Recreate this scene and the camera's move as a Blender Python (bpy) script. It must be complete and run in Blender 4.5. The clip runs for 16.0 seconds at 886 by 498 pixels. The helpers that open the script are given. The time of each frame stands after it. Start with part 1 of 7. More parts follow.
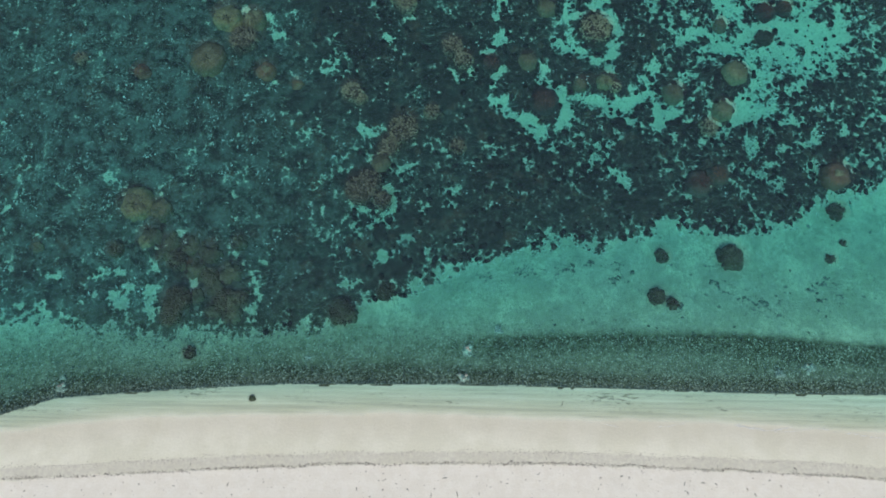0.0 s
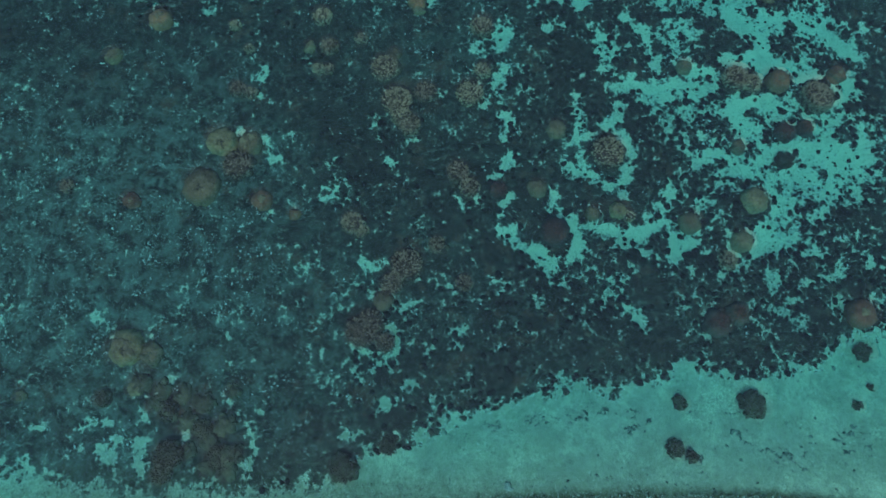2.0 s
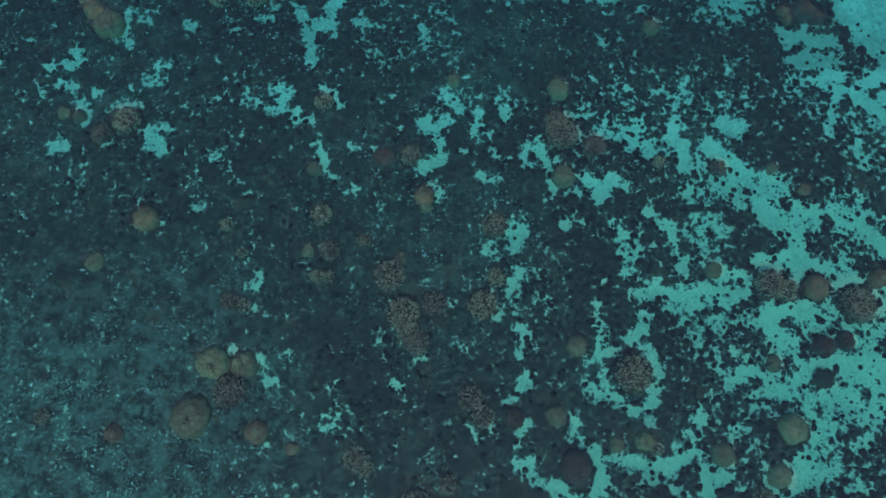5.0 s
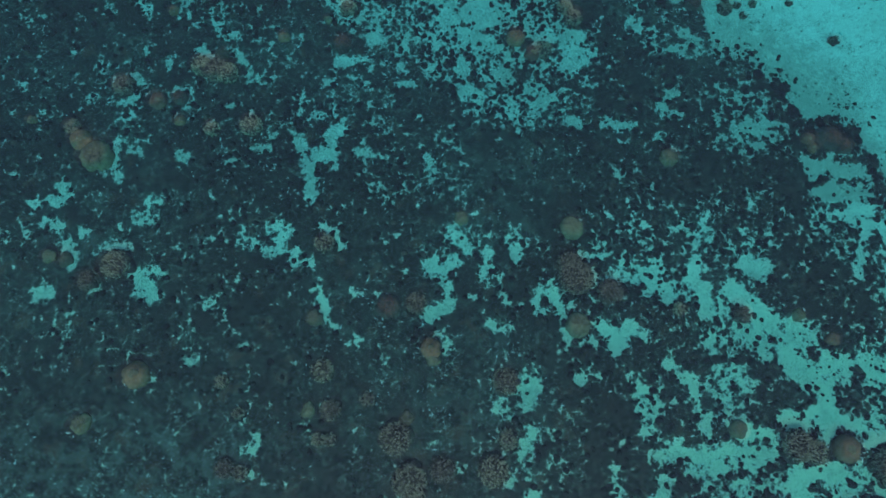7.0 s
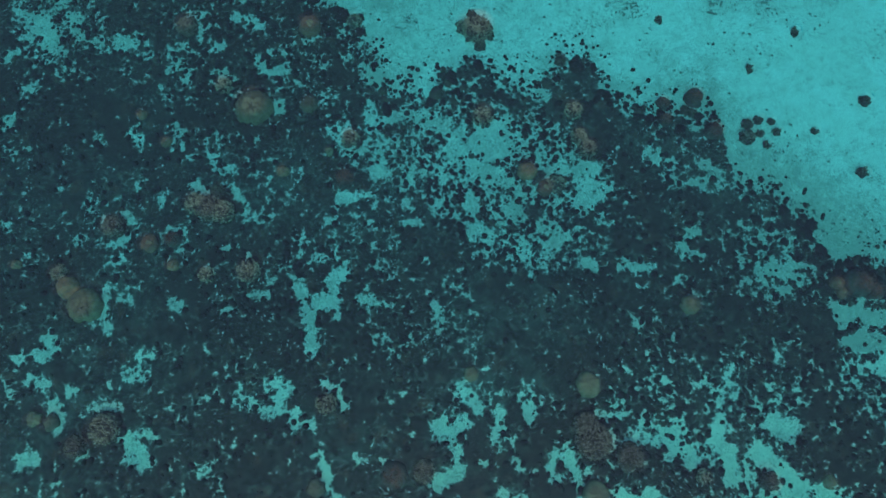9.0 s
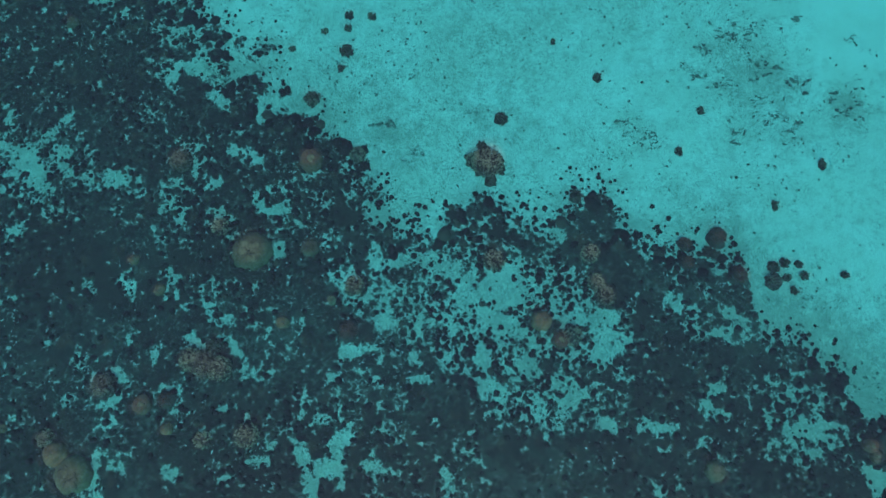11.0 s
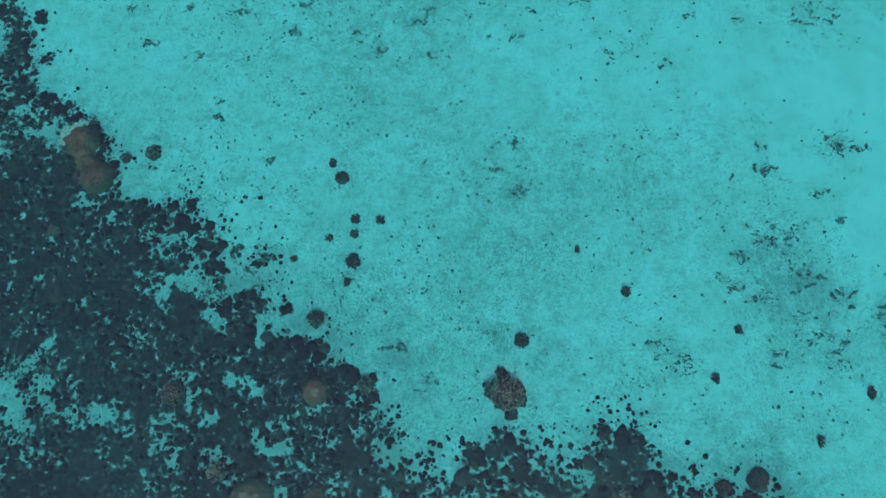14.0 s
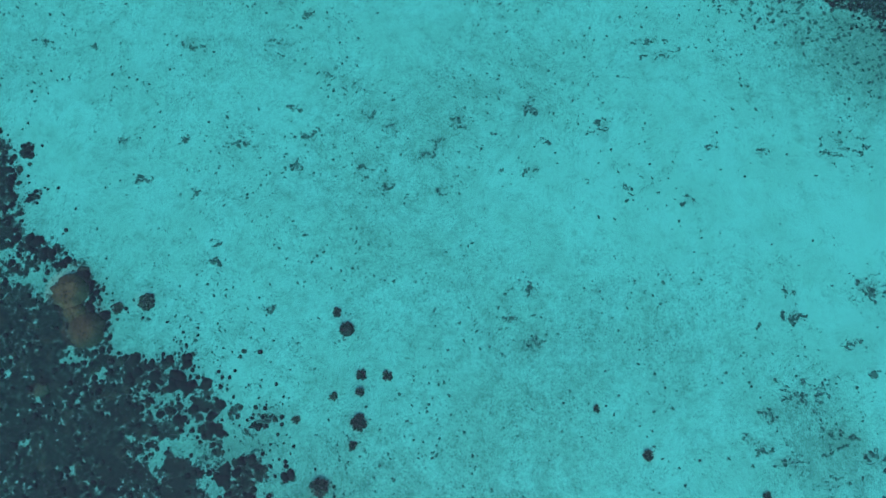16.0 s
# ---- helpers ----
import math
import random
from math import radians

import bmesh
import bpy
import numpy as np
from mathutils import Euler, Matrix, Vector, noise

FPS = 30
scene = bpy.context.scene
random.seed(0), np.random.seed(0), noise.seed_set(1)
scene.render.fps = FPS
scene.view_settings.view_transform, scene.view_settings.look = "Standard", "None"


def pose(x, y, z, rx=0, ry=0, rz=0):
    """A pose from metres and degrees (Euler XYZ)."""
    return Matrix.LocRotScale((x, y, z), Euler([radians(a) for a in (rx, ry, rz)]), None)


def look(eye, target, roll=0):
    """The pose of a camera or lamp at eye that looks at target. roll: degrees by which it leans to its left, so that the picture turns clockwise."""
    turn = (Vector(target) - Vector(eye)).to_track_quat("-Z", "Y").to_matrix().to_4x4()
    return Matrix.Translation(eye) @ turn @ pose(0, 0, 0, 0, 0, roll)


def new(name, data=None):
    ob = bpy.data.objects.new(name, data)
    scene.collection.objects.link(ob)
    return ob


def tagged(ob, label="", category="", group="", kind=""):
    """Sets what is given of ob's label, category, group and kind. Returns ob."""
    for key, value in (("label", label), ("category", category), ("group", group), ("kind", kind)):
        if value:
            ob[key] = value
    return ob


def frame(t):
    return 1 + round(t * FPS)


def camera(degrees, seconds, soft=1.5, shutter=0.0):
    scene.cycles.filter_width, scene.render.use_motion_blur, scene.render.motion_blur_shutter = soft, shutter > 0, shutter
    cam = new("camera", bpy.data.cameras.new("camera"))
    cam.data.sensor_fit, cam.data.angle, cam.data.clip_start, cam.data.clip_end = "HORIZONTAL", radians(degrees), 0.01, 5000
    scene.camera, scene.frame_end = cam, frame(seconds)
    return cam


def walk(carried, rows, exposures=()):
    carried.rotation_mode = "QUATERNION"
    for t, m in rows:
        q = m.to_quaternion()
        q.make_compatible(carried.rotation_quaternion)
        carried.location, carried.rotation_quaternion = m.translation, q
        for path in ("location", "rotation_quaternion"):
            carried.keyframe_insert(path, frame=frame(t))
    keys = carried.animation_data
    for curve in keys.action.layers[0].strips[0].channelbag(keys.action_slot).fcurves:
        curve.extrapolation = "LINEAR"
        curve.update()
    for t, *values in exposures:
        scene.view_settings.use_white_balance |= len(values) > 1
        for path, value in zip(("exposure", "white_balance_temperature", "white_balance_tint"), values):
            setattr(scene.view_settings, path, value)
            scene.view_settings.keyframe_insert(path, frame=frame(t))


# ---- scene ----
# A drone's flight, 30 m up, from a white beach out over a shallow coral reef and on over open sand.
cam = camera(77.80, 16.0, soft=1.7)
PATH = [
    (0.0, 0.000, 0.000, 30.202, 11.784, -0.084, 1.150),
    (1.0, -0.246, 4.057, 30.200, 11.832, -0.095, 1.061),
    (2.0, -0.535, 8.258, 30.205, 11.848, -0.152, 0.971),
    (3.0, -0.840, 12.551, 30.201, 11.848, -0.220, 0.882),
    (4.0, -1.145, 16.906, 30.187, 11.837, -0.283, 0.794),
    (5.0, -1.444, 21.307, 30.166, 11.821, -0.330, 0.708),
    (6.0, -1.736, 25.748, 30.144, 11.797, -0.360, 0.626),
    (7.0, -2.024, 30.226, 30.128, 11.765, -0.375, 0.547),
    (8.0, -2.312, 34.739, 30.120, 11.723, -0.382, 0.472),
    (9.0, -2.606, 39.285, 30.120, 11.668, -0.385, 0.400),
    (10.0, -2.910, 43.857, 30.123, 11.600, -0.391, 0.331),
    (11.0, -3.226, 48.446, 30.121, 11.521, -0.403, 0.262),
    (12.0, -3.554, 53.040, 30.107, 11.433, -0.425, 0.192),
    (13.0, -3.894, 57.628, 30.074, 11.342, -0.459, 0.123),
    (14.0, -4.240, 62.202, 30.022, 11.256, -0.506, 0.056),
    (15.0, -4.590, 66.760, 29.965, 11.182, -0.568, -0.007),
    (16.0, -4.938, 71.315, 29.932, 11.131, -0.650, -0.057),
]
EXPOSURES = [(0.0, -0.20, 7750, 6), (1.0, -0.27, 7350, 7), (2.5, -0.34, 6900, 8), (4.5, -0.41, 6850, 9), (7.0, -0.38, 6850, 9), (9.0, -0.34, 6900, 9), (12.0, -0.22, 7000, 9), (16.0, -0.17, 7000, 9)]
walk(cam, [(t, pose(x, y, z, rx, ry, rz)) for t, x, y, z, rx, ry, rz in PATH], EXPOSURES)

# ---- light: bright hazy daylight ----
SUN_HEIGHT, SUN_SIDE = 48.0, 178.0
sky_world = bpy.data.worlds.new("hazy_sky")
scene.world = sky_world
sky_world.use_nodes = True
sky = sky_world.node_tree.nodes.new("ShaderNodeTexSky")
sky.sky_type, sky.sun_disc = "NISHITA", False
sky.sun_elevation, sky.sun_rotation = radians(SUN_HEIGHT), radians(SUN_SIDE)
sky.dust_density, sky.air_density, sky.ozone_density = 1.6, 1.0, 1.0
sky_world.node_tree.links.new(sky.outputs[0], sky_world.node_tree.nodes["Background"].inputs[0])
sky_world.node_tree.nodes["Background"].inputs[1].default_value = 0.20
lamp = bpy.data.lights.new("sun", "SUN")
lamp.energy, lamp.angle, lamp.color = 1.7, radians(18), (1.0, 0.96, 0.9)
sun = new("sun", lamp)
sun.matrix_world = look((60 * math.sin(radians(SUN_SIDE)), 60 * math.cos(radians(SUN_SIDE)), 60 * math.tan(radians(SUN_HEIGHT))), (0, 0, 0))


# ---- materials ----
def shader(name):
    m = bpy.data.materials.new(name)
    m.use_nodes = True
    t = m.node_tree
    return m, t, t.nodes["Principled BSDF"]


def node(t, kind, values=None):
    n = t.nodes.new(kind)
    for k, v in (values or {}).items():
        n.inputs[k].default_value = v
    return n


def place_node(t):
    n = t.nodes.get("place")
    if n is None:
        n = node(t, "ShaderNodeNewGeometry")
        n.name = "place"
    return n


def calc(t, op, a, b=0.0, clamp=False):
    n = node(t, "ShaderNodeMath")
    n.operation, n.use_clamp = op, clamp
    for i, v in enumerate((a, b)):
        if isinstance(v, (int, float)):
            n.inputs[i].default_value = v
        else:
            t.links.new(v, n.inputs[i])
    return n.outputs[0]


def span(t, v, lo, hi, a=0.0, b=1.0, smooth=True):
    n = node(t, "ShaderNodeMapRange")
    n.interpolation_type = "SMOOTHSTEP" if smooth else "LINEAR"
    t.links.new(v, n.inputs["Value"])
    for k, w in zip(("From Min", "From Max", "To Min", "To Max"), (lo, hi, a, b)):
        n.inputs[k].default_value = w
    return n.outputs[0]


def grain(t, scale, detail=4.0, rough=0.55, stretch=None, offset=0.0):
    """Noise in metres: scale is the number of blobs to a metre."""
    c = place_node(t)
    src = c.outputs["Position"]
    if stretch or offset:
        mp = node(t, "ShaderNodeMapping", {"Scale": stretch or (1, 1, 1), "Location": (offset, offset * 1.7, 0)})
        t.links.new(src, mp.inputs[0])
        src = mp.outputs[0]
    n = node(t, "ShaderNodeTexNoise", {"Scale": scale, "Detail": detail, "Roughness": rough})
    t.links.new(src, n.inputs["Vector"])
    return n.outputs["Fac"]


def cells(t, size, offset=0.0, warp=0.25):
    """How far a point lies from the middle of its clump, in clump widths, for clumps of that size in metres."""
    c = place_node(t)
    n = node(t, "ShaderNodeTexNoise", {"Scale": 1.3 / size, "Detail": 3.0, "Roughness": 0.6})
    t.links.new(c.outputs["Position"], n.inputs["Vector"])
    bent = node(t, "ShaderNodeVectorMath")
    bent.operation = "MULTIPLY_ADD"
    t.links.new(n.outputs["Color"], bent.inputs[0])
    bent.inputs[1].default_value = (warp * size * 4, warp * size * 4, 0)
    t.links.new(c.outputs["Position"], bent.inputs[2])
    mp = node(t, "ShaderNodeMapping", {"Location": (offset, offset * 1.3, 0)})
    t.links.new(bent.outputs[0], mp.inputs[0])
    v = node(t, "ShaderNodeTexVoronoi", {"Scale": 1.0 / size})
    v.voronoi_dimensions = "2D"
    t.links.new(mp.outputs[0], v.inputs["Vector"])
    return v.outputs["Distance"]


def blend(t, fac, a, b):
    n = node(t, "ShaderNodeMix")
    n.data_type = "RGBA"
    for i, v in ((0, fac), (6, a), (7, b)):
        if isinstance(v, (int, float)):
            n.inputs[i].default_value = v
        elif isinstance(v, tuple):
            n.inputs[i].default_value = (*v, 1.0)
        else:
            t.links.new(v, n.inputs[i])
    return n.outputs[2]


def attr(t, name):
    n = node(t, "ShaderNodeAttribute")
    n.attribute_name = name
    return n.outputs["Fac"]


def relief(t, bsdf, height, strength, metres):
    b = node(t, "ShaderNodeBump", {"Strength": strength, "Distance": metres})
    t.links.new(height, b.inputs["Height"])
    t.links.new(b.outputs[0], bsdf.inputs["Normal"])


def ground_material():
    m, t, bsdf = shader("sand_and_reef_turf")
    place = place_node(t)
    bare, fleck, grit, band, upshore = (attr(t, k) for k in ("bare", "fleck", "grit", "band", "upshore"))
    z = node(t, "ShaderNodeSeparateXYZ")
    t.links.new(place.outputs["Position"], z.inputs[0])
    height = z.outputs[2]
    # sand: pale coral sand, clouded; under water it is peppered and filmed with algae
    sunk = span(t, height, -0.75, -0.35, 1.0, 0.0)
    cloud = grain(t, 0.35, 5, 0.6)
    fine = grain(t, 9.0, 4, 0.6, offset=3.0)
    sandy = blend(t, span(t, cloud, 0.38, 0.62), (0.80, 0.785, 0.66), (0.88, 0.865, 0.75))
    sandy = blend(t, calc(t, "MULTIPLY", span(t, fine, 0.42, 0.60, 0.0, 0.30), calc(t, "MAXIMUM", calc(t, "MULTIPLY", sunk, span(t, grit, 0.1, 0.8, 0.35, 1.0)), 0.2)), sandy, (0.42, 0.40, 0.34))
    silty = calc(t, "MULTIPLY", sunk, span(t, z.outputs[1], 24.0, 52.0, 1.0, 0.0))
    sandy = blend(t, calc(t, "MULTIPLY", silty, 0.8), sandy, (0.62, 0.585, 0.37))
    sandy = blend(t, calc(t, "MULTIPLY", sunk, 0.09), sandy, (0.40, 0.38, 0.33))
    murky = calc(t, "MULTIPLY", calc(t, "MULTIPLY", sunk, calc(t, "MULTIPLY", span(t, z.outputs[0], -17.0, -9.0), span(t, z.outputs[1], 9.0, 17.0, 1.0, 0.0))), span(t, grain(t, 0.5, 6, 0.7, offset=67.0), 0.38, 0.60, 0.15, 0.95))
    sandy = blend(t, murky, sandy, (0.36, 0.37, 0.25))
    # the beach: pinkish dry sand above the wrack, greyer between the two wrack lines, cream below, wet at the edge
    tide = calc(t, "ADD", upshore, calc(t, "MULTIPLY", calc(t, "SUBTRACT", grain(t, 1.1, 5, 0.65, stretch=(0.5, 1, 1), offset=83.0), 0.5), 0.5))
    dry = span(t, tide, -0.02, 0.10)
    sandy = blend(t, dry, sandy, blend(t, span(t, grain(t, 1.6, 6, 0.75, offset=85.0), 0.40, 0.62), (0.87, 0.825, 0.745), (0.91, 0.872, 0.80)))
    strewn = calc(t, "MULTIPLY", span(t, tide, -0.62, -0.50), span(t, tide, -0.05, 0.05, 1.0, 0.0))
    strewn = calc(t, "MULTIPLY", strewn, span(t, grain(t, 5.0, 6, 0.8, offset=87.0), 0.36, 0.62, 0.25, 0.75))
    sandy = blend(t, strewn, sandy, (0.63, 0.595, 0.53))
    sway = calc(t, "ADD", height, calc(t, "MULTIPLY", calc(t, "SUBTRACT", grain(t, 0.5, 4, 0.6, stretch=(0.25, 1, 1)), 0.5), 0.25))
    wet = calc(t, "MULTIPLY", span(t, sway, 0.02, 0.34, 1.0, 0.0), span(t, height, -0.05, 0.03))
    sandy = blend(t, calc(t, "MULTIPLY", wet, 0.42), sandy, (0.63, 0.575, 0.475))
    # the shallow shelf: ripple lines and shreds of weed
    shelf = calc(t, "MULTIPLY", span(t, height, -0.75, -0.45), span(t, height, -0.01, -0.08))
    sandy = blend(t, calc(t, "MULTIPLY", shelf, 0.62), sandy, (0.51, 0.535, 0.375))
    lines_ = grain(t, 1.0, 5, 0.65, stretch=(0.16, 5.5, 1), offset=53.0)
    sandy = blend(t, calc(t, "MULTIPLY", span(t, lines_, 0.50, 0.60, 0.0, 0.34), shelf), sandy, (0.36, 0.385, 0.30))
    sandy = blend(t, calc(t, "MULTIPLY", span(t, lines_, 0.45, 0.38, 0.0, 0.4), shelf), sandy, (0.80, 0.80, 0.68))
    shreds = calc(t, "ADD", grain(t, 5.0, 6, 0.8, stretch=(0.45, 1.6, 1), offset=51.0), calc(t, "MULTIPLY", calc(t, "SUBTRACT", grain(t, 0.45, 3, 0.6, stretch=(0.5, 2, 1), offset=52.0), 0.5), 0.5))
    sandy = blend(t, calc(t, "MULTIPLY", span(t, shreds, 0.60, 0.66, 0.0, 0.7), calc(t, "MULTIPLY", span(t, height, -0.36, -0.26), span(t, height, -0.07, -0.11))), sandy, (0.16, 0.17, 0.12))
    # under water: short dark strokes and a film that gather where grit lies
    strokes = calc(t, "ADD", grain(t, 6.0, 6, 0.85, stretch=(1, 0.62, 1), offset=11.0), calc(t, "MULTIPLY", calc(t, "SUBTRACT", grit, 0.45), 0.13))
    sandy = blend(t, calc(t, "MULTIPLY", span(t, strokes, 0.55, 0.64), calc(t, "MULTIPLY", sunk, span(t, z.outputs[1], 40.0, 60.0, 0.65, 0.55))), sandy, (0.15, 0.155, 0.125))
    specks = calc(t, "ADD", grain(t, 13.0, 4, 0.75, stretch=(1, 0.7, 1), offset=12.0), calc(t, "MULTIPLY", calc(t, "SUBTRACT", grain(t, 1.0, 5, 0.7, offset=14.0), 0.5), 0.34))
    specks = calc(t, "ADD", specks, calc(t, "MULTIPLY", calc(t, "SUBTRACT", grit, 0.45), 0.10))
    sandy = blend(t, calc(t, "MULTIPLY", span(t, specks, 0.56, 0.63), calc(t, "MULTIPLY", sunk, 0.8)), sandy, (0.13, 0.15, 0.125))
    pale = calc(t, "MULTIPLY", span(t, grain(t, 7.0, 5, 0.8, stretch=(1, 0.7, 1), offset=15.0), 0.56, 0.66, 0.0, 0.5), calc(t, "MULTIPLY", sunk, span(t, grit, 0.2, 0.7)))
    sandy = blend(t, pale, sandy, (0.90, 0.88, 0.77))
    film = calc(t, "ADD", grain(t, 1.1, 8, 0.8, offset=5.0), calc(t, "MULTIPLY", calc(t, "SUBTRACT", grit, 0.4), 0.24))
    sandy = blend(t, calc(t, "MULTIPLY", span(t, film, 0.48, 0.70, 0.0, 0.55), sunk), sandy, (0.31, 0.315, 0.25))
    sandy = blend(t, calc(t, "MULTIPLY", calc(t, "MULTIPLY", span(t, grit, 0.55, 1.2, 0.0, 0.5), sunk), span(t, grain(t, 2.2, 6, 0.75, offset=63.0), 0.38, 0.60, 0.3, 1.0)), sandy, (0.50, 0.455, 0.36))
    broad = calc(t, "MULTIPLY", span(t, grain(t, 0.45, 5, 0.65, offset=61.0), 0.45, 0.66, 0.0, 0.34), calc(t, "MULTIPLY", sunk, calc(t, "MAXIMUM", span(t, grit, 0.3, 0.9), span(t, z.outputs[1], 11.0, 15.0, 1.0, 0.0))))
    sandy = blend(t, broad, sandy, (0.29, 0.31, 0.24))
    # turf: dark algae and coral carpet, brown to purple-grey, with silt in it
    tone = grain(t, 0.8, 5, 0.6, offset=7.0)
    turf = blend(t, span(t, tone, 0.40, 0.60), (0.007, 0.005, 0.005), (0.028, 0.016, 0.013))
    turf = blend(t, span(t, grain(t, 2.6, 6, 0.75, offset=2.0), 0.50, 0.62, 0.0, 0.6), turf, (0.060, 0.036, 0.028))
    turf = blend(t, span(t, cells(t, 0.34, 7.0), 0.25, 0.62, 0.45, 0.0), turf, (0.072, 0.042, 0.034))
    turf = blend(t, span(t, grain(t, 0.9, 7, 0.8, offset=47.0), 0.52, 0.66, 0.0, 0.45), turf, (0.085, 0.074, 0.058))
    turf = blend(t, span(t, grain(t, 0.7, 5, 0.7, offset=57.0), 0.55, 0.66, 0.0, 0.7), turf, (0.13, 0.055, 0.035))
    turf = blend(t, span(t, grain(t, 10.0, 4, 0.7, offset=37.0), 0.46, 0.36, 0.0, 0.85), turf, (0.004, 0.004, 0.004))
    turf = blend(t, span(t, grain(t, 12.0, 4, 0.75, offset=35.0), 0.54, 0.66, 0.0, 0.55), turf, (0.115, 0.082, 0.064))
    silt = calc(t, "MULTIPLY", span(t, grain(t, 0.9, 8, 0.74, offset=17.0), 0.42, 0.64), fleck)
    turf = blend(t, calc(t, "MULTIPLY", silt, 0.52), turf, (0.22, 0.245, 0.205))
    spot = calc(t, "ADD", grain(t, 5.5, 6, 0.82, offset=23.0), calc(t, "MULTIPLY", fleck, 0.05))
    spot = calc(t, "ADD", spot, calc(t, "MULTIPLY", calc(t, "SUBTRACT", grain(t, 0.8, 4, 0.6, offset=91.0), 0.5), 0.3))
    turf = blend(t, calc(t, "MULTIPLY", span(t, spot, 0.60, 0.71), 0.8), turf, (0.55, 0.53, 0.45))
    # dust and pale bits gather in the gaps between the clumps, in drifts
    drift = span(t, grain(t, 0.55, 5, 0.7, offset=95.0), 0.44, 0.61, 0.05, 0.9)
    gap = calc(t, "ADD", cells(t, 0.30, 11.0), calc(t, "MULTIPLY", calc(t, "SUBTRACT", grain(t, 7.0, 5, 0.8, offset=97.0), 0.5), 1.3))
    turf = blend(t, calc(t, "MULTIPLY", span(t, gap, 0.50, 0.95, 0.0, 0.55), drift), turf, (0.20, 0.195, 0.16))
    crumb = calc(t, "MULTIPLY", span(t, grain(t, 13.0, 4, 0.8, offset=99.0), 0.60, 0.68, 0.0, 0.7), drift)
    turf = blend(t, crumb, turf, (0.40, 0.39, 0.33))
    # where the turf ends: round clumps stand out into the sand, and sand threads the gaps between them
    ragged = calc(t, "MULTIPLY", calc(t, "SUBTRACT", cells(t, 0.32, 0.0), 0.46), 1.05)
    ragged = calc(t, "ADD", ragged, calc(t, "MULTIPLY", calc(t, "SUBTRACT", cells(t, 0.15, 3.0), 0.46), 0.55))
    ragged = calc(t, "ADD", ragged, calc(t, "MULTIPLY", calc(t, "SUBTRACT", grain(t, 9.0, 6, 0.88, offset=31.0), 0.5), 1.75))
    ragged = calc(t, "MULTIPLY", ragged, span(t, bare, 0.3, 1.1, 1.25, 0.30))
    edge = calc(t, "ADD", bare, ragged)
    is_sand = span(t, edge, -0.26, 0.32)
    dusty = calc(t, "MULTIPLY", span(t, edge, -0.60, 0.0), span(t, grain(t, 6.0, 6, 0.82, offset=71.0), 0.44, 0.62, 0.0, 0.65))
    turf = blend(t, dusty, turf, (0.34, 0.33, 0.27))
    patchy = calc(t, "MULTIPLY", span(t, edge, 0.0, 0.55, 1.0, 0.0), span(t, grain(t, 3.0, 5, 0.75, offset=81.0), 0.46, 0.62, 0.0, 0.32))
    sandy = blend(t, patchy, sandy, (0.22, 0.21, 0.16))
    frayed = calc(t, "MULTIPLY", calc(t, "MULTIPLY", span(t, edge, 0.0, 0.08), span(t, edge, 0.45, 0.2)), span(t, grain(t, 9.0, 4, 0.75, offset=73.0), 0.46, 0.58, 0.0, 0.65))
    sandy = blend(t, calc(t, "MULTIPLY", frayed, sunk), sandy, (0.86, 0.85, 0.76))
    look_ = blend(t, is_sand, turf, sandy)
    # the weedy rubble band along the shore
    weed_edge = calc(t, "ADD", band, calc(t, "MULTIPLY", calc(t, "SUBTRACT", grain(t, 3.0, 6, 0.75, stretch=(0.8, 0.8, 1)), 0.5), 1.5))
    weed = blend(t, span(t, grain(t, 7.0, 5, 0.8, offset=41.0), 0.42, 0.60), (0.017, 0.019, 0.008), (0.125, 0.122, 0.064))
    weed = blend(t, calc(t, "MULTIPLY", span(t, grain(t, 0.5, 4, 0.6, stretch=(0.6, 1.2, 1), offset=43.0), 0.45, 0.6, 0.0, 0.6), span(t, grain(t, 11.0, 4, 0.8, offset=45.0), 0.46, 0.58)), weed, (0.33, 0.32, 0.225))
    look_ = blend(t, span(t, weed_edge, -0.1, 1.0, 0.0, 0.98), look_, weed)
    t.links.new(look_, bsdf.inputs["Base Color"])
    t.links.new(span(t, wet, 0, 1, 0.95, 0.6), bsdf.inputs["Roughness"])
    relief(t, bsdf, calc(t, "ADD", fine, calc(t, "MULTIPLY", is_sand, -0.6)), 0.35, 0.05)
    return m


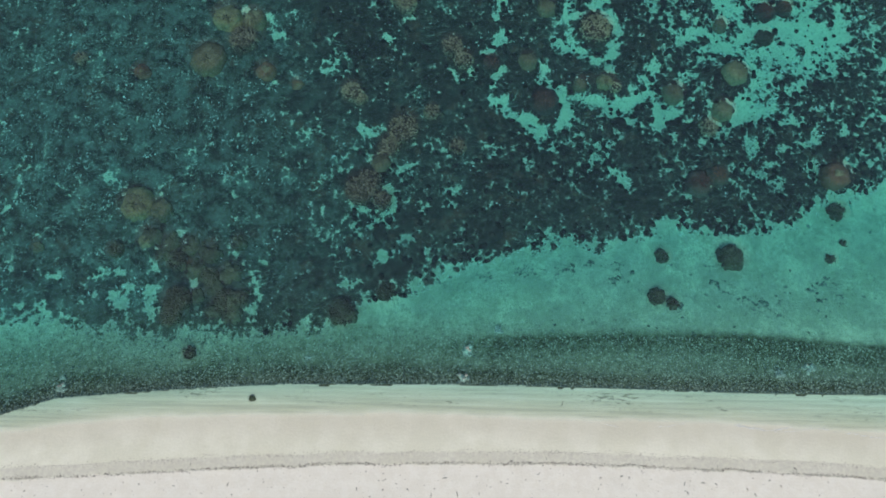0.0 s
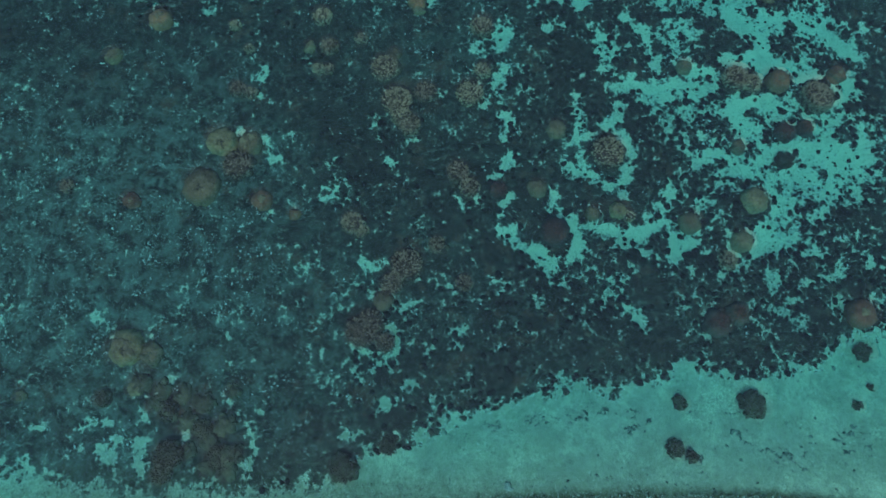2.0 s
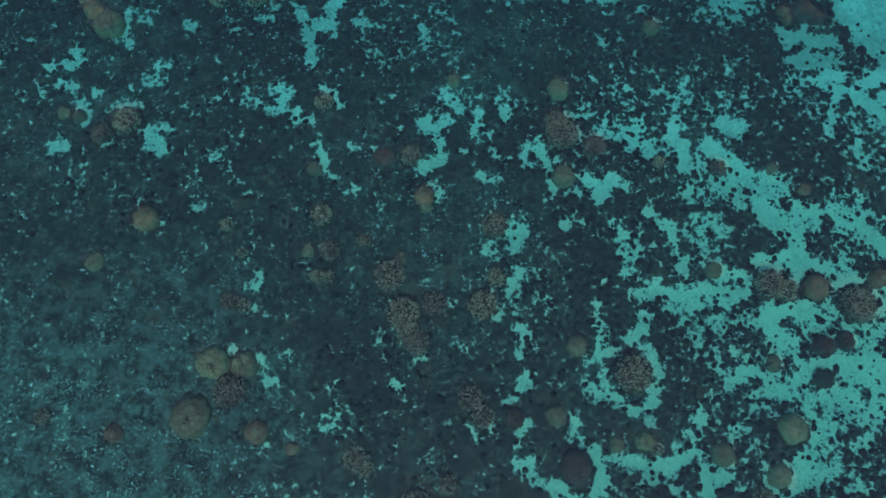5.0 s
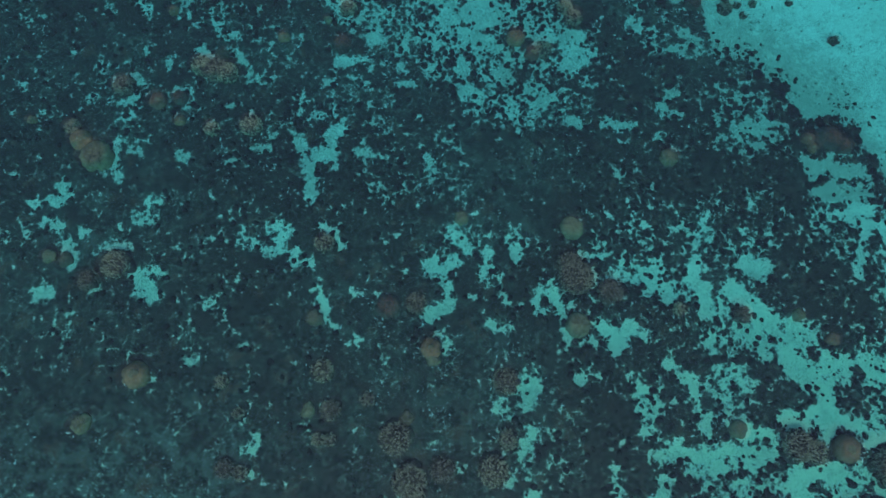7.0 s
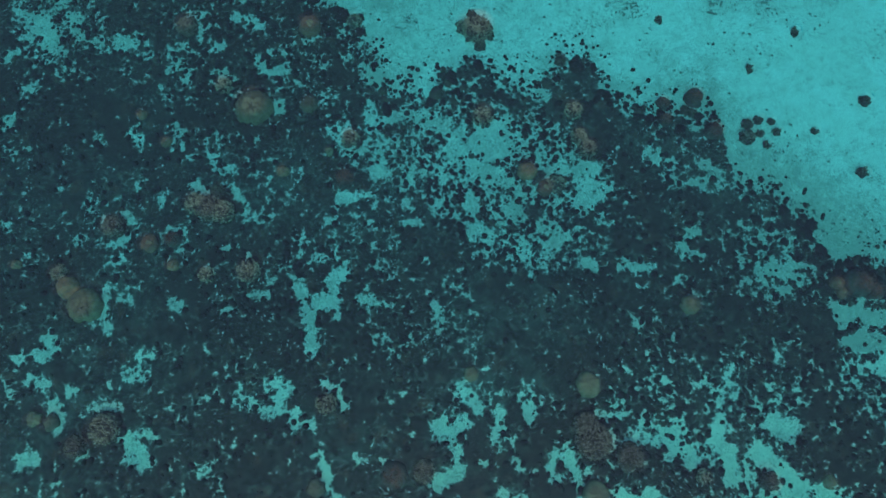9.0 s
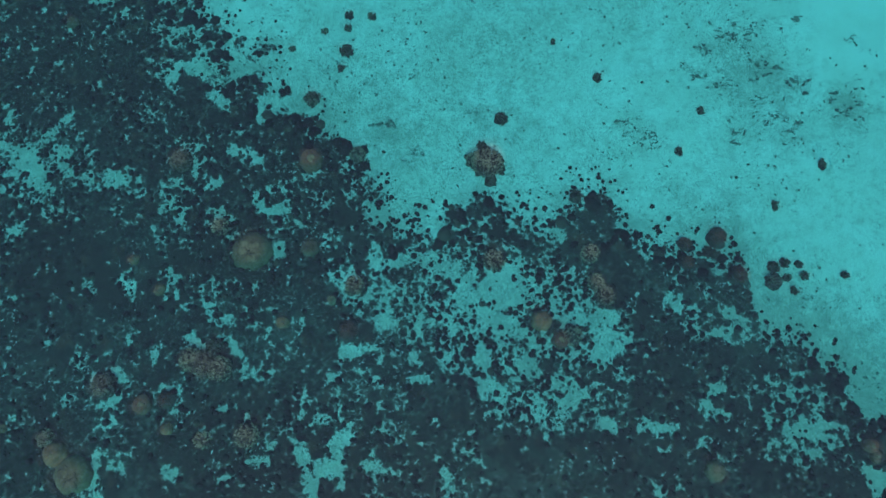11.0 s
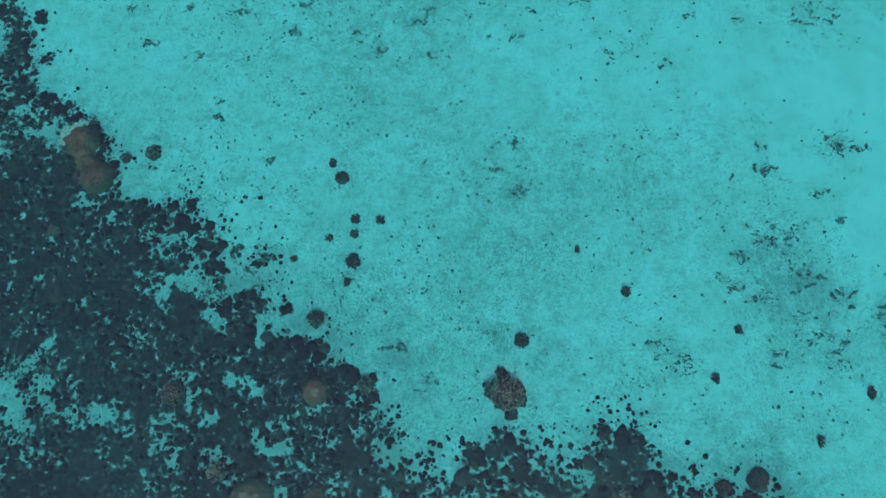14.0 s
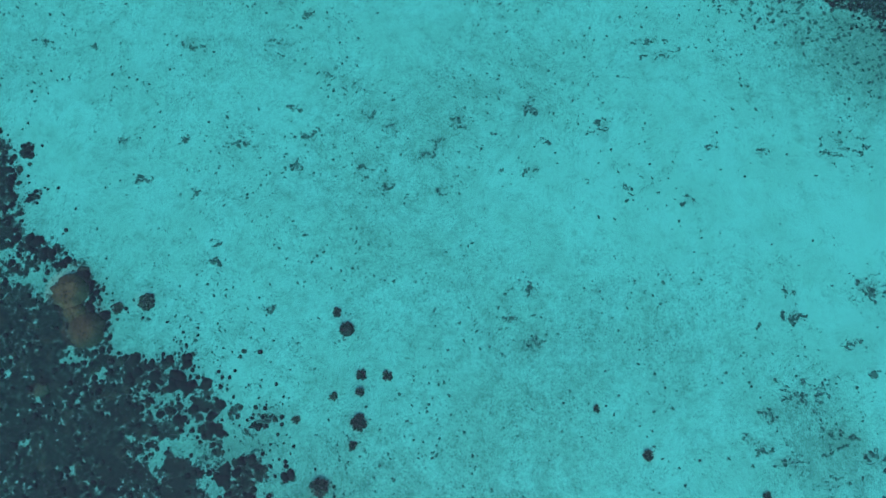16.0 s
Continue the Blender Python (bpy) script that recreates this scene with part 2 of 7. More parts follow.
def growth_material(name, low, high, pale, cell, cracks, crack_colour=(0.03, 0.028, 0.02)):
    """Coral or algae: two tones, pale tips, and cracks between cells of that size in metres."""
    m, t, bsdf = shader(name)
    tone = grain(t, 1.7, 5, 0.65)
    colour = blend(t, span(t, tone, 0.35, 0.65), low, high)
    colour = blend(t, span(t, grain(t, 9.0, 5, 0.75, offset=4.0), 0.50, 0.64, 0.0, 0.8), colour, pale)
    vary = node(t, "ShaderNodeObjectInfo").outputs["Random"]
    shade = node(t, "ShaderNodeHueSaturation")
    t.links.new(span(t, vary, 0, 1, 0.75, 1.25, False), shade.inputs["Value"])
    t.links.new(span(t, vary, 0, 1, 0.49, 0.515, False), shade.inputs["Hue"])
    v = node(t, "ShaderNodeTexVoronoi", {"Scale": 1.0 / cell})
    v.feature = "DISTANCE_TO_EDGE"
    t.links.new(t.nodes["place"].outputs["Position"], v.inputs["Vector"])
    gap = span(t, calc(t, "ADD", v.outputs["Distance"], calc(t, "MULTIPLY", calc(t, "SUBTRACT", grain(t, 6.0, 3, 0.6, offset=13.0), 0.5), 0.3)), 0.0, 0.11, cracks, 0.0)
    colour = blend(t, gap, colour, crack_colour)
    colour = blend(t, span(t, grain(t, 11.0, 4, 0.75, offset=19.0), 0.53, 0.62, 0.0, 0.75), colour, crack_colour)
    t.links.new(colour, shade.inputs["Color"])
    t.links.new(shade.outputs[0], bsdf.inputs["Base Color"])
    bsdf.inputs["Roughness"].default_value = 0.9
    relief(t, bsdf, calc(t, "ADD", grain(t, 14.0, 3, 0.6, offset=9.0), v.outputs["Distance"]), 0.7, 0.05)
    return m


def toned_material(name, dark, light, third=None):
    """For stuff: each clump has its own tone."""
    m, t, bsdf = shader(name)
    tone = attr(t, "tone")
    colour = blend(t, tone, dark, light)
    if third:
        colour = blend(t, span(t, tone, 0.86, 0.9, smooth=False), colour, third)
    colour = blend(t, span(t, grain(t, 11.0, 4, 0.65), 0.4, 0.75, 0.0, 0.5), colour, tuple(c * 0.45 for c in dark))
    t.links.new(colour, bsdf.inputs["Base Color"])
    bsdf.inputs["Roughness"].default_value = 0.92
    return m


# what a metre of sea water takes from red, green and blue light, one way
ABSORB = (0.79, 0.080, 0.055)


def water_material():
    """The surface: a faint mirror, and the light that the water scatters back."""
    m, t, old = shader("clear_sea_water")
    t.nodes.remove(old)
    clear = node(t, "ShaderNodeBsdfTransparent")
    haze = node(t, "ShaderNodeBsdfDiffuse", {"Color": (0.27, 0.22, 0.45, 1)})
    body = node(t, "ShaderNodeMixShader")
    t.links.new(calc(t, "SUBTRACT", 1.0, calc(t, "POWER", math.exp(-0.027), attr(t, "depth"))), body.inputs[0])
    t.links.new(clear.outputs[0], body.inputs[1])
    t.links.new(haze.outputs[0], body.inputs[2])
    gloss = node(t, "ShaderNodeBsdfGlossy", {"Roughness": 0.08})
    ripple = node(t, "ShaderNodeBump", {"Strength": 0.25, "Distance": 0.04})
    t.links.new(grain(t, 1.6, 4, 0.6, stretch=(0.5, 1.2, 1)), ripple.inputs["Height"])
    t.links.new(ripple.outputs[0], gloss.inputs["Normal"])
    whole = node(t, "ShaderNodeMixShader", {0: 0.022})
    t.links.new(body.outputs[0], whole.inputs[1])
    t.links.new(gloss.outputs[0], whole.inputs[2])
    t.links.new(whole.outputs[0], t.nodes["Material Output"].inputs[0])
    return m


def water_body_material():
    """The underside of the water, which takes from the light what its depth takes."""
    m, t, old = shader("sea_water_body")
    t.nodes.remove(old)
    depth = attr(t, "depth")
    mix = node(t, "ShaderNodeCombineColor")
    for i, k in enumerate(ABSORB):
        t.links.new(calc(t, "POWER", math.exp(-k), depth), mix.inputs[i])
    clear = node(t, "ShaderNodeBsdfTransparent")
    t.links.new(mix.outputs[0], clear.inputs[0])
    t.links.new(clear.outputs[0], t.nodes["Material Output"].inputs[0])
    return m


GROUND = ground_material()
WATER = water_material()
WATER_BODY = water_body_material()
MASSIVE = growth_material("tan_massive_coral", (0.140, 0.093, 0.052), (0.205, 0.140, 0.080), (0.31, 0.225, 0.140), 0.22, 0.5)
KNOBS = growth_material("grey_brown_branching_coral", (0.190, 0.130, 0.090), (0.330, 0.234, 0.165), (0.58, 0.435, 0.335), 0.13, 0.3)
MOUND = growth_material("dark_coral_rock", (0.036, 0.023, 0.019), (0.075, 0.049, 0.040), (0.15, 0.10, 0.082), 0.2, 0.5)
DARK = growth_material("dark_algae_covered_coral", (0.038, 0.029, 0.026), (0.080, 0.058, 0.049), (0.16, 0.115, 0.098), 0.16, 0.4)
RED = growth_material("red_brown_coral", (0.120, 0.046, 0.034), (0.210, 0.080, 0.060), (0.31, 0.145, 0.115), 0.15, 0.5)
BROWN = growth_material("smooth_brown_coral", (0.165, 0.070, 0.042), (0.240, 0.105, 0.064), (0.32, 0.175, 0.12), 0.4, 0.3)
PALE = growth_material("pale_green_coral", (0.120, 0.086, 0.052), (0.180, 0.130, 0.080), (0.26, 0.195, 0.13), 0.3, 0.25)
DEAD = growth_material("silted_dead_coral_top", (0.165, 0.117, 0.070), (0.240, 0.172, 0.104), (0.33, 0.245, 0.16), 0.25, 0.4)
DULL = growth_material("dull_grey_brown_coral", (0.085, 0.066, 0.046), (0.155, 0.124, 0.086), (0.25, 0.205, 0.15), 0.15, 0.4)
SHOREWEED = growth_material("green_black_shore_weed", (0.050, 0.066, 0.036), (0.11, 0.135, 0.08), (0.18, 0.20, 0.12), 0.2, 0.3)
BLEACHED = growth_material("bleached_coral", (0.42, 0.40, 0.34), (0.60, 0.57, 0.49), (0.75, 0.72, 0.63), 0.12, 0.5)
WARM = growth_material("orange_brown_coral", (0.105, 0.050, 0.027), (0.175, 0.088, 0.048), (0.34, 0.20, 0.12), 0.20, 0.7)
OLIVE = growth_material("olive_silted_coral", (0.055, 0.048, 0.030), (0.115, 0.105, 0.066), (0.20, 0.185, 0.125), 0.25, 0.4)
CLEFT = growth_material("dark_coral_cleft_strips", (0.012, 0.009, 0.008), (0.03, 0.02, 0.017), (0.06, 0.042, 0.034), 0.2, 0.4)
TURF = toned_material("reef_turf_clumps", (0.014, 0.009, 0.009), (0.044, 0.027, 0.022), (0.11, 0.065, 0.048))
WEED = toned_material("dark_weed_tufts", (0.075, 0.095, 0.082), (0.27, 0.29, 0.24))
STONE = toned_material("pale_shore_rubble", (0.09, 0.088, 0.062), (0.68, 0.65, 0.52))
CRUMB = toned_material("white_coral_crumbs", (0.45, 0.43, 0.38), (0.85, 0.83, 0.76))
WRACK_MAT = toned_material("dry_sea_wrack", (0.17, 0.145, 0.12), (0.52, 0.46, 0.41))
WOOD = toned_material("weathered_driftwood", (0.07, 0.055, 0.045), (0.20, 0.16, 0.12))
FOAM = toned_material("white_foam", (0.75, 0.76, 0.74), (0.85, 0.85, 0.84))

# ---- the plan of the sea bed: where sand lies bare and where turf grows ----
WATERLINE = ((-23.1, -4.07), (-17.3, -3.30), (-11.4, -2.98), (-2.4, -2.72), (6.5, -2.83), (15.5, -2.85), (23.4, -3.20))
STEP = ((-23.6, -3.18), (-20.7, -2.24), (-14.7, -1.68), (-8.6, -1.26), (0.6, -1.08), (6.7, -1.10), (15.8, -1.22), (24.0, -1.20))
WRACK = ((-22.3, -6.24), (-16.6, -5.80), (-9.5, -5.39), (-5.2, -5.14), (5.2, -4.88), (12.1, -5.02), (17.9, -5.12), (22.7, -5.35))
BANDTOP = ((-24.9, 0.55), (-20.2, 0.96), (-15.4, 0.74), (-9.0, 1.18), (-2.7, 1.16), (3.7, 1.60), (10.1, 1.89), (16.5, 1.86), (25.0, 1.24))
LAGOON = ((-27.4, 1.96), (-25.5, 1.99), (-22.3, 2.22), (-20.2, 1.62), (-15.6, 1.23), (-11.1, 1.48), (-6.9, 1.75), (-5.9, 2.30), (-5.2, 3.05), (-4.4, 3.55), (-3.1, 3.75), (-0.3, 5.19), (2.4, 6.32), (4.7, 6.83), (6.9, 7.45), (9.5, 7.12), (10.8, 7.75), (12.4, 8.20), (17.6, 8.33), (20.2, 8.70), (22.3, 9.85), (25.4, 11.08), (29.4, 12.57))
FAR = ((-34.3, 82.5), (-31.4, 80.2), (-29.0, 78.4), (-25.3, 76.53), (-23.1, 72.02), (-20.4, 70.41), (-17.0, 68.76), (-16.5, 65.15), (-13.0, 63.25), (-9.6, 61.73), (-7.5, 59.07), (-5.5, 55.86), (-3.0, 55.23), (-2.0, 57.14), (-0.0, 57.47), (3.1, 55.25), (5.2, 57.48), (7.1, 57.17), (9.1, 54.33), (14.8, 53.73), (15.3, 50.23), (19.0, 47.08), (20.8, 45.21), (23.6, 44.73), (25.4, 40.80))
CELL, X0, Y0, NX, NY = 0.1, -40.0, -12.0, 800, 1180
GX, GY = np.meshgrid(X0 + CELL * np.arange(NX), Y0 + CELL * np.arange(NY))


def along(line, x):
    return np.interp(x, [p[0] for p in line], [p[1] for p in line])


def lattice(x, y, size, seed):
    """Smooth noise from 0 to 1 with blobs of that size in metres."""
    r = np.random.RandomState(seed).rand(256, 256)
    u, v = np.asarray(x) / size + 500, np.asarray(y) / size + 500
    i, j = np.floor(u).astype(int), np.floor(v).astype(int)
    a, b = u - i, v - j
    a, b = a * a * (3 - 2 * a), b * b * (3 - 2 * b)
    i, j, k, l = i % 256, j % 256, (i + 1) % 256, (j + 1) % 256
    return (r[j, i] * (1 - a) + r[j, k] * a) * (1 - b) + (r[l, i] * (1 - a) + r[l, k] * a) * b


def layered(x, y, size, seed, layers=3):
    return sum(lattice(x, y, size / 2**n, seed + n) / 2**n for n in range(layers)) / sum(0.5**n for n in range(layers))


# metres inside the sand (above 0) or inside the turf (below 0)
BARE = np.maximum((along(LAGOON, GX) - GY) * 0.85, (GY - along(FAR, GX)) * 0.72)
REEF = -0.92 + 0.5 * (layered(GX, GY, 8.0, 30) - 0.5)
BARE = np.clip(np.maximum(BARE, REEF), -1.6, 3.0)


def stroke(half, points, fade):
    """The cells near a chain of points, and their distance inside a strip of that half width round it."""
    reach = half + 2.0 / fade
    xs, ys = [p[0] for p in points], [p[1] for p in points]
    i0, i1 = (int((v - X0) / CELL) for v in (min(xs) - reach, max(xs) + reach))
    j0, j1 = (int((v - Y0) / CELL) for v in (min(ys) - reach, max(ys) + reach))
    cells = (slice(max(j0, 0), max(j1, 0)), slice(max(i0, 0), max(i1, 0)))
    x, y = GX[cells], GY[cells]
    near = np.full(x.shape, 99.0)
    for p, q in zip(points, points[1:] or points):
        dx, dy = q[0] - p[0], q[1] - p[1]
        s = np.clip(((x - p[0]) * dx + (y - p[1]) * dy) / (dx * dx + dy * dy + 1e-9), 0, 1)
        near = np.minimum(near, np.hypot(x - p[0] - s * dx, y - p[1] - s * dy))
    return cells, half - near * fade


def sand(half, *points, most=9.0, fade=1.0):
    """A strip or patch of bare sand through those points; with a lower most, turf and sand mix there."""
    cells, inside = stroke(half, points, fade)
    if fade == 1.0:
        inside = inside * 2.3
    BARE[cells] = np.maximum(BARE[cells], np.minimum(inside + 0.10, most))


def turf(half, *points):
    """A bank of unbroken dark turf through those points."""
    cells, inside = stroke(half, points, 1.0)
    BARE[cells] = np.minimum(BARE[cells], np.maximum(-inside * 1.2, -1.1))


def clear(x0, y0, x1, y1, deep=0.8):
    """Turf all over that rectangle."""
    inside = np.minimum(np.minimum(GX - x0, x1 - GX), np.minimum(GY - y0, y1 - GY))
    BARE[:] = np.where(inside > -0.4, np.minimum(BARE, -deep * np.clip(inside + 0.4, 0, 1)), BARE)


# broad stretches where small sand gaps and turf clumps mix
sand(2.5, (12.8, 18.7), (23.6, 18.9), most=-0.29, fade=0.6)
sand(0.7, (3.8, 14.3), (7.3, 12.5), most=-0.47, fade=0.6); sand(1.2, (16.0, 13.0), (24.1, 13.9), most=-0.47, fade=0.6)
sand(1.2, (-3.1, 11.5), (-4.7, 8.7), most=-0.62, fade=0.6); sand(1.4, (-1.0, 10.1), (5.8, 9.6), most=-0.72, fade=0.6)
sand(2.0, (11.7, 35.8), (16.3, 35.5), most=-0.32, fade=0.6); sand(1.5, (14.0, 29.9), (14.4, 26.4), most=-0.22, fade=0.6)
sand(2.1, (20.5, 29.2), (20.8, 23.4), most=0.03, fade=0.6); sand(1.7, (21.0, 24.7), (22.0, 20.2), most=0.18, fade=0.6)
sand(1.3, (18.3, 16.4), (19.4, 15.2), most=0.08, fade=0.6); sand(1.5, (8.3, 32.7), (9.9, 35.0), most=-0.37, fade=0.6); sand(1.8, (23.9, 39.5), most=-0.22, fade=0.6)
sand(1.2, (23.2, 34.1), most=-0.47, fade=0.6)
sand(1.1, (-5.2, 39.9), (-3.0, 37.9), most=-0.77, fade=0.6)
sand(0.7, (2.7, 27.2), (2.6, 21.8), most=-0.57, fade=0.6); sand(2.0, (-0.2, 50.8), (3.6, 49.8), most=0.13, fade=0.6)
sand(1.1, (1.1, 47.6), (4.8, 47.3), most=-0.05, fade=0.6); sand(1.3, (-6.1, 53.3), (-4.0, 54.5), most=-0.22, fade=0.6); sand(1.3, (-5.4, 50.8), most=-0.37, fade=0.6)
sand(1.5, (-9.8, 43.8), (-7.8, 44.5), most=-0.42, fade=0.6); sand(1.2, (-3.5, 41.9), (-5.4, 40.6), most=-0.67, fade=0.6); sand(1.0, (-26.8, 59.3), most=-0.27, fade=0.6)
sand(1.1, (-19.8, 57.8), (-15.0, 59.8), most=-0.52, fade=0.6); sand(0.9, (-14.1, 57.4), most=-0.47, fade=0.6)
sand(1.1, (-16.6, 50.3), (-14.8, 48.9), most=-0.57, fade=0.6); sand(1.3, (13.7, 52.4), (11.2, 50.9), most=-0.67, fade=0.6); sand(1.3, (17.9, 46.4), most=-0.27, fade=0.6)
sand(1.6, (11.5, 37.9), (17.3, 38.8), most=-0.59, fade=0.6); sand(1.3, (11.4, 45.0), (9.0, 44.6), most=-0.77, fade=0.6); sand(1.1, (-22.0, 47.1), most=-0.67, fade=0.6)
sand(1.1, (-7.7, 57.5), (-9.2, 59.9), most=-0.27, fade=0.6)
sand(1.2, (-0.2, 56.4), most=-0.42, fade=0.6); sand(1.3, (-16.1, 68.0), (-13.1, 65.2), most=-0.12, fade=0.6); sand(0.8, (-19.2, 68.4), most=-0.27, fade=0.6)
sand(0.7, (-27.3, 60.3), most=-0.27, fade=0.6); sand(0.7, (-23.6, 68.3), (-20.3, 63.0), most=-0.67, fade=0.6); sand(0.9, (-8.9, 59.7), most=-0.32, fade=0.6)
sand(0.7, (-23.6, 74.0), most=-0.07, fade=0.6); sand(0.9, (16.8, 51.6), most=-0.07, fade=0.6); sand(0.7, (1.9, 56.5), most=-0.27, fade=0.6)
sand(0.5, (-30.7, 75.9), most=-0.22, fade=0.6)
# the far west edge, where clumps and sand mix
sand(1.2, (-31.5, 79.0), (-28.4, 78.0), most=-0.10, fade=0.5); sand(0.9, (-26.6, 77.2), most=0.05, fade=0.6)
# banks of turf
turf(0.97, (19.5, 36.6), (19.9, 35.7), (18.8, 34.6), (19.6, 33.5)); turf(1.10, (22.0, 34.5), (22.8, 32.6), (24.2, 32.6))
turf(0.18, (22.9, 41.1), (24.5, 40.3), (25.3, 39.8)); turf(1.00, (12.7, 41.5), (16.1, 41.2))
turf(0.69, (17.6, 40.8), (19.3, 41.0)); turf(0.77, (5.5, 27.1), (5.8, 25.5))
turf(0.50, (20.9, 28.1), (22.3, 28.6), (23.3, 28.0)); turf(0.25, (18.7, 23.8))
turf(0.55, (8.4, 24.2)); turf(0.55, (12.9, 22.8)); turf(0.36, (25.3, 30.8))
turf(0.45, (-11.7, 61.1), (-10.0, 61.2), (-9.6, 59.9), (-10.0, 58.7)); turf(0.67, (-11.0, 57.4), (-9.5, 57.6), (-8.7, 58.9)); turf(0.18, (-7.9, 60.6))
turf(0.15, (-7.3, 58.2)); turf(0.37, (-10.9, 56.0), (-8.5, 55.5), (-6.6, 55.2), (-4.9, 54.6)); turf(0.44, (-9.9, 53.5), (-8.5, 53.6), (-6.9, 54.6))
turf(0.44, (-4.9, 52.9), (-4.4, 52.2)); turf(0.29, (-3.4, 52.7), (-2.6, 52.8)); turf(0.29, (-6.1, 51.2), (-4.9, 51.7))
turf(0.25, (-2.5, 56.8), (-1.3, 57.5), (-0.3, 57.2)); turf(0.16, (-0.0, 57.9))
turf(0.44, (-0.3, 56.1), (1.1, 55.6), (2.6, 54.7), (3.9, 54.6), (5.4, 55.1), (6.1, 56.5), (6.8, 56.4)); turf(0.20, (6.2, 57.6)); turf(0.16, (4.3, 56.7), (3.6, 56.0))
turf(0.15, (-2.5, 55.0)); turf(0.13, (-3.6, 54.7)); turf(0.22, (-1.3, 54.9), (0.3, 54.5)); turf(0.30, (6.5, 56.9), (7.2, 56.6))
turf(0.73, (7.8, 55.1), (8.5, 53.7), (7.0, 53.0)); turf(0.65, (8.1, 51.7), (10.8, 52.4), (9.2, 52.7)); turf(0.44, (12.3, 51.9), (13.2, 51.4)); turf(0.25, (11.7, 53.4))
turf(0.22, (14.0, 52.1)); turf(0.28, (-1.6, 49.0)); turf(0.43, (2.8, 50.7), (4.7, 49.5)); turf(0.28, (1.2, 47.9)); turf(0.49, (5.2, 47.3), (6.4, 47.9))
turf(1.06, (9.7, 47.9), (13.7, 48.8), (15.2, 47.2)); turf(0.84, (14.3, 45.9), (13.3, 44.0)); turf(0.76, (17.8, 43.3), (18.4, 41.8))
turf(0.62, (21.8, 44.2), (22.8, 43.5)); turf(0.41, (16.2, 42.5)); turf(0.28, (18.9, 45.8)); turf(0.28, (16.7, 48.0)); turf(0.96, (-29.1, 74.8), (-28.2, 74.3))
turf(0.30, (-29.6, 76.3)); turf(0.22, (-30.8, 76.3)); turf(1.15, (-29.1, 69.8), (-26.7, 69.3)); turf(0.22, (-23.3, 71.1)); turf(0.25, (-22.4, 70.2), (-23.8, 69.9))
turf(0.15, (-20.5, 70.6)); turf(0.33, (-18.5, 68.2), (-17.5, 68.7)); turf(0.22, (-17.9, 69.6)); turf(0.57, (-21.5, 67.3), (-24.1, 68.0))
turf(0.31, (-15.4, 65.1), (-15.8, 64.1)); turf(0.42, (-18.2, 64.9), (-17.4, 64.3)); turf(0.18, (-26.9, 60.0)); turf(0.35, (-11.7, 62.1), (-10.4, 61.5), (-9.6, 61.5))
turf(0.19, (-8.1, 60.8)); turf(0.27, (-8.5, 59.1), (-7.4, 58.4)); turf(0.54, (-11.2, 58.7), (-9.3, 57.8)); turf(0.24, (-0.9, 57.7), (-0.1, 57.5))
turf(0.27, (-2.1, 56.9)); turf(0.23, (-3.5, 3.8)); turf(0.34, (-5.6, 2.9)); turf(0.43, (14.5, 9.8), (17.6, 9.3)); turf(0.29, (23.6, 11.7))
turf(0.71, (12.4, 20.8), (12.6, 19.5), (11.2, 19.0)); turf(0.63, (16.4, 18.0), (16.6, 17.0), (15.5, 16.2), (15.4, 15.4))
turf(0.31, (20.5, 20.8), (19.6, 20.3)); turf(0.26, (18.6, 19.9)); turf(0.42, (20.9, 16.3), (20.2, 15.5)); turf(0.56, (23.0, 16.8), (24.5, 16.8), (24.4, 15.9))
turf(0.26, (17.2, 21.9), (18.1, 21.3)); turf(0.14, (22.4, 20.0)); turf(0.28, (24.3, 19.4)); turf(0.24, (21.7, 17.9)); turf(0.14, (16.9, 19.6)); turf(0.22, (24.2, 22.5))
turf(0.41, (11.9, 13.8), (14.2, 13.7), (16.5, 13.8), (18.8, 14.3), (19.9, 13.4)); turf(0.82, (-6.5, 55.7), (-4.9, 55.0))
turf(0.67, (-1.9, 57.1), (-0.1, 57.4)); turf(0.66, (-1.0, 56.2), (1.2, 55.7), (2.8, 55.0), (5.0, 56.4)); turf(0.83, (6.0, 57.4), (4.9, 55.9))
turf(1.31, (5.9, 55.0), (7.1, 52.6)); turf(1.47, (9.7, 53.3)); turf(1.02, (-15.8, 63.5), (-12.2, 61.0), (-9.4, 58.6)); turf(0.99, (-9.3, 57.2), (-7.9, 54.5))
turf(1.3, (21.8, 94.9), (25.6, 93.0)); turf(2.15, (10.6, 50.7), (11.1, 47.1), (12.1, 45.6)); turf(1.40, (5.6, 44.0), (9.1, 42.9))
# patches and strips of sand
sand(0.11, (-28.2, 40.2), (-27.8, 40.6)); sand(0.09, (-29.3, 39.4))
sand(0.14, (-2.6, 42.2), (-2.8, 41.6)); sand(0.10, (-1.7, 42.2))
sand(0.16, (5.8, 37.1), (6.3, 36.7))
sand(0.25, (3.8, 34.4), (3.6, 33.6), (4.6, 33.5), (5.0, 32.5), (5.2, 31.9)); sand(0.43, (6.8, 32.7), (7.8, 32.2), (8.1, 31.3), (6.9, 31.6))
sand(0.16, (8.9, 41.2)); sand(0.16, (10.7, 40.6)); sand(0.10, (10.0, 38.4), (11.4, 39.4), (12.2, 39.5))
sand(0.16, (12.8, 37.9)); sand(0.16, (10.4, 37.3), (10.9, 36.8)); sand(0.18, (18.3, 39.3), (18.8, 39.1)); sand(0.29, (20.3, 42.0), (21.1, 42.2))
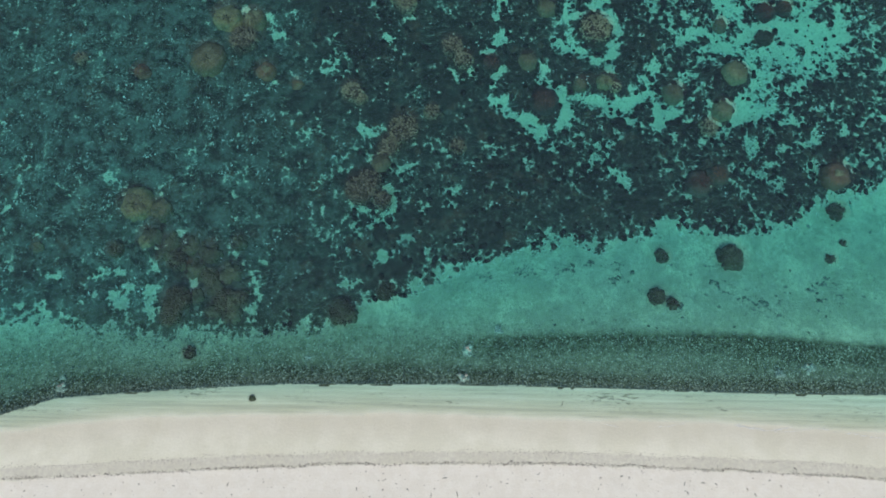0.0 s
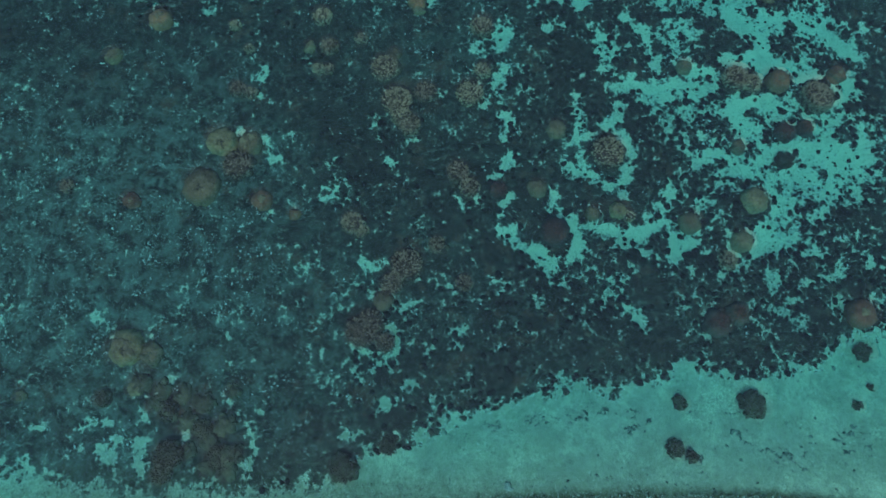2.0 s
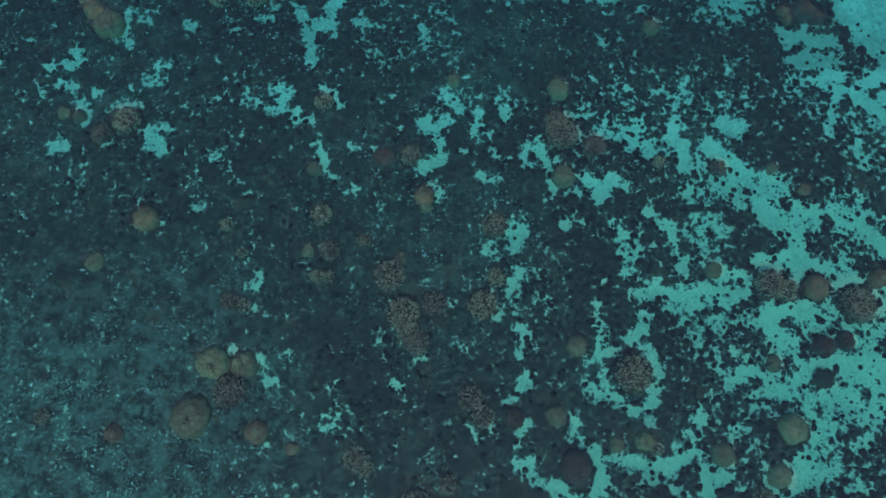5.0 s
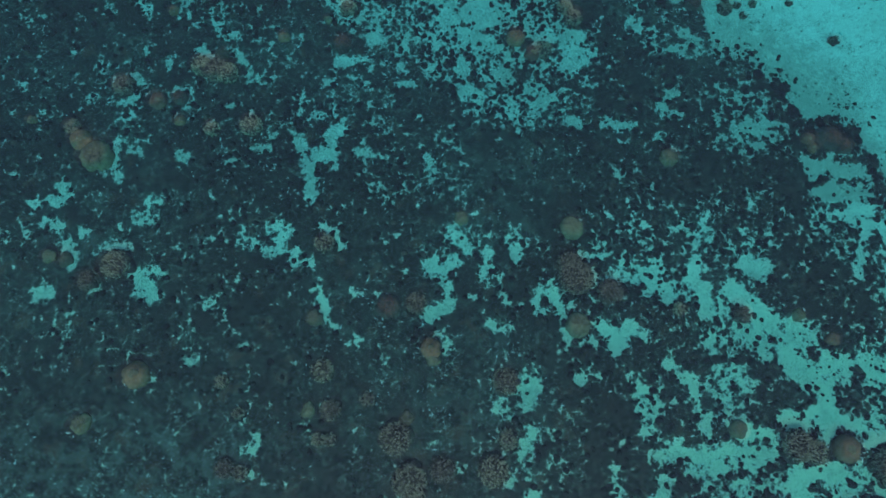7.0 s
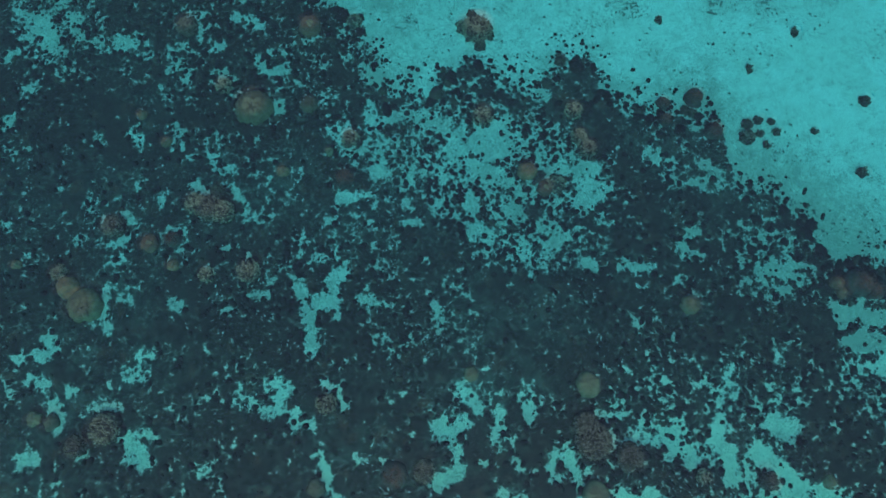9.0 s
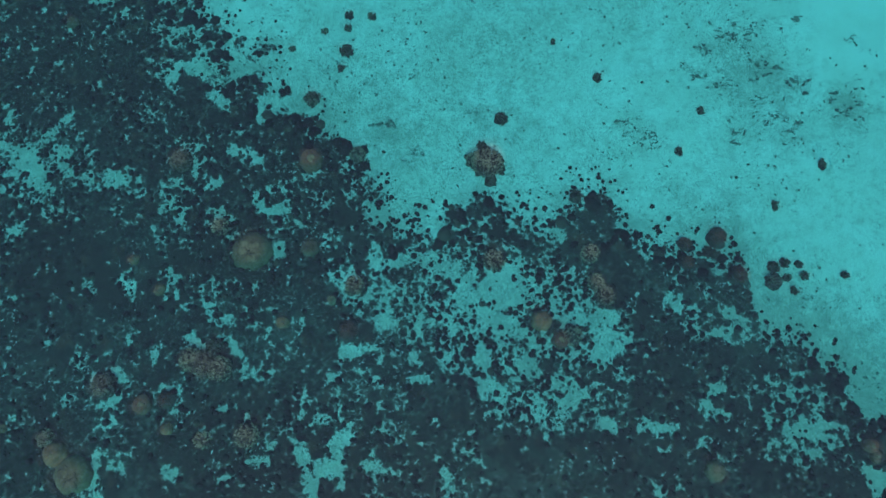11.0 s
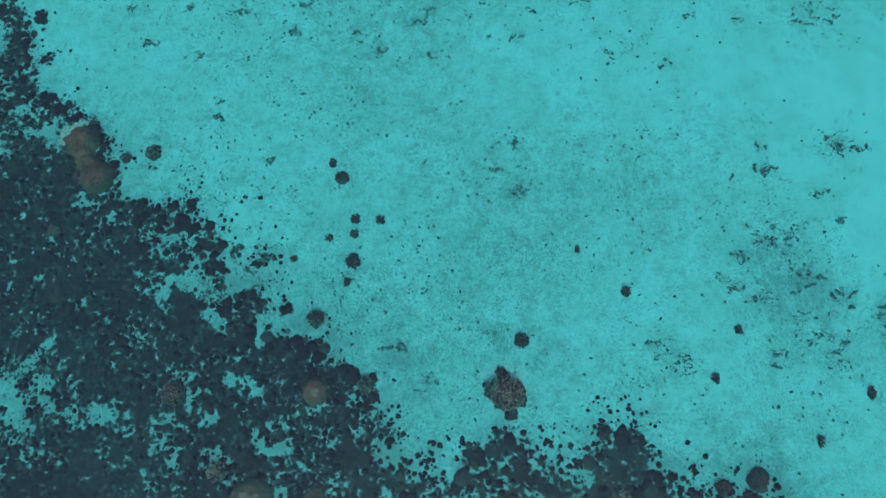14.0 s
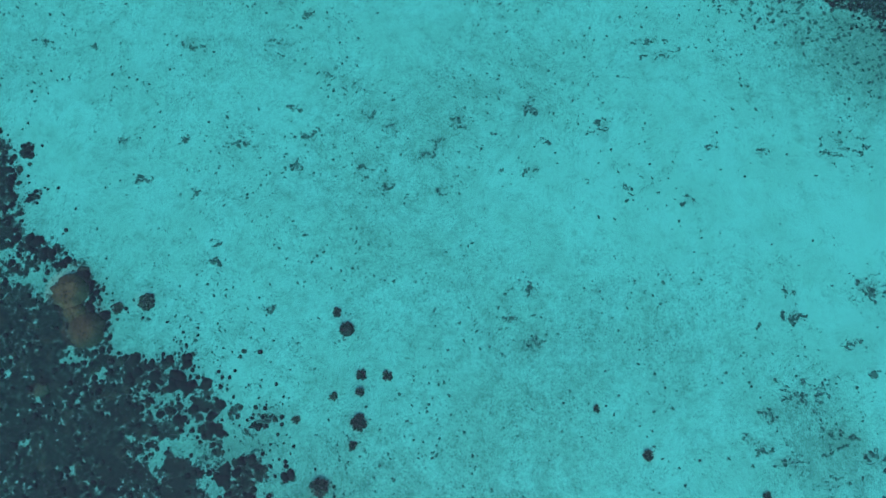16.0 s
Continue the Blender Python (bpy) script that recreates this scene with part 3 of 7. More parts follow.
sand(0.38, (21.7, 41.1), (21.3, 40.7), (20.8, 40.5)); sand(0.46, (22.6, 41.8), (23.5, 42.0)); sand(0.38, (22.8, 40.3), (23.7, 39.6), (22.0, 39.2))
sand(0.23, (23.4, 38.8), (22.4, 38.3)); sand(0.67, (25.7, 39.2), (26.8, 39.8)); sand(0.53, (24.7, 38.1), (25.6, 37.4), (26.2, 36.7)); sand(0.54, (26.4, 38.1))
sand(0.16, (22.8, 36.3)); sand(0.13, (23.9, 34.8)); sand(0.18, (24.6, 34.0), (25.4, 34.7)); sand(0.18, (21.0, 37.0)); sand(0.18, (17.4, 37.1), most=-0.25)
sand(0.34, (13.1, 36.1), (12.8, 35.4), (13.0, 34.5), (12.8, 33.4))
sand(0.43, (7.7, 32.2), (8.7, 32.3), (8.5, 31.7)); sand(0.06, (-11.9, 26.2), (-12.0, 25.4)); sand(0.12, (-12.0, 24.4))
sand(0.13, (-11.4, 21.1)); sand(0.09, (-15.8, 30.3), (-16.1, 30.1)); sand(0.08, (-18.3, 30.6)); sand(0.08, (-18.1, 29.2)); sand(0.12, (-10.0, 23.8), most=-0.25)
sand(0.42, (3.0, 29.3), (2.9, 28.0)); sand(0.22, (2.7, 28.6), (3.5, 29.1)); sand(0.19, (1.9, 27.4)); sand(0.19, (3.0, 26.9), (3.2, 26.4))
sand(0.17, (2.7, 26.1), (2.4, 24.9), (2.0, 24.3)); sand(0.21, (2.6, 24.9)); sand(0.09, (3.1, 24.2))
sand(0.09, (-1.7, 31.0), (-1.7, 29.9)); sand(0.09, (5.9, 29.4)); sand(0.21, (7.6, 24.7), (7.4, 23.6), (7.3, 22.8))
sand(0.11, (-8.3, 28.2)); sand(0.11, (-0.9, 24.7)); sand(0.11, (-3.3, 24.9)); sand(0.08, (5.1, 23.7), (5.4, 23.1))
sand(0.15, (7.8, 24.7), (7.6, 23.9))
sand(0.27, (24.3, 28.3), (24.8, 27.8)); sand(0.42, (13.6, 25.7), (14.4, 25.3), (15.6, 25.4), (16.4, 25.6)); sand(0.27, (12.7, 25.7), (13.0, 25.3), (13.4, 24.8))
sand(0.17, (10.5, 25.5), (11.6, 25.9), (12.2, 25.9)); sand(0.11, (9.9, 25.5))
sand(0.29, (9.3, 23.0), (10.1, 23.5), (10.5, 22.9)); sand(0.15, (12.1, 23.4)); sand(0.17, (14.8, 23.3))
sand(0.45, (17.0, 23.9), (17.7, 24.2), (18.6, 24.7), (19.8, 25.0)); sand(0.44, (17.3, 23.4), (17.8, 22.5), (18.9, 22.7)); sand(0.21, (20.6, 24.3), (21.2, 24.1))
sand(0.49, (23.1, 23.5), (23.6, 22.8), (22.7, 21.8)); sand(0.35, (24.5, 23.7)); sand(0.44, (19.7, 21.7), (21.2, 21.8)); sand(0.21, (15.9, 21.7), (15.0, 22.3))
sand(0.21, (-30.3, 61.9), (-30.0, 61.1), (-29.1, 60.8), (-29.8, 60.9)); sand(0.32, (-28.4, 60.4), (-27.6, 59.6), (-27.7, 58.7), (-26.8, 58.5))
sand(0.28, (-26.5, 60.8), (-25.8, 60.6)); sand(0.23, (-25.7, 59.9), (-25.3, 59.3)); sand(0.11, (-29.8, 59.8)); sand(0.17, (-30.2, 58.1), (-29.6, 58.2))
sand(0.09, (-27.3, 57.7)); sand(0.12, (-28.5, 56.5), (-28.2, 55.8), (-28.6, 55.3)); sand(0.09, (-28.0, 56.4)); sand(0.15, (-29.1, 54.0), (-29.4, 53.4))
sand(0.15, (-28.9, 51.5), (-28.1, 51.9)); sand(0.14, (-22.9, 59.1), (-23.2, 58.8), (-22.2, 59.2), (-22.0, 58.6)); sand(0.09, (-21.4, 58.1), (-21.1, 58.3))
sand(0.09, (-21.3, 59.3)); sand(0.11, (-24.4, 59.5), (-24.2, 58.4)); sand(0.14, (-19.6, 58.3), (-19.4, 57.5), (-19.9, 57.3)); sand(0.09, (-19.2, 58.8), (-18.5, 58.4))
sand(0.12, (-18.5, 56.6), (-18.6, 57.1)); sand(0.18, (-18.0, 59.8), (-17.8, 60.3)); sand(0.23, (-16.0, 60.9), (-15.2, 60.8), (-14.5, 60.8), (-14.3, 60.2))
sand(0.11, (-16.5, 58.8), (-17.2, 58.6)); sand(0.14, (-15.9, 56.8), (-16.6, 57.2), (-17.1, 57.3)); sand(0.08, (-15.5, 56.3), (-17.1, 56.3))
sand(0.21, (-14.3, 58.1), (-13.9, 57.2), (-13.1, 57.3), (-12.4, 56.9)); sand(0.11, (-14.9, 58.5)); sand(0.17, (-12.8, 55.1), (-12.4, 54.7), (-12.9, 54.4))
sand(0.09, (-11.7, 56.4)); sand(0.12, (-19.1, 53.1), (-18.7, 52.6), (-18.5, 52.2)); sand(0.09, (-21.4, 53.3), (-21.2, 52.2)); sand(0.15, (-23.4, 52.4))
sand(0.17, (-16.7, 51.6), (-16.3, 50.9)); sand(0.12, (-15.8, 50.8), (-15.2, 50.8)); sand(0.08, (-13.6, 51.5)); sand(0.08, (-13.9, 52.6)); sand(0.08, (-26.4, 53.7))
sand(0.37, (-7.0, 54.3), (-6.4, 53.6)); sand(0.13, (-9.8, 58.0), (-10.1, 57.5)); sand(0.23, (-8.5, 58.0)); sand(0.15, (-7.0, 53.1)); sand(0.36, (-7.9, 51.7))
sand(0.76, (0.4, 53.3), (-0.4, 52.3), (1.2, 51.9)); sand(0.51, (-1.3, 53.3), (-2.0, 52.4)); sand(0.28, (1.6, 53.8)); sand(0.51, (4.3, 53.3), (4.5, 52.3), (3.5, 52.0))
sand(0.15, (-7.9, 56.6)); sand(0.13, (10.8, 51.9), (10.1, 51.5)); sand(0.11, (11.6, 51.5)); sand(0.15, (13.5, 51.4)); sand(0.13, (11.1, 53.4))
sand(0.18, (-17.5, 49.8), (-17.0, 49.3)); sand(0.13, (-16.1, 50.5), (-15.8, 50.0)); sand(0.10, (-15.3, 50.7)); sand(0.18, (-15.1, 49.4), (-14.5, 48.7), (-14.0, 48.0))
sand(0.12, (-25.5, 49.3)); sand(0.10, (-23.8, 49.0), (-23.5, 48.0)); sand(0.12, (-21.7, 48.0), (-21.3, 47.5), (-20.6, 47.2))
sand(0.10, (-21.2, 46.4), (-21.7, 45.9), (-22.3, 45.9)); sand(0.08, (-22.9, 48.6)); sand(0.08, (-22.1, 48.8)); sand(0.09, (-19.4, 48.7))
sand(0.09, (-17.8, 46.6), (-17.5, 46.2)); sand(0.06, (-18.6, 47.0), (-18.0, 47.0)); sand(0.09, (-17.8, 45.6)); sand(0.12, (-17.5, 44.7)); sand(0.10, (-21.5, 44.5))
sand(0.12, (-13.8, 45.3))
sand(0.10, (-12.1, 44.7)); sand(0.12, (-15.1, 45.8)); sand(0.08, (-15.3, 44.7)); sand(0.15, (-11.1, 46.3), (-10.9, 45.7))
sand(0.09, (-26.8, 45.3), (-26.3, 44.8)); sand(0.08, (-24.0, 46.0)); sand(0.09, (-28.4, 47.0)); sand(0.08, (-11.7, 49.2), (-11.7, 48.6))
sand(0.10, (-11.5, 50.4)); sand(0.17, (-11.2, 50.6)); sand(0.22, (-6.6, 50.6), (-6.0, 50.5)); sand(0.24, (-7.6, 48.9), (-8.1, 48.9), (-7.2, 49.3))
sand(0.19, (-4.7, 50.1), (-4.3, 49.6)); sand(0.19, (-10.9, 46.2), (-10.3, 46.2)); sand(0.41, (-9.6, 45.1), (-8.5, 44.5), (-8.1, 44.6)); sand(0.15, (-9.7, 45.4))
sand(0.14, (-2.9, 42.8), (-2.8, 42.1), (-2.5, 41.5)); sand(0.11, (-1.8, 42.2))
sand(0.19, (-4.8, 47.5), (-4.0, 47.5)); sand(0.13, (-0.6, 45.5)); sand(0.09, (2.7, 44.3)); sand(0.29, (6.2, 45.0)); sand(0.15, (3.9, 45.5), (4.1, 45.8))
sand(0.11, (5.8, 46.3), (5.5, 45.7)); sand(0.51, (6.4, 50.1), (6.6, 49.2), (6.1, 48.6)); sand(0.27, (7.4, 48.9)); sand(0.13, (7.1, 46.6))
sand(0.09, (5.9, 46.5), (5.9, 46.0)); sand(0.19, (12.5, 47.3)); sand(0.15, (11.7, 46.5), (11.9, 45.9), (12.7, 45.6)); sand(0.29, (6.3, 45.0))
sand(0.24, (9.4, 44.8), (9.7, 45.2)); sand(0.15, (9.1, 43.7)); sand(0.15, (11.3, 43.9), (11.9, 43.7), (12.5, 43.1)); sand(0.09, (13.9, 45.3)); sand(0.15, (17.0, 43.1))
sand(0.21, (8.8, 41.4)); sand(0.35, (17.6, 45.1), (18.0, 44.5), (16.7, 44.5)); sand(0.30, (16.7, 46.9), (17.6, 46.9), (16.6, 45.9)); sand(0.11, (15.6, 44.0))
sand(0.22, (18.7, 46.3)); sand(0.49, (20.7, 41.9), (20.5, 42.4), (21.7, 42.4), (22.5, 41.9)); sand(0.17, (13.2, 50.0)); sand(0.34, (-25.5, 71.3), (-25.0, 71.3))
sand(0.10, (-27.1, 68.7)); sand(0.12, (-23.9, 70.4)); sand(0.09, (-24.5, 67.6)); sand(0.09, (-29.1, 67.8)); sand(0.17, (-31.4, 77.2)); sand(0.09, (-28.4, 76.1))
sand(0.21, (-20.7, 69.2), (-19.8, 69.4), (-21.0, 68.7)); sand(0.26, (-16.6, 64.1), (-16.8, 65.0)); sand(0.15, (-12.6, 62.6), (-12.2, 62.6)); sand(0.15, (-26.1, 62.7))
sand(0.30, (-26.3, 61.1), (-25.7, 60.9)); sand(0.29, (-29.0, 61.1), (-28.3, 60.1), (-27.5, 58.9), (-27.1, 59.4)); sand(0.21, (-25.8, 59.8)); sand(0.16, (-27.7, 58.6))
sand(0.21, (-23.0, 59.2), (-22.2, 58.9)); sand(0.11, (-24.1, 59.9)); sand(0.11, (-21.4, 59.2), (-21.5, 57.9)); sand(0.12, (-21.5, 63.0), (-21.7, 63.6), most=-0.25)
sand(0.20, (-18.1, 59.9)); sand(0.18, (-15.9, 61.0), (-15.0, 60.8), (-14.5, 60.4)); sand(0.13, (-16.6, 59.0)); sand(0.13, (-19.6, 58.3), (-19.4, 57.4))
sand(0.16, (-17.1, 57.3), (-16.2, 57.2)); sand(0.21, (-14.3, 57.8), (-13.5, 57.3), (-12.6, 57.5)); sand(0.09, (-15.0, 58.7)); sand(0.14, (-18.6, 56.9))
sand(0.17, (-11.5, 59.3), (-10.5, 59.6)); sand(0.29, (-8.5, 58.4)); sand(0.16, (-10.3, 58.1)); sand(0.20, (-19.8, 4.7)); sand(0.12, (-18.8, 4.9))
sand(0.16, (-16.8, 5.0)); sand(0.21, (-18.2, 3.8), (-18.4, 2.9), (-19.1, 3.5)); sand(0.29, (-16.8, 3.9), (-16.8, 2.7), (-16.5, 2.4))
sand(0.10, (-14.4, 4.5), (-14.2, 3.9)); sand(0.18, (-11.3, 5.4), (-10.8, 4.6), (-10.7, 2.8)); sand(0.09, (-10.4, 5.4)); sand(0.13, (-11.0, 2.2))
sand(0.10, (-12.8, 6.6), (-12.1, 6.1)); sand(0.12, (-15.4, 7.2)); sand(0.13, (-22.4, 4.5)); sand(0.13, (-20.0, 3.5)); sand(0.09, (-9.4, 10.6)); sand(0.09, (-20.1, 10.6))
sand(0.22, (-2.2, 11.7), (-2.9, 11.4), (-1.8, 11.8)); sand(0.17, (-3.4, 10.2), (-3.0, 9.4), (-3.2, 8.6), (-4.4, 8.9), (-5.0, 8.9))
sand(0.17, (-4.3, 8.1), (-3.9, 8.2), (-2.9, 7.9)); sand(0.09, (-2.5, 7.2)); sand(0.13, (0.5, 9.2)); sand(0.11, (-0.1, 10.3), (0.8, 10.3)); sand(0.11, (3.4, 11.7))
sand(0.09, (1.4, 11.8)); sand(0.11, (-1.6, 7.6), (-2.2, 6.8)); sand(0.08, (-0.9, 6.5)); sand(0.11, (-3.6, 6.0)); sand(0.15, (-5.1, 4.4), (-5.7, 4.4))
sand(0.21, (-4.7, 3.8)); sand(0.15, (3.7, 8.2), most=-0.25); sand(0.15, (7.5, 9.7), most=-0.25); sand(0.17, (5.6, 9.1), most=-0.25)
sand(0.22, (10.8, 11.2), (11.0, 10.5), (10.1, 11.7)); sand(0.11, (9.6, 10.2)); sand(0.22, (19.6, 12.2)); sand(0.36, (22.4, 12.3))
sand(0.22, (-11.4, 21.3), (-11.3, 20.8), (-10.9, 20.1)); sand(0.12, (-13.2, 21.9)); sand(0.15, (-10.0, 21.5), most=-0.25); sand(0.12, (-21.9, 18.8))
sand(0.10, (-19.0, 14.2))
sand(0.14, (5.3, 13.4), (5.6, 13.0))
sand(0.09, (-1.8, 13.3))
sand(0.17, (12.0, 23.2))
sand(0.15, (14.1, 22.4), (14.2, 21.9)); sand(0.27, (11.3, 16.3), (12.6, 16.8), (12.8, 15.9))
sand(0.35, (11.9, 15.5), (12.6, 14.8), (13.2, 14.6), (14.0, 15.4)); sand(0.14, (9.3, 13.2), (10.2, 13.0)); sand(0.15, (14.9, 14.6))
sand(0.51, (14.9, 20.5), (16.2, 21.1), (17.1, 20.4), (17.7, 19.9)); sand(0.30, (15.8, 19.6), (16.3, 19.1)); sand(0.36, (17.4, 23.3), (17.9, 22.4), (17.2, 21.3))
sand(0.36, (18.8, 21.8), (19.9, 21.6), (18.7, 20.8)); sand(0.45, (19.2, 19.5), (19.4, 18.5), (19.0, 17.5)); sand(0.41, (18.8, 16.6), (18.0, 15.3))
sand(0.51, (21.3, 21.2), (22.0, 21.7), (23.0, 22.0), (24.2, 21.4)); sand(0.36, (21.7, 20.2), (21.2, 19.2), (22.7, 19.7)); sand(0.35, (20.3, 18.2), (19.7, 17.7))
sand(0.36, (25.1, 22.9), (25.0, 21.6), (23.7, 20.9)); sand(0.27, (23.4, 18.7), (22.3, 19.2)); sand(0.22, (24.9, 18.3)); sand(0.17, (14.7, 14.0), (15.4, 13.6), most=-0.25)
sand(0.13, (21.3, 15.5)); sand(0.17, (20.5, 14.7)); sand(0.26, (21.9, 13.4), (22.7, 13.9)); sand(0.24, (24.6, 14.5)); sand(0.22, (14.8, 17.9), most=-0.25)

# the bays and banks at the middle of the far edge
sand(0.90, (-6.3, 57.2), (-4.0, 57.9)); sand(0.50, (-7.5, 57.2), (-6.0, 56.2), (-3.6, 56.2)); sand(0.70, (-6.0, 59.1), (-4.7, 59.1), (-2.6, 58.8))
sand(0.30, (-3.6, 55.0), (-4.1, 53.9)); sand(0.75, (-0.4, 52.6), (0.6, 52.0), (1.6, 52.3)); sand(0.50, (-1.0, 51.3), (0.6, 50.7))
sand(0.35, (0.8, 53.9), (1.4, 54.1)); sand(0.60, (1.4, 57.8), (2.5, 56.4), (3.5, 55.7))
turf(0.80, (0.2, 56.4), (1.5, 55.4), (3.3, 54.7), (5.3, 55.2), (6.2, 53.9)); turf(0.70, (5.7, 56.8), (5.9, 57.6)); turf(0.40, (5.0, 56.9), (7.2, 56.9))
turf(0.45, (-9.1, 55.4), (-5.9, 55.2), (-5.1, 54.5)); turf(0.35, (-9.3, 57.5), (-8.0, 57.5)); turf(0.50, (-9.1, 59.4), (-8.1, 59.3))
turf(0.35, (-1.6, 56.7), (-0.6, 57.8), (-0.3, 57.2)); turf(0.40, (-5.9, 53.2), (-4.6, 52.3), (-3.3, 53.2)); turf(0.35, (2.3, 50.5))
turf(0.30, (4.2, 53.3), (4.5, 52.3))

# the sand bay in the middle of the reef and the strip east of it
turf(0.70, (2.4, 50.7)); turf(0.50, (5.2, 49.4), (4.6, 49.8)); turf(0.40, (1.4, 47.6)); turf(0.28, (1.0, 49.1)); turf(0.35, (2.9, 48.4), (3.1, 48.0))
turf(0.50, (-4.5, 52.6), (-2.8, 52.8)); turf(0.30, (-3.8, 55.1)); turf(0.50, (-6.5, 49.6), (-5.1, 48.7)); turf(0.70, (8.2, 52.2), (8.1, 49.0))
turf(0.50, (-8.2, 54.8)); turf(0.50, (-8.9, 50.4)); turf(0.50, (-5.9, 52.8)); sand(0.90, (-0.1, 52.3), (1.3, 52.1))
sand(0.60, (-1.6, 51.6), (0.6, 50.5), (1.5, 50.1)); sand(0.50, (0.6, 53.9), (1.4, 53.7)); sand(0.45, (-1.6, 50.7), (-2.3, 50.5))
sand(0.50, (-4.5, 54.4), (-3.0, 54.0)); sand(0.35, (-6.7, 54.0), (-5.6, 54.2)); sand(0.30, (-8.4, 51.8), (-7.3, 52.0))
sand(0.30, (-8.6, 49.0), (-7.2, 49.2)); sand(0.40, (2.0, 49.9), (2.4, 49.1)); sand(0.50, (-0.8, 49.1), (-0.7, 48.2))
sand(0.50, (0.2, 46.7), (-0.5, 47.2)); sand(0.30, (1.4, 46.8)); sand(0.40, (2.0, 48.6), (2.3, 47.6)); sand(0.35, (3.0, 47.4), (4.1, 47.5), (4.4, 46.7))
sand(0.30, (3.6, 49.0), (4.1, 48.6)); sand(0.35, (4.0, 50.5), (4.9, 50.9)); sand(0.45, (6.0, 51.0), (6.7, 51.0))
sand(0.40, (5.9, 49.2), (7.0, 49.2), (6.2, 48.4)); sand(0.30, (4.2, 52.9), (4.5, 53.5)); sand(0.32, (5.8, 45.0), (6.3, 45.1))
sand(0.30, (-6.6, 50.8), (-5.5, 50.6)); sand(0.30, (-4.4, 50.8), (-4.4, 50.0)); sand(0.35, (-3.0, 48.5), (-2.2, 48.1)); sand(0.55, (-8.8, 44.3))
sand(0.25, (-7.0, 44.5)); sand(0.30, (9.8, 55.2), (9.4, 54.6))
turf(0.90, (18.4, 37.3), (18.8, 35.3), (19.6, 33.6)); turf(0.80, (21.4, 35.4), (20.9, 33.9))
turf(0.50, (7.1, 30.2), (9.0, 30.2)); turf(0.50, (7.2, 37.9), (7.9, 38.5))
turf(0.50, (11.3, 37.9)); turf(0.45, (14.8, 37.3), (13.8, 38.3)); sand(0.50, (7.4, 32.4), (8.3, 32.5), (8.3, 31.7)); sand(0.25, (6.9, 32.8))
sand(0.45, (12.6, 35.8), (12.9, 35.3), (13.2, 34.3))
sand(0.35, (15.9, 36.0), (16.4, 35.8)); sand(0.28, (8.7, 35.9), (9.3, 35.2))
sand(0.20, (6.1, 36.5))
sand(0.22, (21.1, 37.2), (21.3, 36.8)); sand(0.40, (23.2, 38.0), (23.6, 38.5), (22.6, 38.9)); sand(0.20, (22.5, 36.0))
sand(0.20, (17.4, 37.3)); sand(0.40, (12.7, 38.2), (12.8, 37.6), most=-0.10, fade=0.6)
turf(0.90, (10.9, 48.7), (13.9, 48.7)); turf(0.90, (13.9, 43.1), (16.2, 41.8), (18.2, 41.6)); turf(0.50, (15.8, 48.4), (17.6, 48.6))
turf(0.50, (9.8, 42.4)); turf(0.60, (16.7, 43.2), (18.8, 43.2)); sand(0.90, (17.8, 50.1), (20.1, 48.6), (21.4, 47.1), (23.8, 46.8))
sand(0.50, (16.4, 50.3)); sand(0.80, (17.4, 46.9), (17.6, 44.8), most=-0.08, fade=0.6); sand(0.30, (17.6, 44.8), (16.9, 45.2))
sand(0.45, (22.0, 41.8), (23.1, 42.1)); sand(0.45, (22.2, 40.8), (21.1, 40.4), (23.6, 40.8)); sand(0.40, (20.7, 42.3)); sand(0.30, (24.4, 44.0))
sand(0.20, (12.4, 47.5), (12.5, 47.0)); sand(0.12, (11.8, 46.6)); sand(0.18, (9.3, 45.3), (9.6, 44.7)); sand(0.16, (11.4, 44.0), (12.4, 43.1))
sand(0.16, (8.8, 41.1)); sand(0.16, (10.7, 40.6)); sand(0.14, (16.9, 43.2)); turf(0.85, (21.8, 44.1), (22.7, 44.0))
turf(0.30, (18.6, 47.4), (19.2, 47.2)); turf(0.30, (17.5, 48.8))

# the broad sand and the winding gaps of the near reef
turf(0.80, (24.4, 31.1), (26.0, 31.7))
turf(0.70, (23.2, 27.6), (23.9, 26.9)); turf(0.50, (26.1, 30.3))
sand(0.28, (23.0, 29.5), (23.4, 29.1))
sand(0.28, (24.4, 28.4), (24.9, 27.8)); sand(0.40, (24.7, 25.4), (23.9, 24.6)); sand(0.40, (18.7, 24.5), (20.1, 24.6), (17.3, 24.3))
sand(0.42, (14.8, 25.6), (16.0, 25.6)); sand(0.32, (10.5, 25.9), (11.9, 25.9), (13.2, 25.2))
sand(0.22, (24.3, 35.5), (24.0, 34.5))
sand(0.32, (26.9, 33.5)); sand(0.18, (26.2, 29.8))
turf(0.80, (12.3, 21.6), (12.8, 19.8), (12.1, 19.1)); turf(0.90, (16.7, 18.2), (17.2, 16.9), (18.0, 17.9))
turf(0.60, (7.5, 13.9), (9.5, 13.8)); turf(0.50, (12.1, 13.5)); turf(0.80, (23.9, 16.9), (22.9, 17.1)); turf(0.55, (20.8, 16.3))
turf(0.45, (19.3, 14.4), (20.8, 13.8)); turf(0.40, (19.9, 22.9), (19.2, 22.4))
turf(0.30, (24.0, 22.8)); sand(0.48, (17.3, 20.9), (18.2, 20.3), (16.2, 20.2)); sand(0.40, (18.2, 23.1), (17.9, 23.4))
sand(0.60, (21.7, 21.0), (23.4, 20.7), (25.1, 21.1)); sand(0.50, (20.9, 19.6), (19.8, 18.6), (19.6, 17.6))
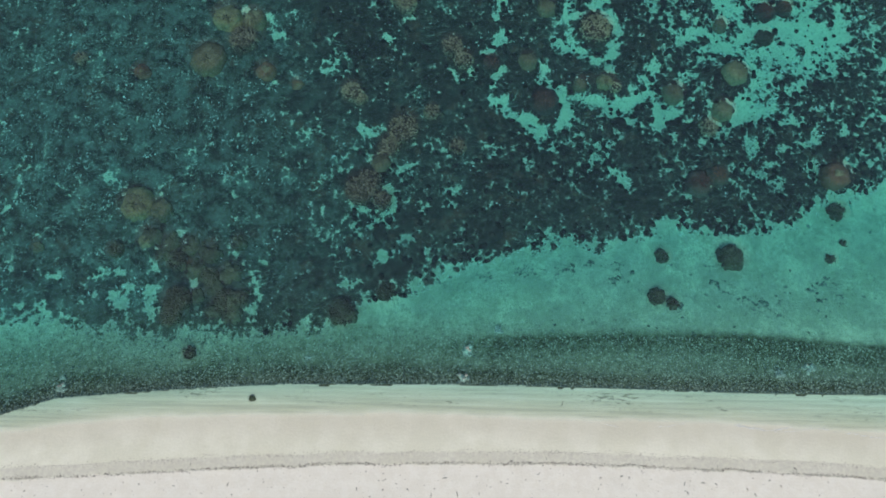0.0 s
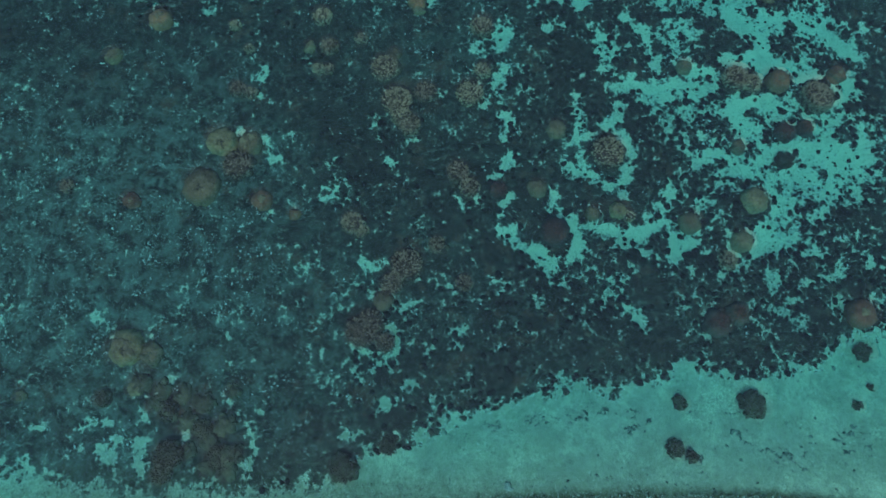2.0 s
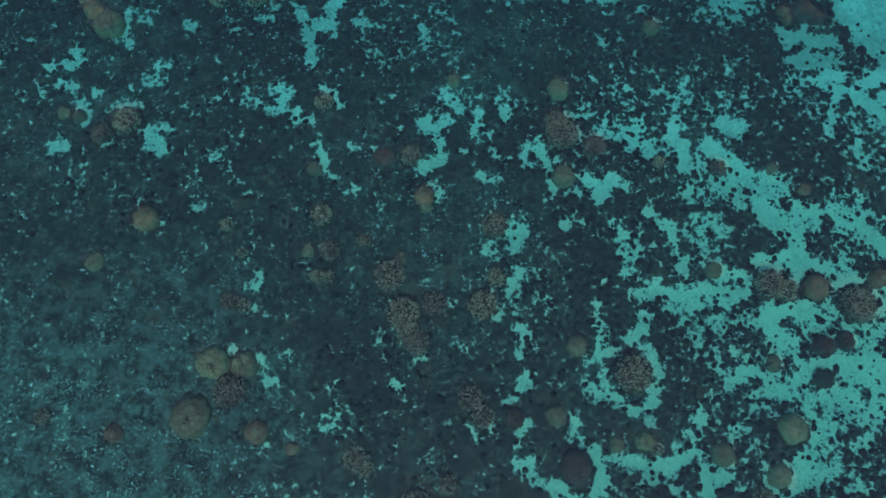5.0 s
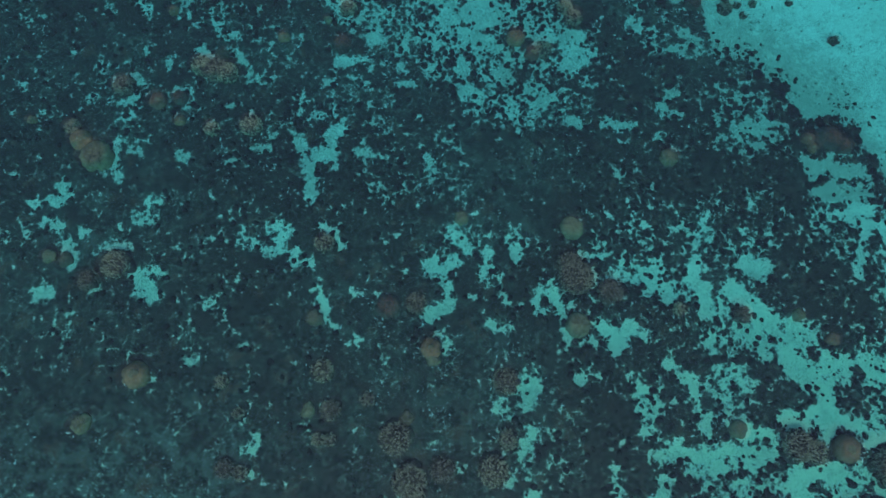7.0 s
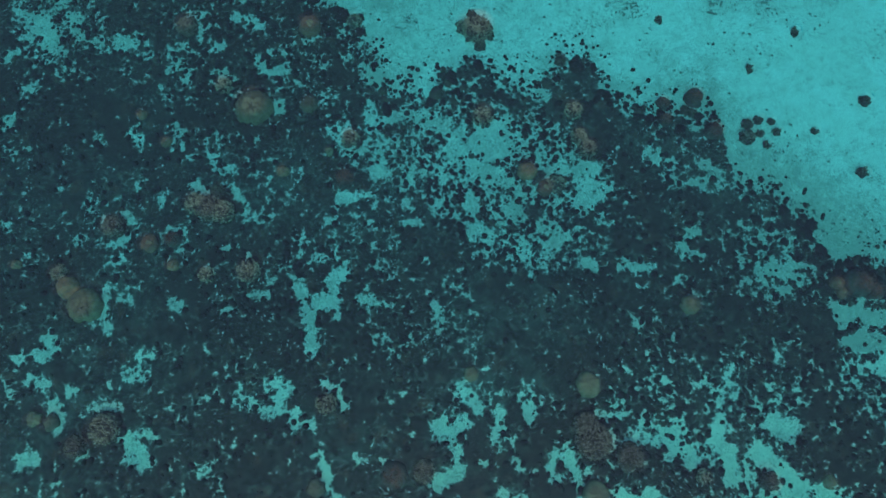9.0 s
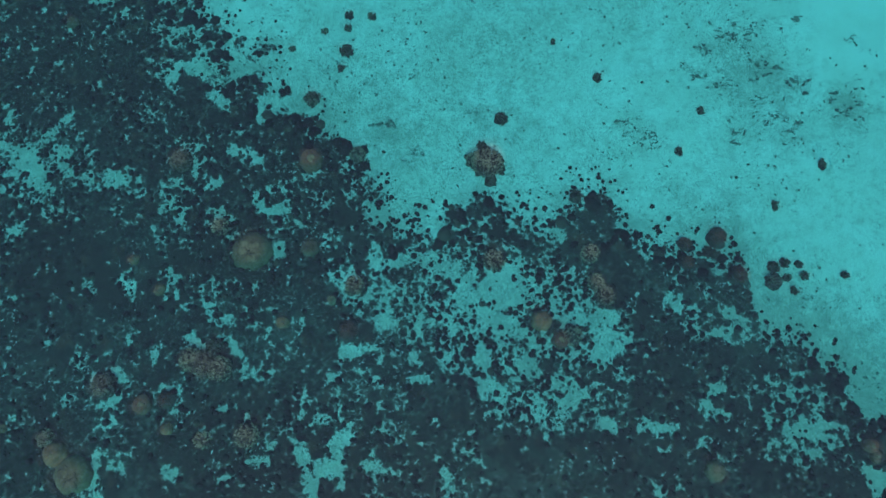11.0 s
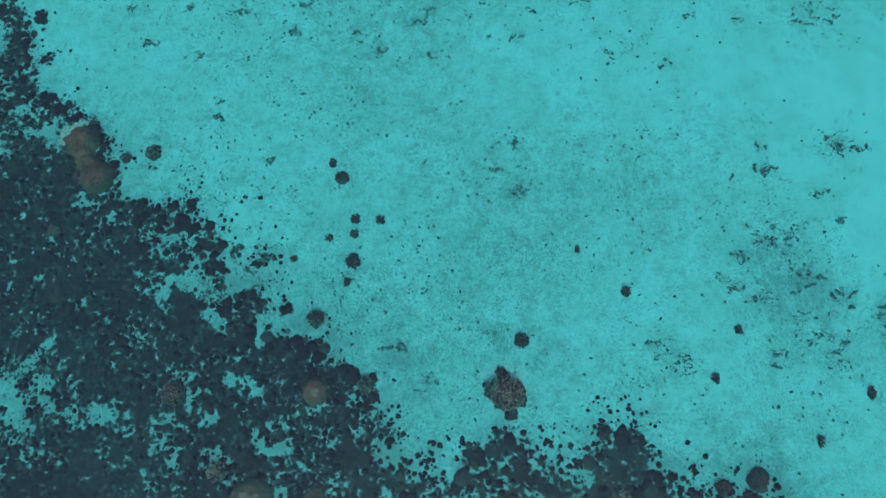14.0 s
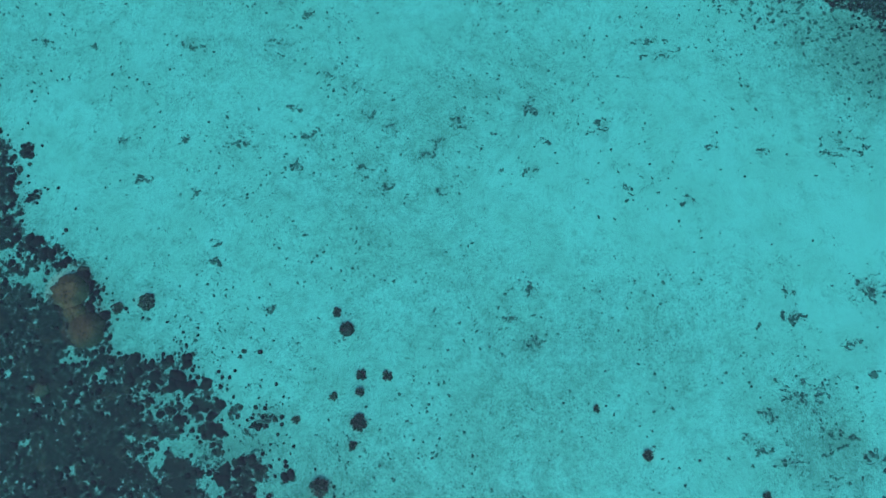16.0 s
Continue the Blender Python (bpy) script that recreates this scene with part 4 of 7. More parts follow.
sand(0.45, (18.4, 15.6), (17.7, 14.9), (19.1, 15.6)); sand(0.35, (17.7, 21.3)); sand(0.32, (15.3, 20.9))
sand(0.38, (12.5, 15.8), (13.2, 15.2), (11.8, 15.3)); sand(0.28, (13.8, 15.5)); sand(0.32, (12.3, 16.8)); sand(0.20, (13.7, 19.9))
sand(0.16, (14.9, 14.9)); sand(0.28, (24.5, 14.7)); sand(0.26, (20.6, 14.9)); sand(0.28, (22.5, 19.0)); sand(0.30, (15.5, 17.8), most=-0.15)
turf(0.45, (20.5, 21.0)); turf(0.28, (18.7, 19.9)); turf(0.40, (24.4, 19.7)); turf(0.30, (22.4, 20.0)); turf(0.40, (21.5, 17.9))
turf(0.26, (23.0, 18.0)); turf(0.14, (16.5, 19.6)); turf(0.14, (20.8, 18.9)); turf(0.12, (20.0, 19.1)); turf(0.14, (18.0, 21.0))
turf(0.12, (16.2, 20.4))
sand(0.33, (4.6, 14.1), (5.6, 13.4))

# the far edge of the reef, west and east, and the gaps behind it
turf(0.50, (-22.8, 70.2), (-20.6, 70.1), (-19.2, 69.9)); turf(0.55, (-17.6, 69.0), (-18.6, 68.2))
turf(0.90, (-18.9, 64.0), (-18.0, 64.8), (-15.8, 64.1), (-15.2, 65.0)); turf(0.70, (-14.7, 62.6), (-13.0, 62.3))
turf(1.20, (-24.0, 68.3), (-22.4, 66.8), (-22.5, 64.6)); turf(0.80, (-27.1, 70.9), (-28.9, 68.3))
sand(0.60, (-22.6, 71.9), (-21.1, 71.5), (-19.7, 71.7), (-18.2, 71.2)); sand(0.25, (-25.6, 71.2), (-25.0, 71.2)); sand(0.22, (-23.7, 70.3))
sand(0.70, (-16.3, 69.6), (-15.8, 67.6), (-13.9, 66.9)); sand(0.60, (-18.2, 67.0), (-18.8, 66.5), (-17.4, 66.1))
sand(0.35, (-19.6, 66.7), (-20.2, 65.9)); sand(0.40, (-20.1, 69.0), (-19.7, 68.4), most=0.10, fade=0.6); sand(0.35, (-17.3, 64.6), (-16.7, 64.1))
sand(0.35, (-14.5, 64.3), (-14.2, 63.3)); sand(0.35, (-12.8, 64.8), (-13.4, 63.9)); sand(0.16, (-26.9, 69.1)); sand(0.12, (-29.2, 67.9))
sand(0.20, (-26.2, 62.9)); sand(0.20, (-29.5, 62.3), (-29.9, 63.4)); sand(0.15, (-21.6, 63.1)); sand(0.10, (-24.6, 65.3)); turf(0.15, (-16.0, 68.4))
turf(0.13, (-15.2, 69.8)); turf(0.18, (-14.4, 68.0)); turf(0.18, (-18.9, 71.2)); turf(0.18, (-20.0, 70.8)); turf(0.28, (-20.6, 70.5))
turf(0.17, (-16.6, 64.9)); turf(0.12, (-15.4, 67.3)); turf(0.20, (-12.3, 63.2)); turf(0.18, (-13.1, 64.9)); turf(0.25, (-15.3, 65.5))
turf(1.30, (10.0, 48.3), (13.2, 48.3), (14.2, 49.0)); turf(0.80, (14.8, 48.7), (15.7, 49.0), (14.3, 47.1)); turf(0.60, (8.6, 50.7))
turf(0.45, (12.3, 52.0), (12.8, 51.4)); turf(0.80, (14.1, 45.0), (12.8, 44.4)); turf(0.55, (17.0, 48.3), (17.2, 47.7), (18.5, 47.4))
turf(0.50, (17.4, 46.6)); turf(0.45, (19.0, 44.9), (19.5, 45.9)); turf(0.50, (7.6, 47.2)); turf(0.50, (4.8, 44.5)); turf(0.35, (4.9, 47.5))
sand(0.33, (6.3, 50.9), (5.7, 50.4)); sand(0.42, (6.0, 49.8), (6.9, 49.2), (5.6, 48.9)); sand(0.38, (4.7, 49.2), (4.2, 48.5)); sand(0.22, (7.5, 49.5))
sand(0.22, (7.2, 48.2)); sand(0.28, (4.7, 50.7)); sand(0.33, (4.1, 46.4), (4.9, 46.7)); sand(0.17, (5.8, 46.7)); sand(0.28, (6.0, 45.0), (6.6, 45.0))
sand(0.18, (7.0, 46.6)); sand(0.27, (8.2, 45.0), (9.1, 44.7), (9.4, 45.0)); sand(0.24, (10.4, 51.7), (10.2, 52.0))
sand(0.18, (11.4, 51.4), (11.3, 50.4), (11.6, 50.1)); sand(0.22, (13.0, 50.1), (12.4, 50.0)); sand(0.22, (13.8, 51.2), (14.4, 50.8))
sand(0.20, (12.4, 47.2), (11.8, 46.6)); sand(0.15, (11.7, 45.9), (12.6, 45.6)); sand(0.22, (11.8, 44.1)); sand(0.10, (14.2, 46.2))
sand(0.60, (16.4, 50.9), (17.1, 51.4), (17.4, 50.0)); sand(0.45, (15.3, 52.0), (16.4, 52.4)); sand(0.60, (18.6, 49.5), (19.1, 48.6))
sand(0.60, (20.6, 47.7), (21.0, 46.5)); sand(0.32, (17.5, 44.7), (18.4, 45.0)); sand(0.25, (16.5, 44.6))
sand(0.60, (17.3, 45.6), (18.3, 46.0), most=-0.05, fade=0.6); sand(0.28, (18.2, 46.7))
turf(1.20, (-24.2, 56.8), (-20.7, 55.1), (-25.3, 53.1)); turf(0.90, (-18.0, 54.5), (-16.6, 53.7))
sand(0.50, (-27.6, 59.5), (-27.1, 58.8), (-28.5, 60.9)); sand(0.42, (-29.2, 61.1)); sand(0.45, (-26.4, 60.9), (-25.9, 59.9)); sand(0.25, (-27.5, 57.8))
sand(0.36, (-23.2, 59.4), (-22.5, 59.4)); sand(0.16, (-21.6, 58.3), (-21.2, 58.5)); sand(0.17, (-19.9, 58.5), (-19.7, 57.8), (-18.9, 57.1))
sand(0.22, (-18.6, 56.6)); sand(0.28, (-15.9, 61.0), (-14.9, 60.8)); sand(0.26, (-18.2, 60.3), (-18.0, 59.6))
sand(0.33, (-14.2, 57.9), (-13.6, 57.2), (-12.6, 57.2)); sand(0.27, (-16.3, 57.0), (-15.8, 56.6)); sand(0.12, (-16.8, 59.0))
sand(0.27, (-12.7, 55.2), (-12.8, 54.7)); sand(0.27, (-28.4, 56.2), (-28.5, 55.8)); sand(0.20, (-18.8, 52.9), (-19.2, 53.3))
sand(0.16, (-21.6, 53.0), (-21.3, 52.2)); sand(0.17, (-23.6, 52.5)); sand(0.17, (-16.8, 51.9), (-16.5, 51.5)); sand(0.17, (-11.3, 59.6))

# narrow gaps and threads of sand in the reef's heart
clear(-8.0, 13.0, 12.4, 24.0)
sand(0.17, (-4.9, 23.1), (-4.6, 22.0), most=0.25)
sand(0.17, (-2.7, 21.5), (-2.3, 21.6)); sand(0.13, (-3.8, 20.1)); sand(0.19, (3.0, 23.3), (3.3, 22.8), (3.0, 21.8))
sand(0.22, (3.5, 20.8), (3.1, 19.9)); sand(0.17, (2.1, 19.2), (2.9, 19.4)); sand(0.17, (1.4, 18.4), (1.7, 17.7)); sand(0.16, (0.2, 18.0), (0.7, 17.4))
sand(0.15, (3.4, 18.2), (2.9, 17.7)); sand(0.15, (2.9, 16.9)); sand(0.26, (3.0, 15.9), (3.7, 16.2), (3.5, 15.6), (4.3, 15.0), (5.1, 14.2), (5.8, 13.8))
sand(0.26, (4.3, 15.1), (5.4, 14.8), (5.9, 14.2)); sand(0.26, (5.4, 13.4)); sand(0.19, (5.7, 18.9), (6.0, 18.3), (6.3, 17.3), (6.6, 17.0))
sand(0.33, (6.9, 16.7), (7.3, 15.9), (7.5, 15.0), (7.0, 14.5)); sand(0.37, (8.3, 16.4), (9.1, 16.1), (9.9, 16.0), (10.0, 15.3))
sand(0.33, (10.7, 16.0), (11.7, 16.3), (11.2, 15.7)); sand(0.17, (11.4, 17.2))
sand(0.24, (6.7, 20.4), (7.5, 19.7), (8.5, 19.3), (9.6, 18.9), (10.4, 19.4), (10.6, 20.1)); sand(0.19, (10.2, 18.5))
sand(0.23, (6.9, 21.5), (7.8, 21.9), (8.4, 22.1)); sand(0.24, (7.7, 23.7), (7.5, 22.7), (7.6, 21.7), (7.7, 20.7), (8.0, 19.9))
sand(0.30, (9.3, 22.8), (10.0, 23.4), (10.2, 24.1)); sand(0.23, (9.8, 22.4), (10.6, 22.1), (10.7, 21.1)); sand(0.19, (11.5, 23.3), (12.4, 23.8))
sand(0.13, (11.1, 21.8)); sand(0.19, (11.9, 14.8), (11.1, 14.9)); sand(0.13, (10.4, 14.1)); sand(0.19, (9.1, 13.2), (9.9, 13.1))
sand(0.19, (6.5, 13.0)); sand(0.16, (-5.2, 14.1), (-4.5, 13.6), (-4.2, 14.1), most=0.2); sand(0.13, (-2.0, 13.2)); sand(0.17, (-5.6, 16.5), most=0.15)
sand(0.78, (0.3, 22.6), most=-0.4); sand(0.70, (-7.0, 18.2), most=-0.43)
clear(-28.5, 30.6, -3.9, 44.8)
sand(0.22, (-21.9, 43.3), (-21.8, 41.8), (-21.5, 40.8)); sand(0.18, (-22.4, 41.4), (-21.8, 41.6))
sand(0.20, (-21.0, 43.0), (-20.5, 42.6), most=0.2); sand(0.18, (-18.0, 42.5), (-17.5, 42.3)); sand(0.14, (-15.0, 42.2), (-14.3, 42.2))
sand(0.22, (-13.6, 43.2), (-12.7, 42.9)); sand(0.13, (-12.4, 43.7)); sand(0.30, (-10.9, 43.9), (-10.4, 42.5), (-9.8, 41.2), (-9.9, 40.1), (-9.7, 39.6))
sand(0.45, (-9.7, 42.5), (-8.7, 42.9), (-8.9, 43.9), (-8.3, 44.4)); sand(0.18, (-8.4, 41.9)); sand(0.22, (-7.1, 42.9), (-6.2, 42.6), (-5.6, 42.8))
sand(0.18, (-3.3, 43.1), (-2.8, 41.9), (-2.6, 41.1)); sand(0.30, (-6.0, 40.4), (-5.0, 40.1), (-4.4, 40.3), most=0.08)
sand(0.17, (-15.9, 40.2), (-15.7, 39.7)); sand(0.27, (-25.1, 39.5), (-24.3, 39.8), (-24.9, 40.4)); sand(0.20, (-26.2, 39.3), most=0.1)
sand(0.17, (-25.4, 38.2), (-24.5, 37.9)); sand(0.17, (-26.4, 37.5)); sand(0.20, (-22.9, 37.5), most=0.15); sand(0.10, (-20.8, 37.7))
sand(0.22, (-24.0, 36.8), (-23.3, 36.1), (-23.4, 35.7)); sand(0.16, (-21.9, 36.5), (-21.2, 36.9), (-20.4, 36.6))
sand(0.38, (-19.5, 35.1), (-18.8, 34.5), (-18.6, 33.9)); sand(0.32, (-18.6, 35.4), (-18.0, 35.1)); sand(0.20, (-19.3, 34.0), (-18.2, 34.0))
sand(0.13, (-17.6, 35.7)); sand(0.20, (-21.8, 34.3), most=0.1); sand(0.20, (-25.3, 34.0), (-24.4, 33.9), most=0.15); sand(0.20, (-15.0, 33.6), most=0.2)
sand(0.27, (-12.8, 37.0), (-12.2, 36.5), (-11.5, 36.7), (-11.4, 37.6)); sand(0.18, (-12.0, 38.1), (-11.1, 38.0))
sand(0.20, (-13.3, 38.3), (-13.6, 37.0), most=0.08); sand(0.24, (-10.5, 36.4), (-10.2, 35.9), (-9.5, 35.9))
sand(0.20, (-9.0, 38.0), (-8.2, 37.8), (-8.0, 37.0)); sand(0.24, (-9.1, 34.6), (-8.8, 33.8), (-8.6, 32.6)); sand(0.14, (-6.8, 34.1), (-5.8, 34.0))
sand(0.13, (-4.2, 34.6)); sand(0.45, (-2.5, 35.5), (-2.0, 34.8), (-1.7, 34.0)); sand(0.22, (-2.5, 33.1)); sand(0.27, (-2.3, 31.9), (-1.7, 31.8))
sand(0.17, (-6.9, 31.2)); sand(0.17, (-7.9, 32.0)); sand(0.17, (-13.9, 31.7)); sand(0.13, (-13.1, 31.0)); sand(0.70, (-19.5, 38.9), most=-0.38)
sand(0.80, (-23.6, 32.1), most=-0.4); sand(0.70, (-13.7, 38.9), most=-0.4)
turf(0.55, (7.7, 39.7), (10.6, 38.9), (13.3, 39.8)); turf(0.60, (18.4, 38.5), (16.4, 41.4)); turf(0.50, (8.9, 37.8), (11.4, 36.9))
turf(0.50, (-1.1, 42.3), (1.5, 41.0), (3.5, 40.3)); turf(0.50, (-5.5, 44.3), (-5.1, 42.6)); turf(0.40, (0.2, 37.1), (1.4, 35.2))
clear(-6.8, 29.6, 5.3, 39.2)
sand(0.22, (-1.4, 38.1), (-0.8, 37.4), (-0.5, 36.9)); sand(0.30, (0.8, 36.7), (0.7, 35.9), (0.3, 35.0))
sand(0.22, (0.8, 35.9), (1.3, 35.1)); sand(0.14, (-0.3, 36.4)); sand(0.30, (2.4, 37.6), (2.5, 36.4), most=0.3); sand(0.15, (1.0, 37.6), most=0.1)
sand(0.35, (-2.5, 35.7), (-1.7, 35.5), (-1.2, 36.0)); sand(0.30, (-1.8, 35.2), (-1.5, 34.2), (-1.6, 33.5), (-2.6, 33.0)); sand(0.12, (1.6, 34.2))
sand(0.12, (-0.2, 34.0)); sand(0.15, (1.9, 33.7)); sand(0.12, (2.6, 33.6)); sand(0.30, (3.9, 34.6), (3.4, 33.6), (3.9, 33.1))
sand(0.30, (4.4, 34.3), (4.9, 33.3), (5.2, 32.6), (5.2, 31.8)); sand(0.30, (5.4, 33.5)); sand(0.22, (-2.0, 31.8), (-1.6, 31.1))
sand(0.13, (-2.3, 31.9)); sand(0.25, (1.0, 32.4), (1.9, 32.3), most=0.15); sand(0.20, (-6.8, 31.4)); sand(0.12, (-5.2, 30.5)); sand(0.12, (-4.0, 35.2))
sand(0.15, (-6.2, 34.0), (-5.3, 34.0), most=0.15); sand(0.45, (7.0, 32.5), (8.0, 32.3), (8.6, 32.0)); sand(0.28, (6.8, 31.7), (7.7, 31.5))
sand(0.28, (8.8, 32.8)); sand(0.38, (2.5, 29.0), (3.0, 28.5)); sand(0.11, (5.9, 29.6)); sand(0.11, (4.8, 31.1))
clear(7.0, 25.6, 23.6, 36.4, 0.6)
sand(0.52, (13.0, 36.2), (12.7, 35.3), (13.2, 34.3), (13.3, 33.4)); sand(0.42, (12.4, 35.1))
sand(0.42, (10.6, 36.0), (10.4, 35.2), (11.1, 34.5), (11.2, 34.1)); sand(0.44, (9.4, 36.2), (9.5, 35.2), most=0.25)
sand(0.29, (8.5, 36.0), (7.7, 34.8), most=0.2); sand(0.42, (15.8, 36.1), (16.5, 35.5), (17.1, 36.1)); sand(0.22, (16.1, 34.9)); sand(0.18, (15.8, 34.2))
sand(0.62, (14.8, 34.5), (15.5, 34.2), (16.3, 33.4), (17.1, 32.7), (18.1, 31.9), (18.9, 31.4), (19.8, 30.5), (20.0, 29.4))
sand(0.29, (14.2, 34.0), (14.2, 33.2)); sand(0.24, (13.6, 32.3), (13.3, 31.3), most=0.3); sand(0.52, (15.3, 32.3), (16.0, 31.9), (16.6, 31.0))
sand(0.52, (17.4, 30.7), (18.0, 29.9), (18.5, 29.4)); sand(0.52, (17.4, 32.5), (18.8, 32.3)); sand(0.66, (19.4, 29.6), (19.6, 28.2), (18.6, 27.3))
sand(0.47, (20.0, 30.7), (21.4, 30.4), (22.7, 30.4)); sand(0.42, (20.6, 29.6)); sand(0.47, (16.9, 27.4), (17.9, 27.3), (19.6, 27.5), (21.0, 27.2))
sand(0.24, (19.6, 26.8), (19.2, 26.4)); sand(0.26, (22.6, 26.8), (22.9, 26.5), (21.5, 26.1)); sand(0.18, (22.0, 27.5))
sand(0.24, (21.9, 29.5), (22.6, 28.9), (22.8, 28.2), most=0.3); sand(0.44, (23.7, 29.5), (24.2, 28.8), (24.8, 28.1))
sand(0.24, (24.8, 26.5), (24.5, 25.7)); sand(0.28, (24.3, 35.2), (24.0, 34.3), (24.6, 33.9), (24.4, 33.4)); sand(0.29, (25.4, 34.3), most=0.2)
sand(0.26, (22.6, 36.2), (22.4, 35.6)); sand(0.21, (21.6, 33.3)); sand(0.16, (21.6, 32.6)); sand(0.18, (22.9, 31.7)); sand(0.22, (23.7, 30.8))
sand(0.42, (25.3, 36.2)); sand(0.47, (7.3, 32.4), (8.3, 31.8), (7.9, 31.2)); sand(0.42, (8.7, 32.4)); sand(0.26, (6.7, 31.6))
sand(0.24, (9.5, 31.8), most=0.2); sand(0.29, (10.8, 30.2), (11.6, 29.7), (12.5, 29.3)); sand(0.16, (8.7, 29.6))
sand(0.19, (10.2, 28.8), (10.0, 27.7), (9.8, 27.4), most=0.25); sand(0.18, (9.4, 28.9)); sand(0.14, (11.0, 28.2))
sand(0.29, (12.3, 28.8), (12.4, 27.9), (12.8, 27.4), (12.6, 26.7)); sand(0.42, (13.0, 29.3), (13.8, 28.8), (14.5, 29.4), most=0.2)
sand(0.29, (14.3, 30.2), most=0.2); sand(0.21, (14.8, 28.1)); sand(0.22, (15.4, 29.4)); sand(0.30, (14.5, 27.4), (15.3, 26.7), (16.2, 26.6))
sand(0.28, (14.8, 26.2)); sand(0.42, (9.9, 25.4), (11.4, 25.6), (12.7, 25.3), (13.7, 25.7), (15.0, 25.4), (16.4, 25.6)); sand(0.22, (11.1, 26.1))
sand(0.19, (9.2, 26.6), most=0.2); turf(0.12, (17.6, 32.3)); turf(0.12, (16.6, 31.7)); turf(0.12, (18.9, 31.6)); turf(0.12, (19.3, 31.1))
turf(0.12, (15.1, 30.8)); turf(0.12, (16.9, 31.0)); turf(0.12, (17.4, 31.8)); turf(0.12, (20.5, 29.3)); turf(0.12, (19.6, 30.0))
turf(0.12, (18.9, 27.0)); turf(0.30, (15.2, 33.1), (15.7, 32.9))
sand(0.90, (14.0, 31.3), (14.4, 29.5), (14.1, 27.8), most=-0.13); sand(0.70, (22.3, 29.3), (22.8, 28.2), most=-0.13)
sand(0.60, (9.9, 29.5), (9.5, 27.7), most=-0.18); sand(0.70, (9.0, 35.6), (12.0, 34.7), most=-0.13); sand(0.60, (24.7, 34.3), (25.5, 33.8), most=-0.13)
sand(0.55, (17.6, 31.0), (18.9, 30.0)); sand(0.50, (21.3, 30.2), (23.4, 30.0), (24.4, 28.8), (25.3, 27.8)); turf(0.20, (15.5, 32.8))
turf(0.30, (21.6, 29.5)); turf(0.45, (20.8, 28.2), (21.2, 27.7)); turf(0.50, (17.5, 28.5), (16.7, 28.7)); sand(0.35, (24.5, 26.0), (24.9, 25.2))

sand(0.90, (-30.8, 80.6), (-29.0, 79.0), (-27.2, 77.6), most=0.02)
turf(0.70, (-32.0, 84.1), (-30.9, 82.8), (-30.7, 81.2), (-31.1, 79.7)); turf(0.25, (-29.8, 83.5)); turf(0.22, (-29.7, 79.7)); turf(0.20, (-28.9, 80.6))

# the ragged growth of turf into sand, at four scales
GROWTH = np.zeros_like(BARE)
for n, (size, weight, angle) in enumerate(((1.3, 0.55, 0.3), (0.62, 0.8, 1.1), (0.33, 0.85, 2.0), (0.2, 0.6, 2.9))):
    u, v = GX * math.cos(angle) - GY * math.sin(angle), GX * math.sin(angle) + GY * math.cos(angle)
    GROWTH += weight * (lattice(u, v, size, 200 + n) - 0.5)
GROWTH *= 0.34 / GROWTH.std()
CALM = np.clip((BARE - 0.3) / 0.5, 0, 1)
BARE = BARE + GROWTH * (1 - 0.75 * CALM)



def blurred(field, reach):
    """The mean over a square of that many cells to each side, twice."""
    for axis in (0, 1, 0, 1):
        pad = [(0, 0), (0, 0)]
        pad[axis] = (reach + 1, reach)
        run = np.cumsum(np.pad(field, pad, mode="edge"), axis)
        size = field.shape[axis]
        high, low = np.arange(size) + 2 * reach + 1, np.arange(size)
        field = (np.take(run, high, axis) - np.take(run, low, axis)) / (2 * reach + 1)
    return field


# the reef stands a little above the sand round it
RISE = 0.38 * blurred(np.clip((0.1 - BARE) / 0.5, 0, 1), 5) * np.clip((GY - 1.0) / 4, 0, 1) * (1 - 0.7 * np.clip((GY - 36) / 12, 0, 1))

# silt and flecks: thickest on the quiet side of the reef
FLECK = np.clip(1.15 - np.hypot((GX + 21) / 14, (GY - 13) / 15) ** 2 * 0.9, 0, 1)
FLECK = np.clip(FLECK * (0.55 + 0.9 * layered(GX, GY, 3.0, 44)) + 0.9 * np.clip(layered(GX, GY, 7.0, 40) - 0.36, 0, 1), 0, 1) * (1 - 0.65 * np.clip((GY - 56) / 8, 0, 1))
GRIT = 0.25 + 0.5 * layered(GX, GY, 9.0, 60) - 0.35 * np.clip((GX - 2) / 20, 0, 1) * np.clip((GY - 50) / 20, 0, 1)
GRIT = GRIT + 0.12 * (GY < 14) * np.clip((GX + 2) / 12, 0.3, 1)
OUT = GY - along(FAR, GX)
GRIT = GRIT + 0.42 * np.exp(-np.maximum(OUT, 0) / 3.2) * (0.4 + 1.2 * layered(GX, GY, 3.0, 64)) * (GY > 40) * (1 + 0.9 * np.clip((GX - 9) / 5, 0, 1))
GRIT = GRIT + 0.45 * np.exp(-((GX - 16.5) / 4.0) ** 2 - ((GY - 51.0) / 3.5) ** 2) * (0.3 + 1.3 * layered(GX, GY, 1.8, 66))
OFF = GY - along(STEP, GX)
OFF = OFF + 0.35 * (layered(GX, GY, 1.6, 160) - 0.5) + 0.22 * (layered(GX, GY, 0.5, 163) - 0.5)
EAST = np.clip((GX + 3) / 8, 0, 1)
BAND = 0.60 * np.clip((along(BANDTOP, GX) + 0.4 + 2.2 * (1 - EAST) - GY) / (1.4 + 2.4 * (1 - EAST)), 0, 1)
BAND += 1.0 * np.exp(-((OFF - 0.25) / (0.36 + 0.25 * (1 - EAST))) ** 2)
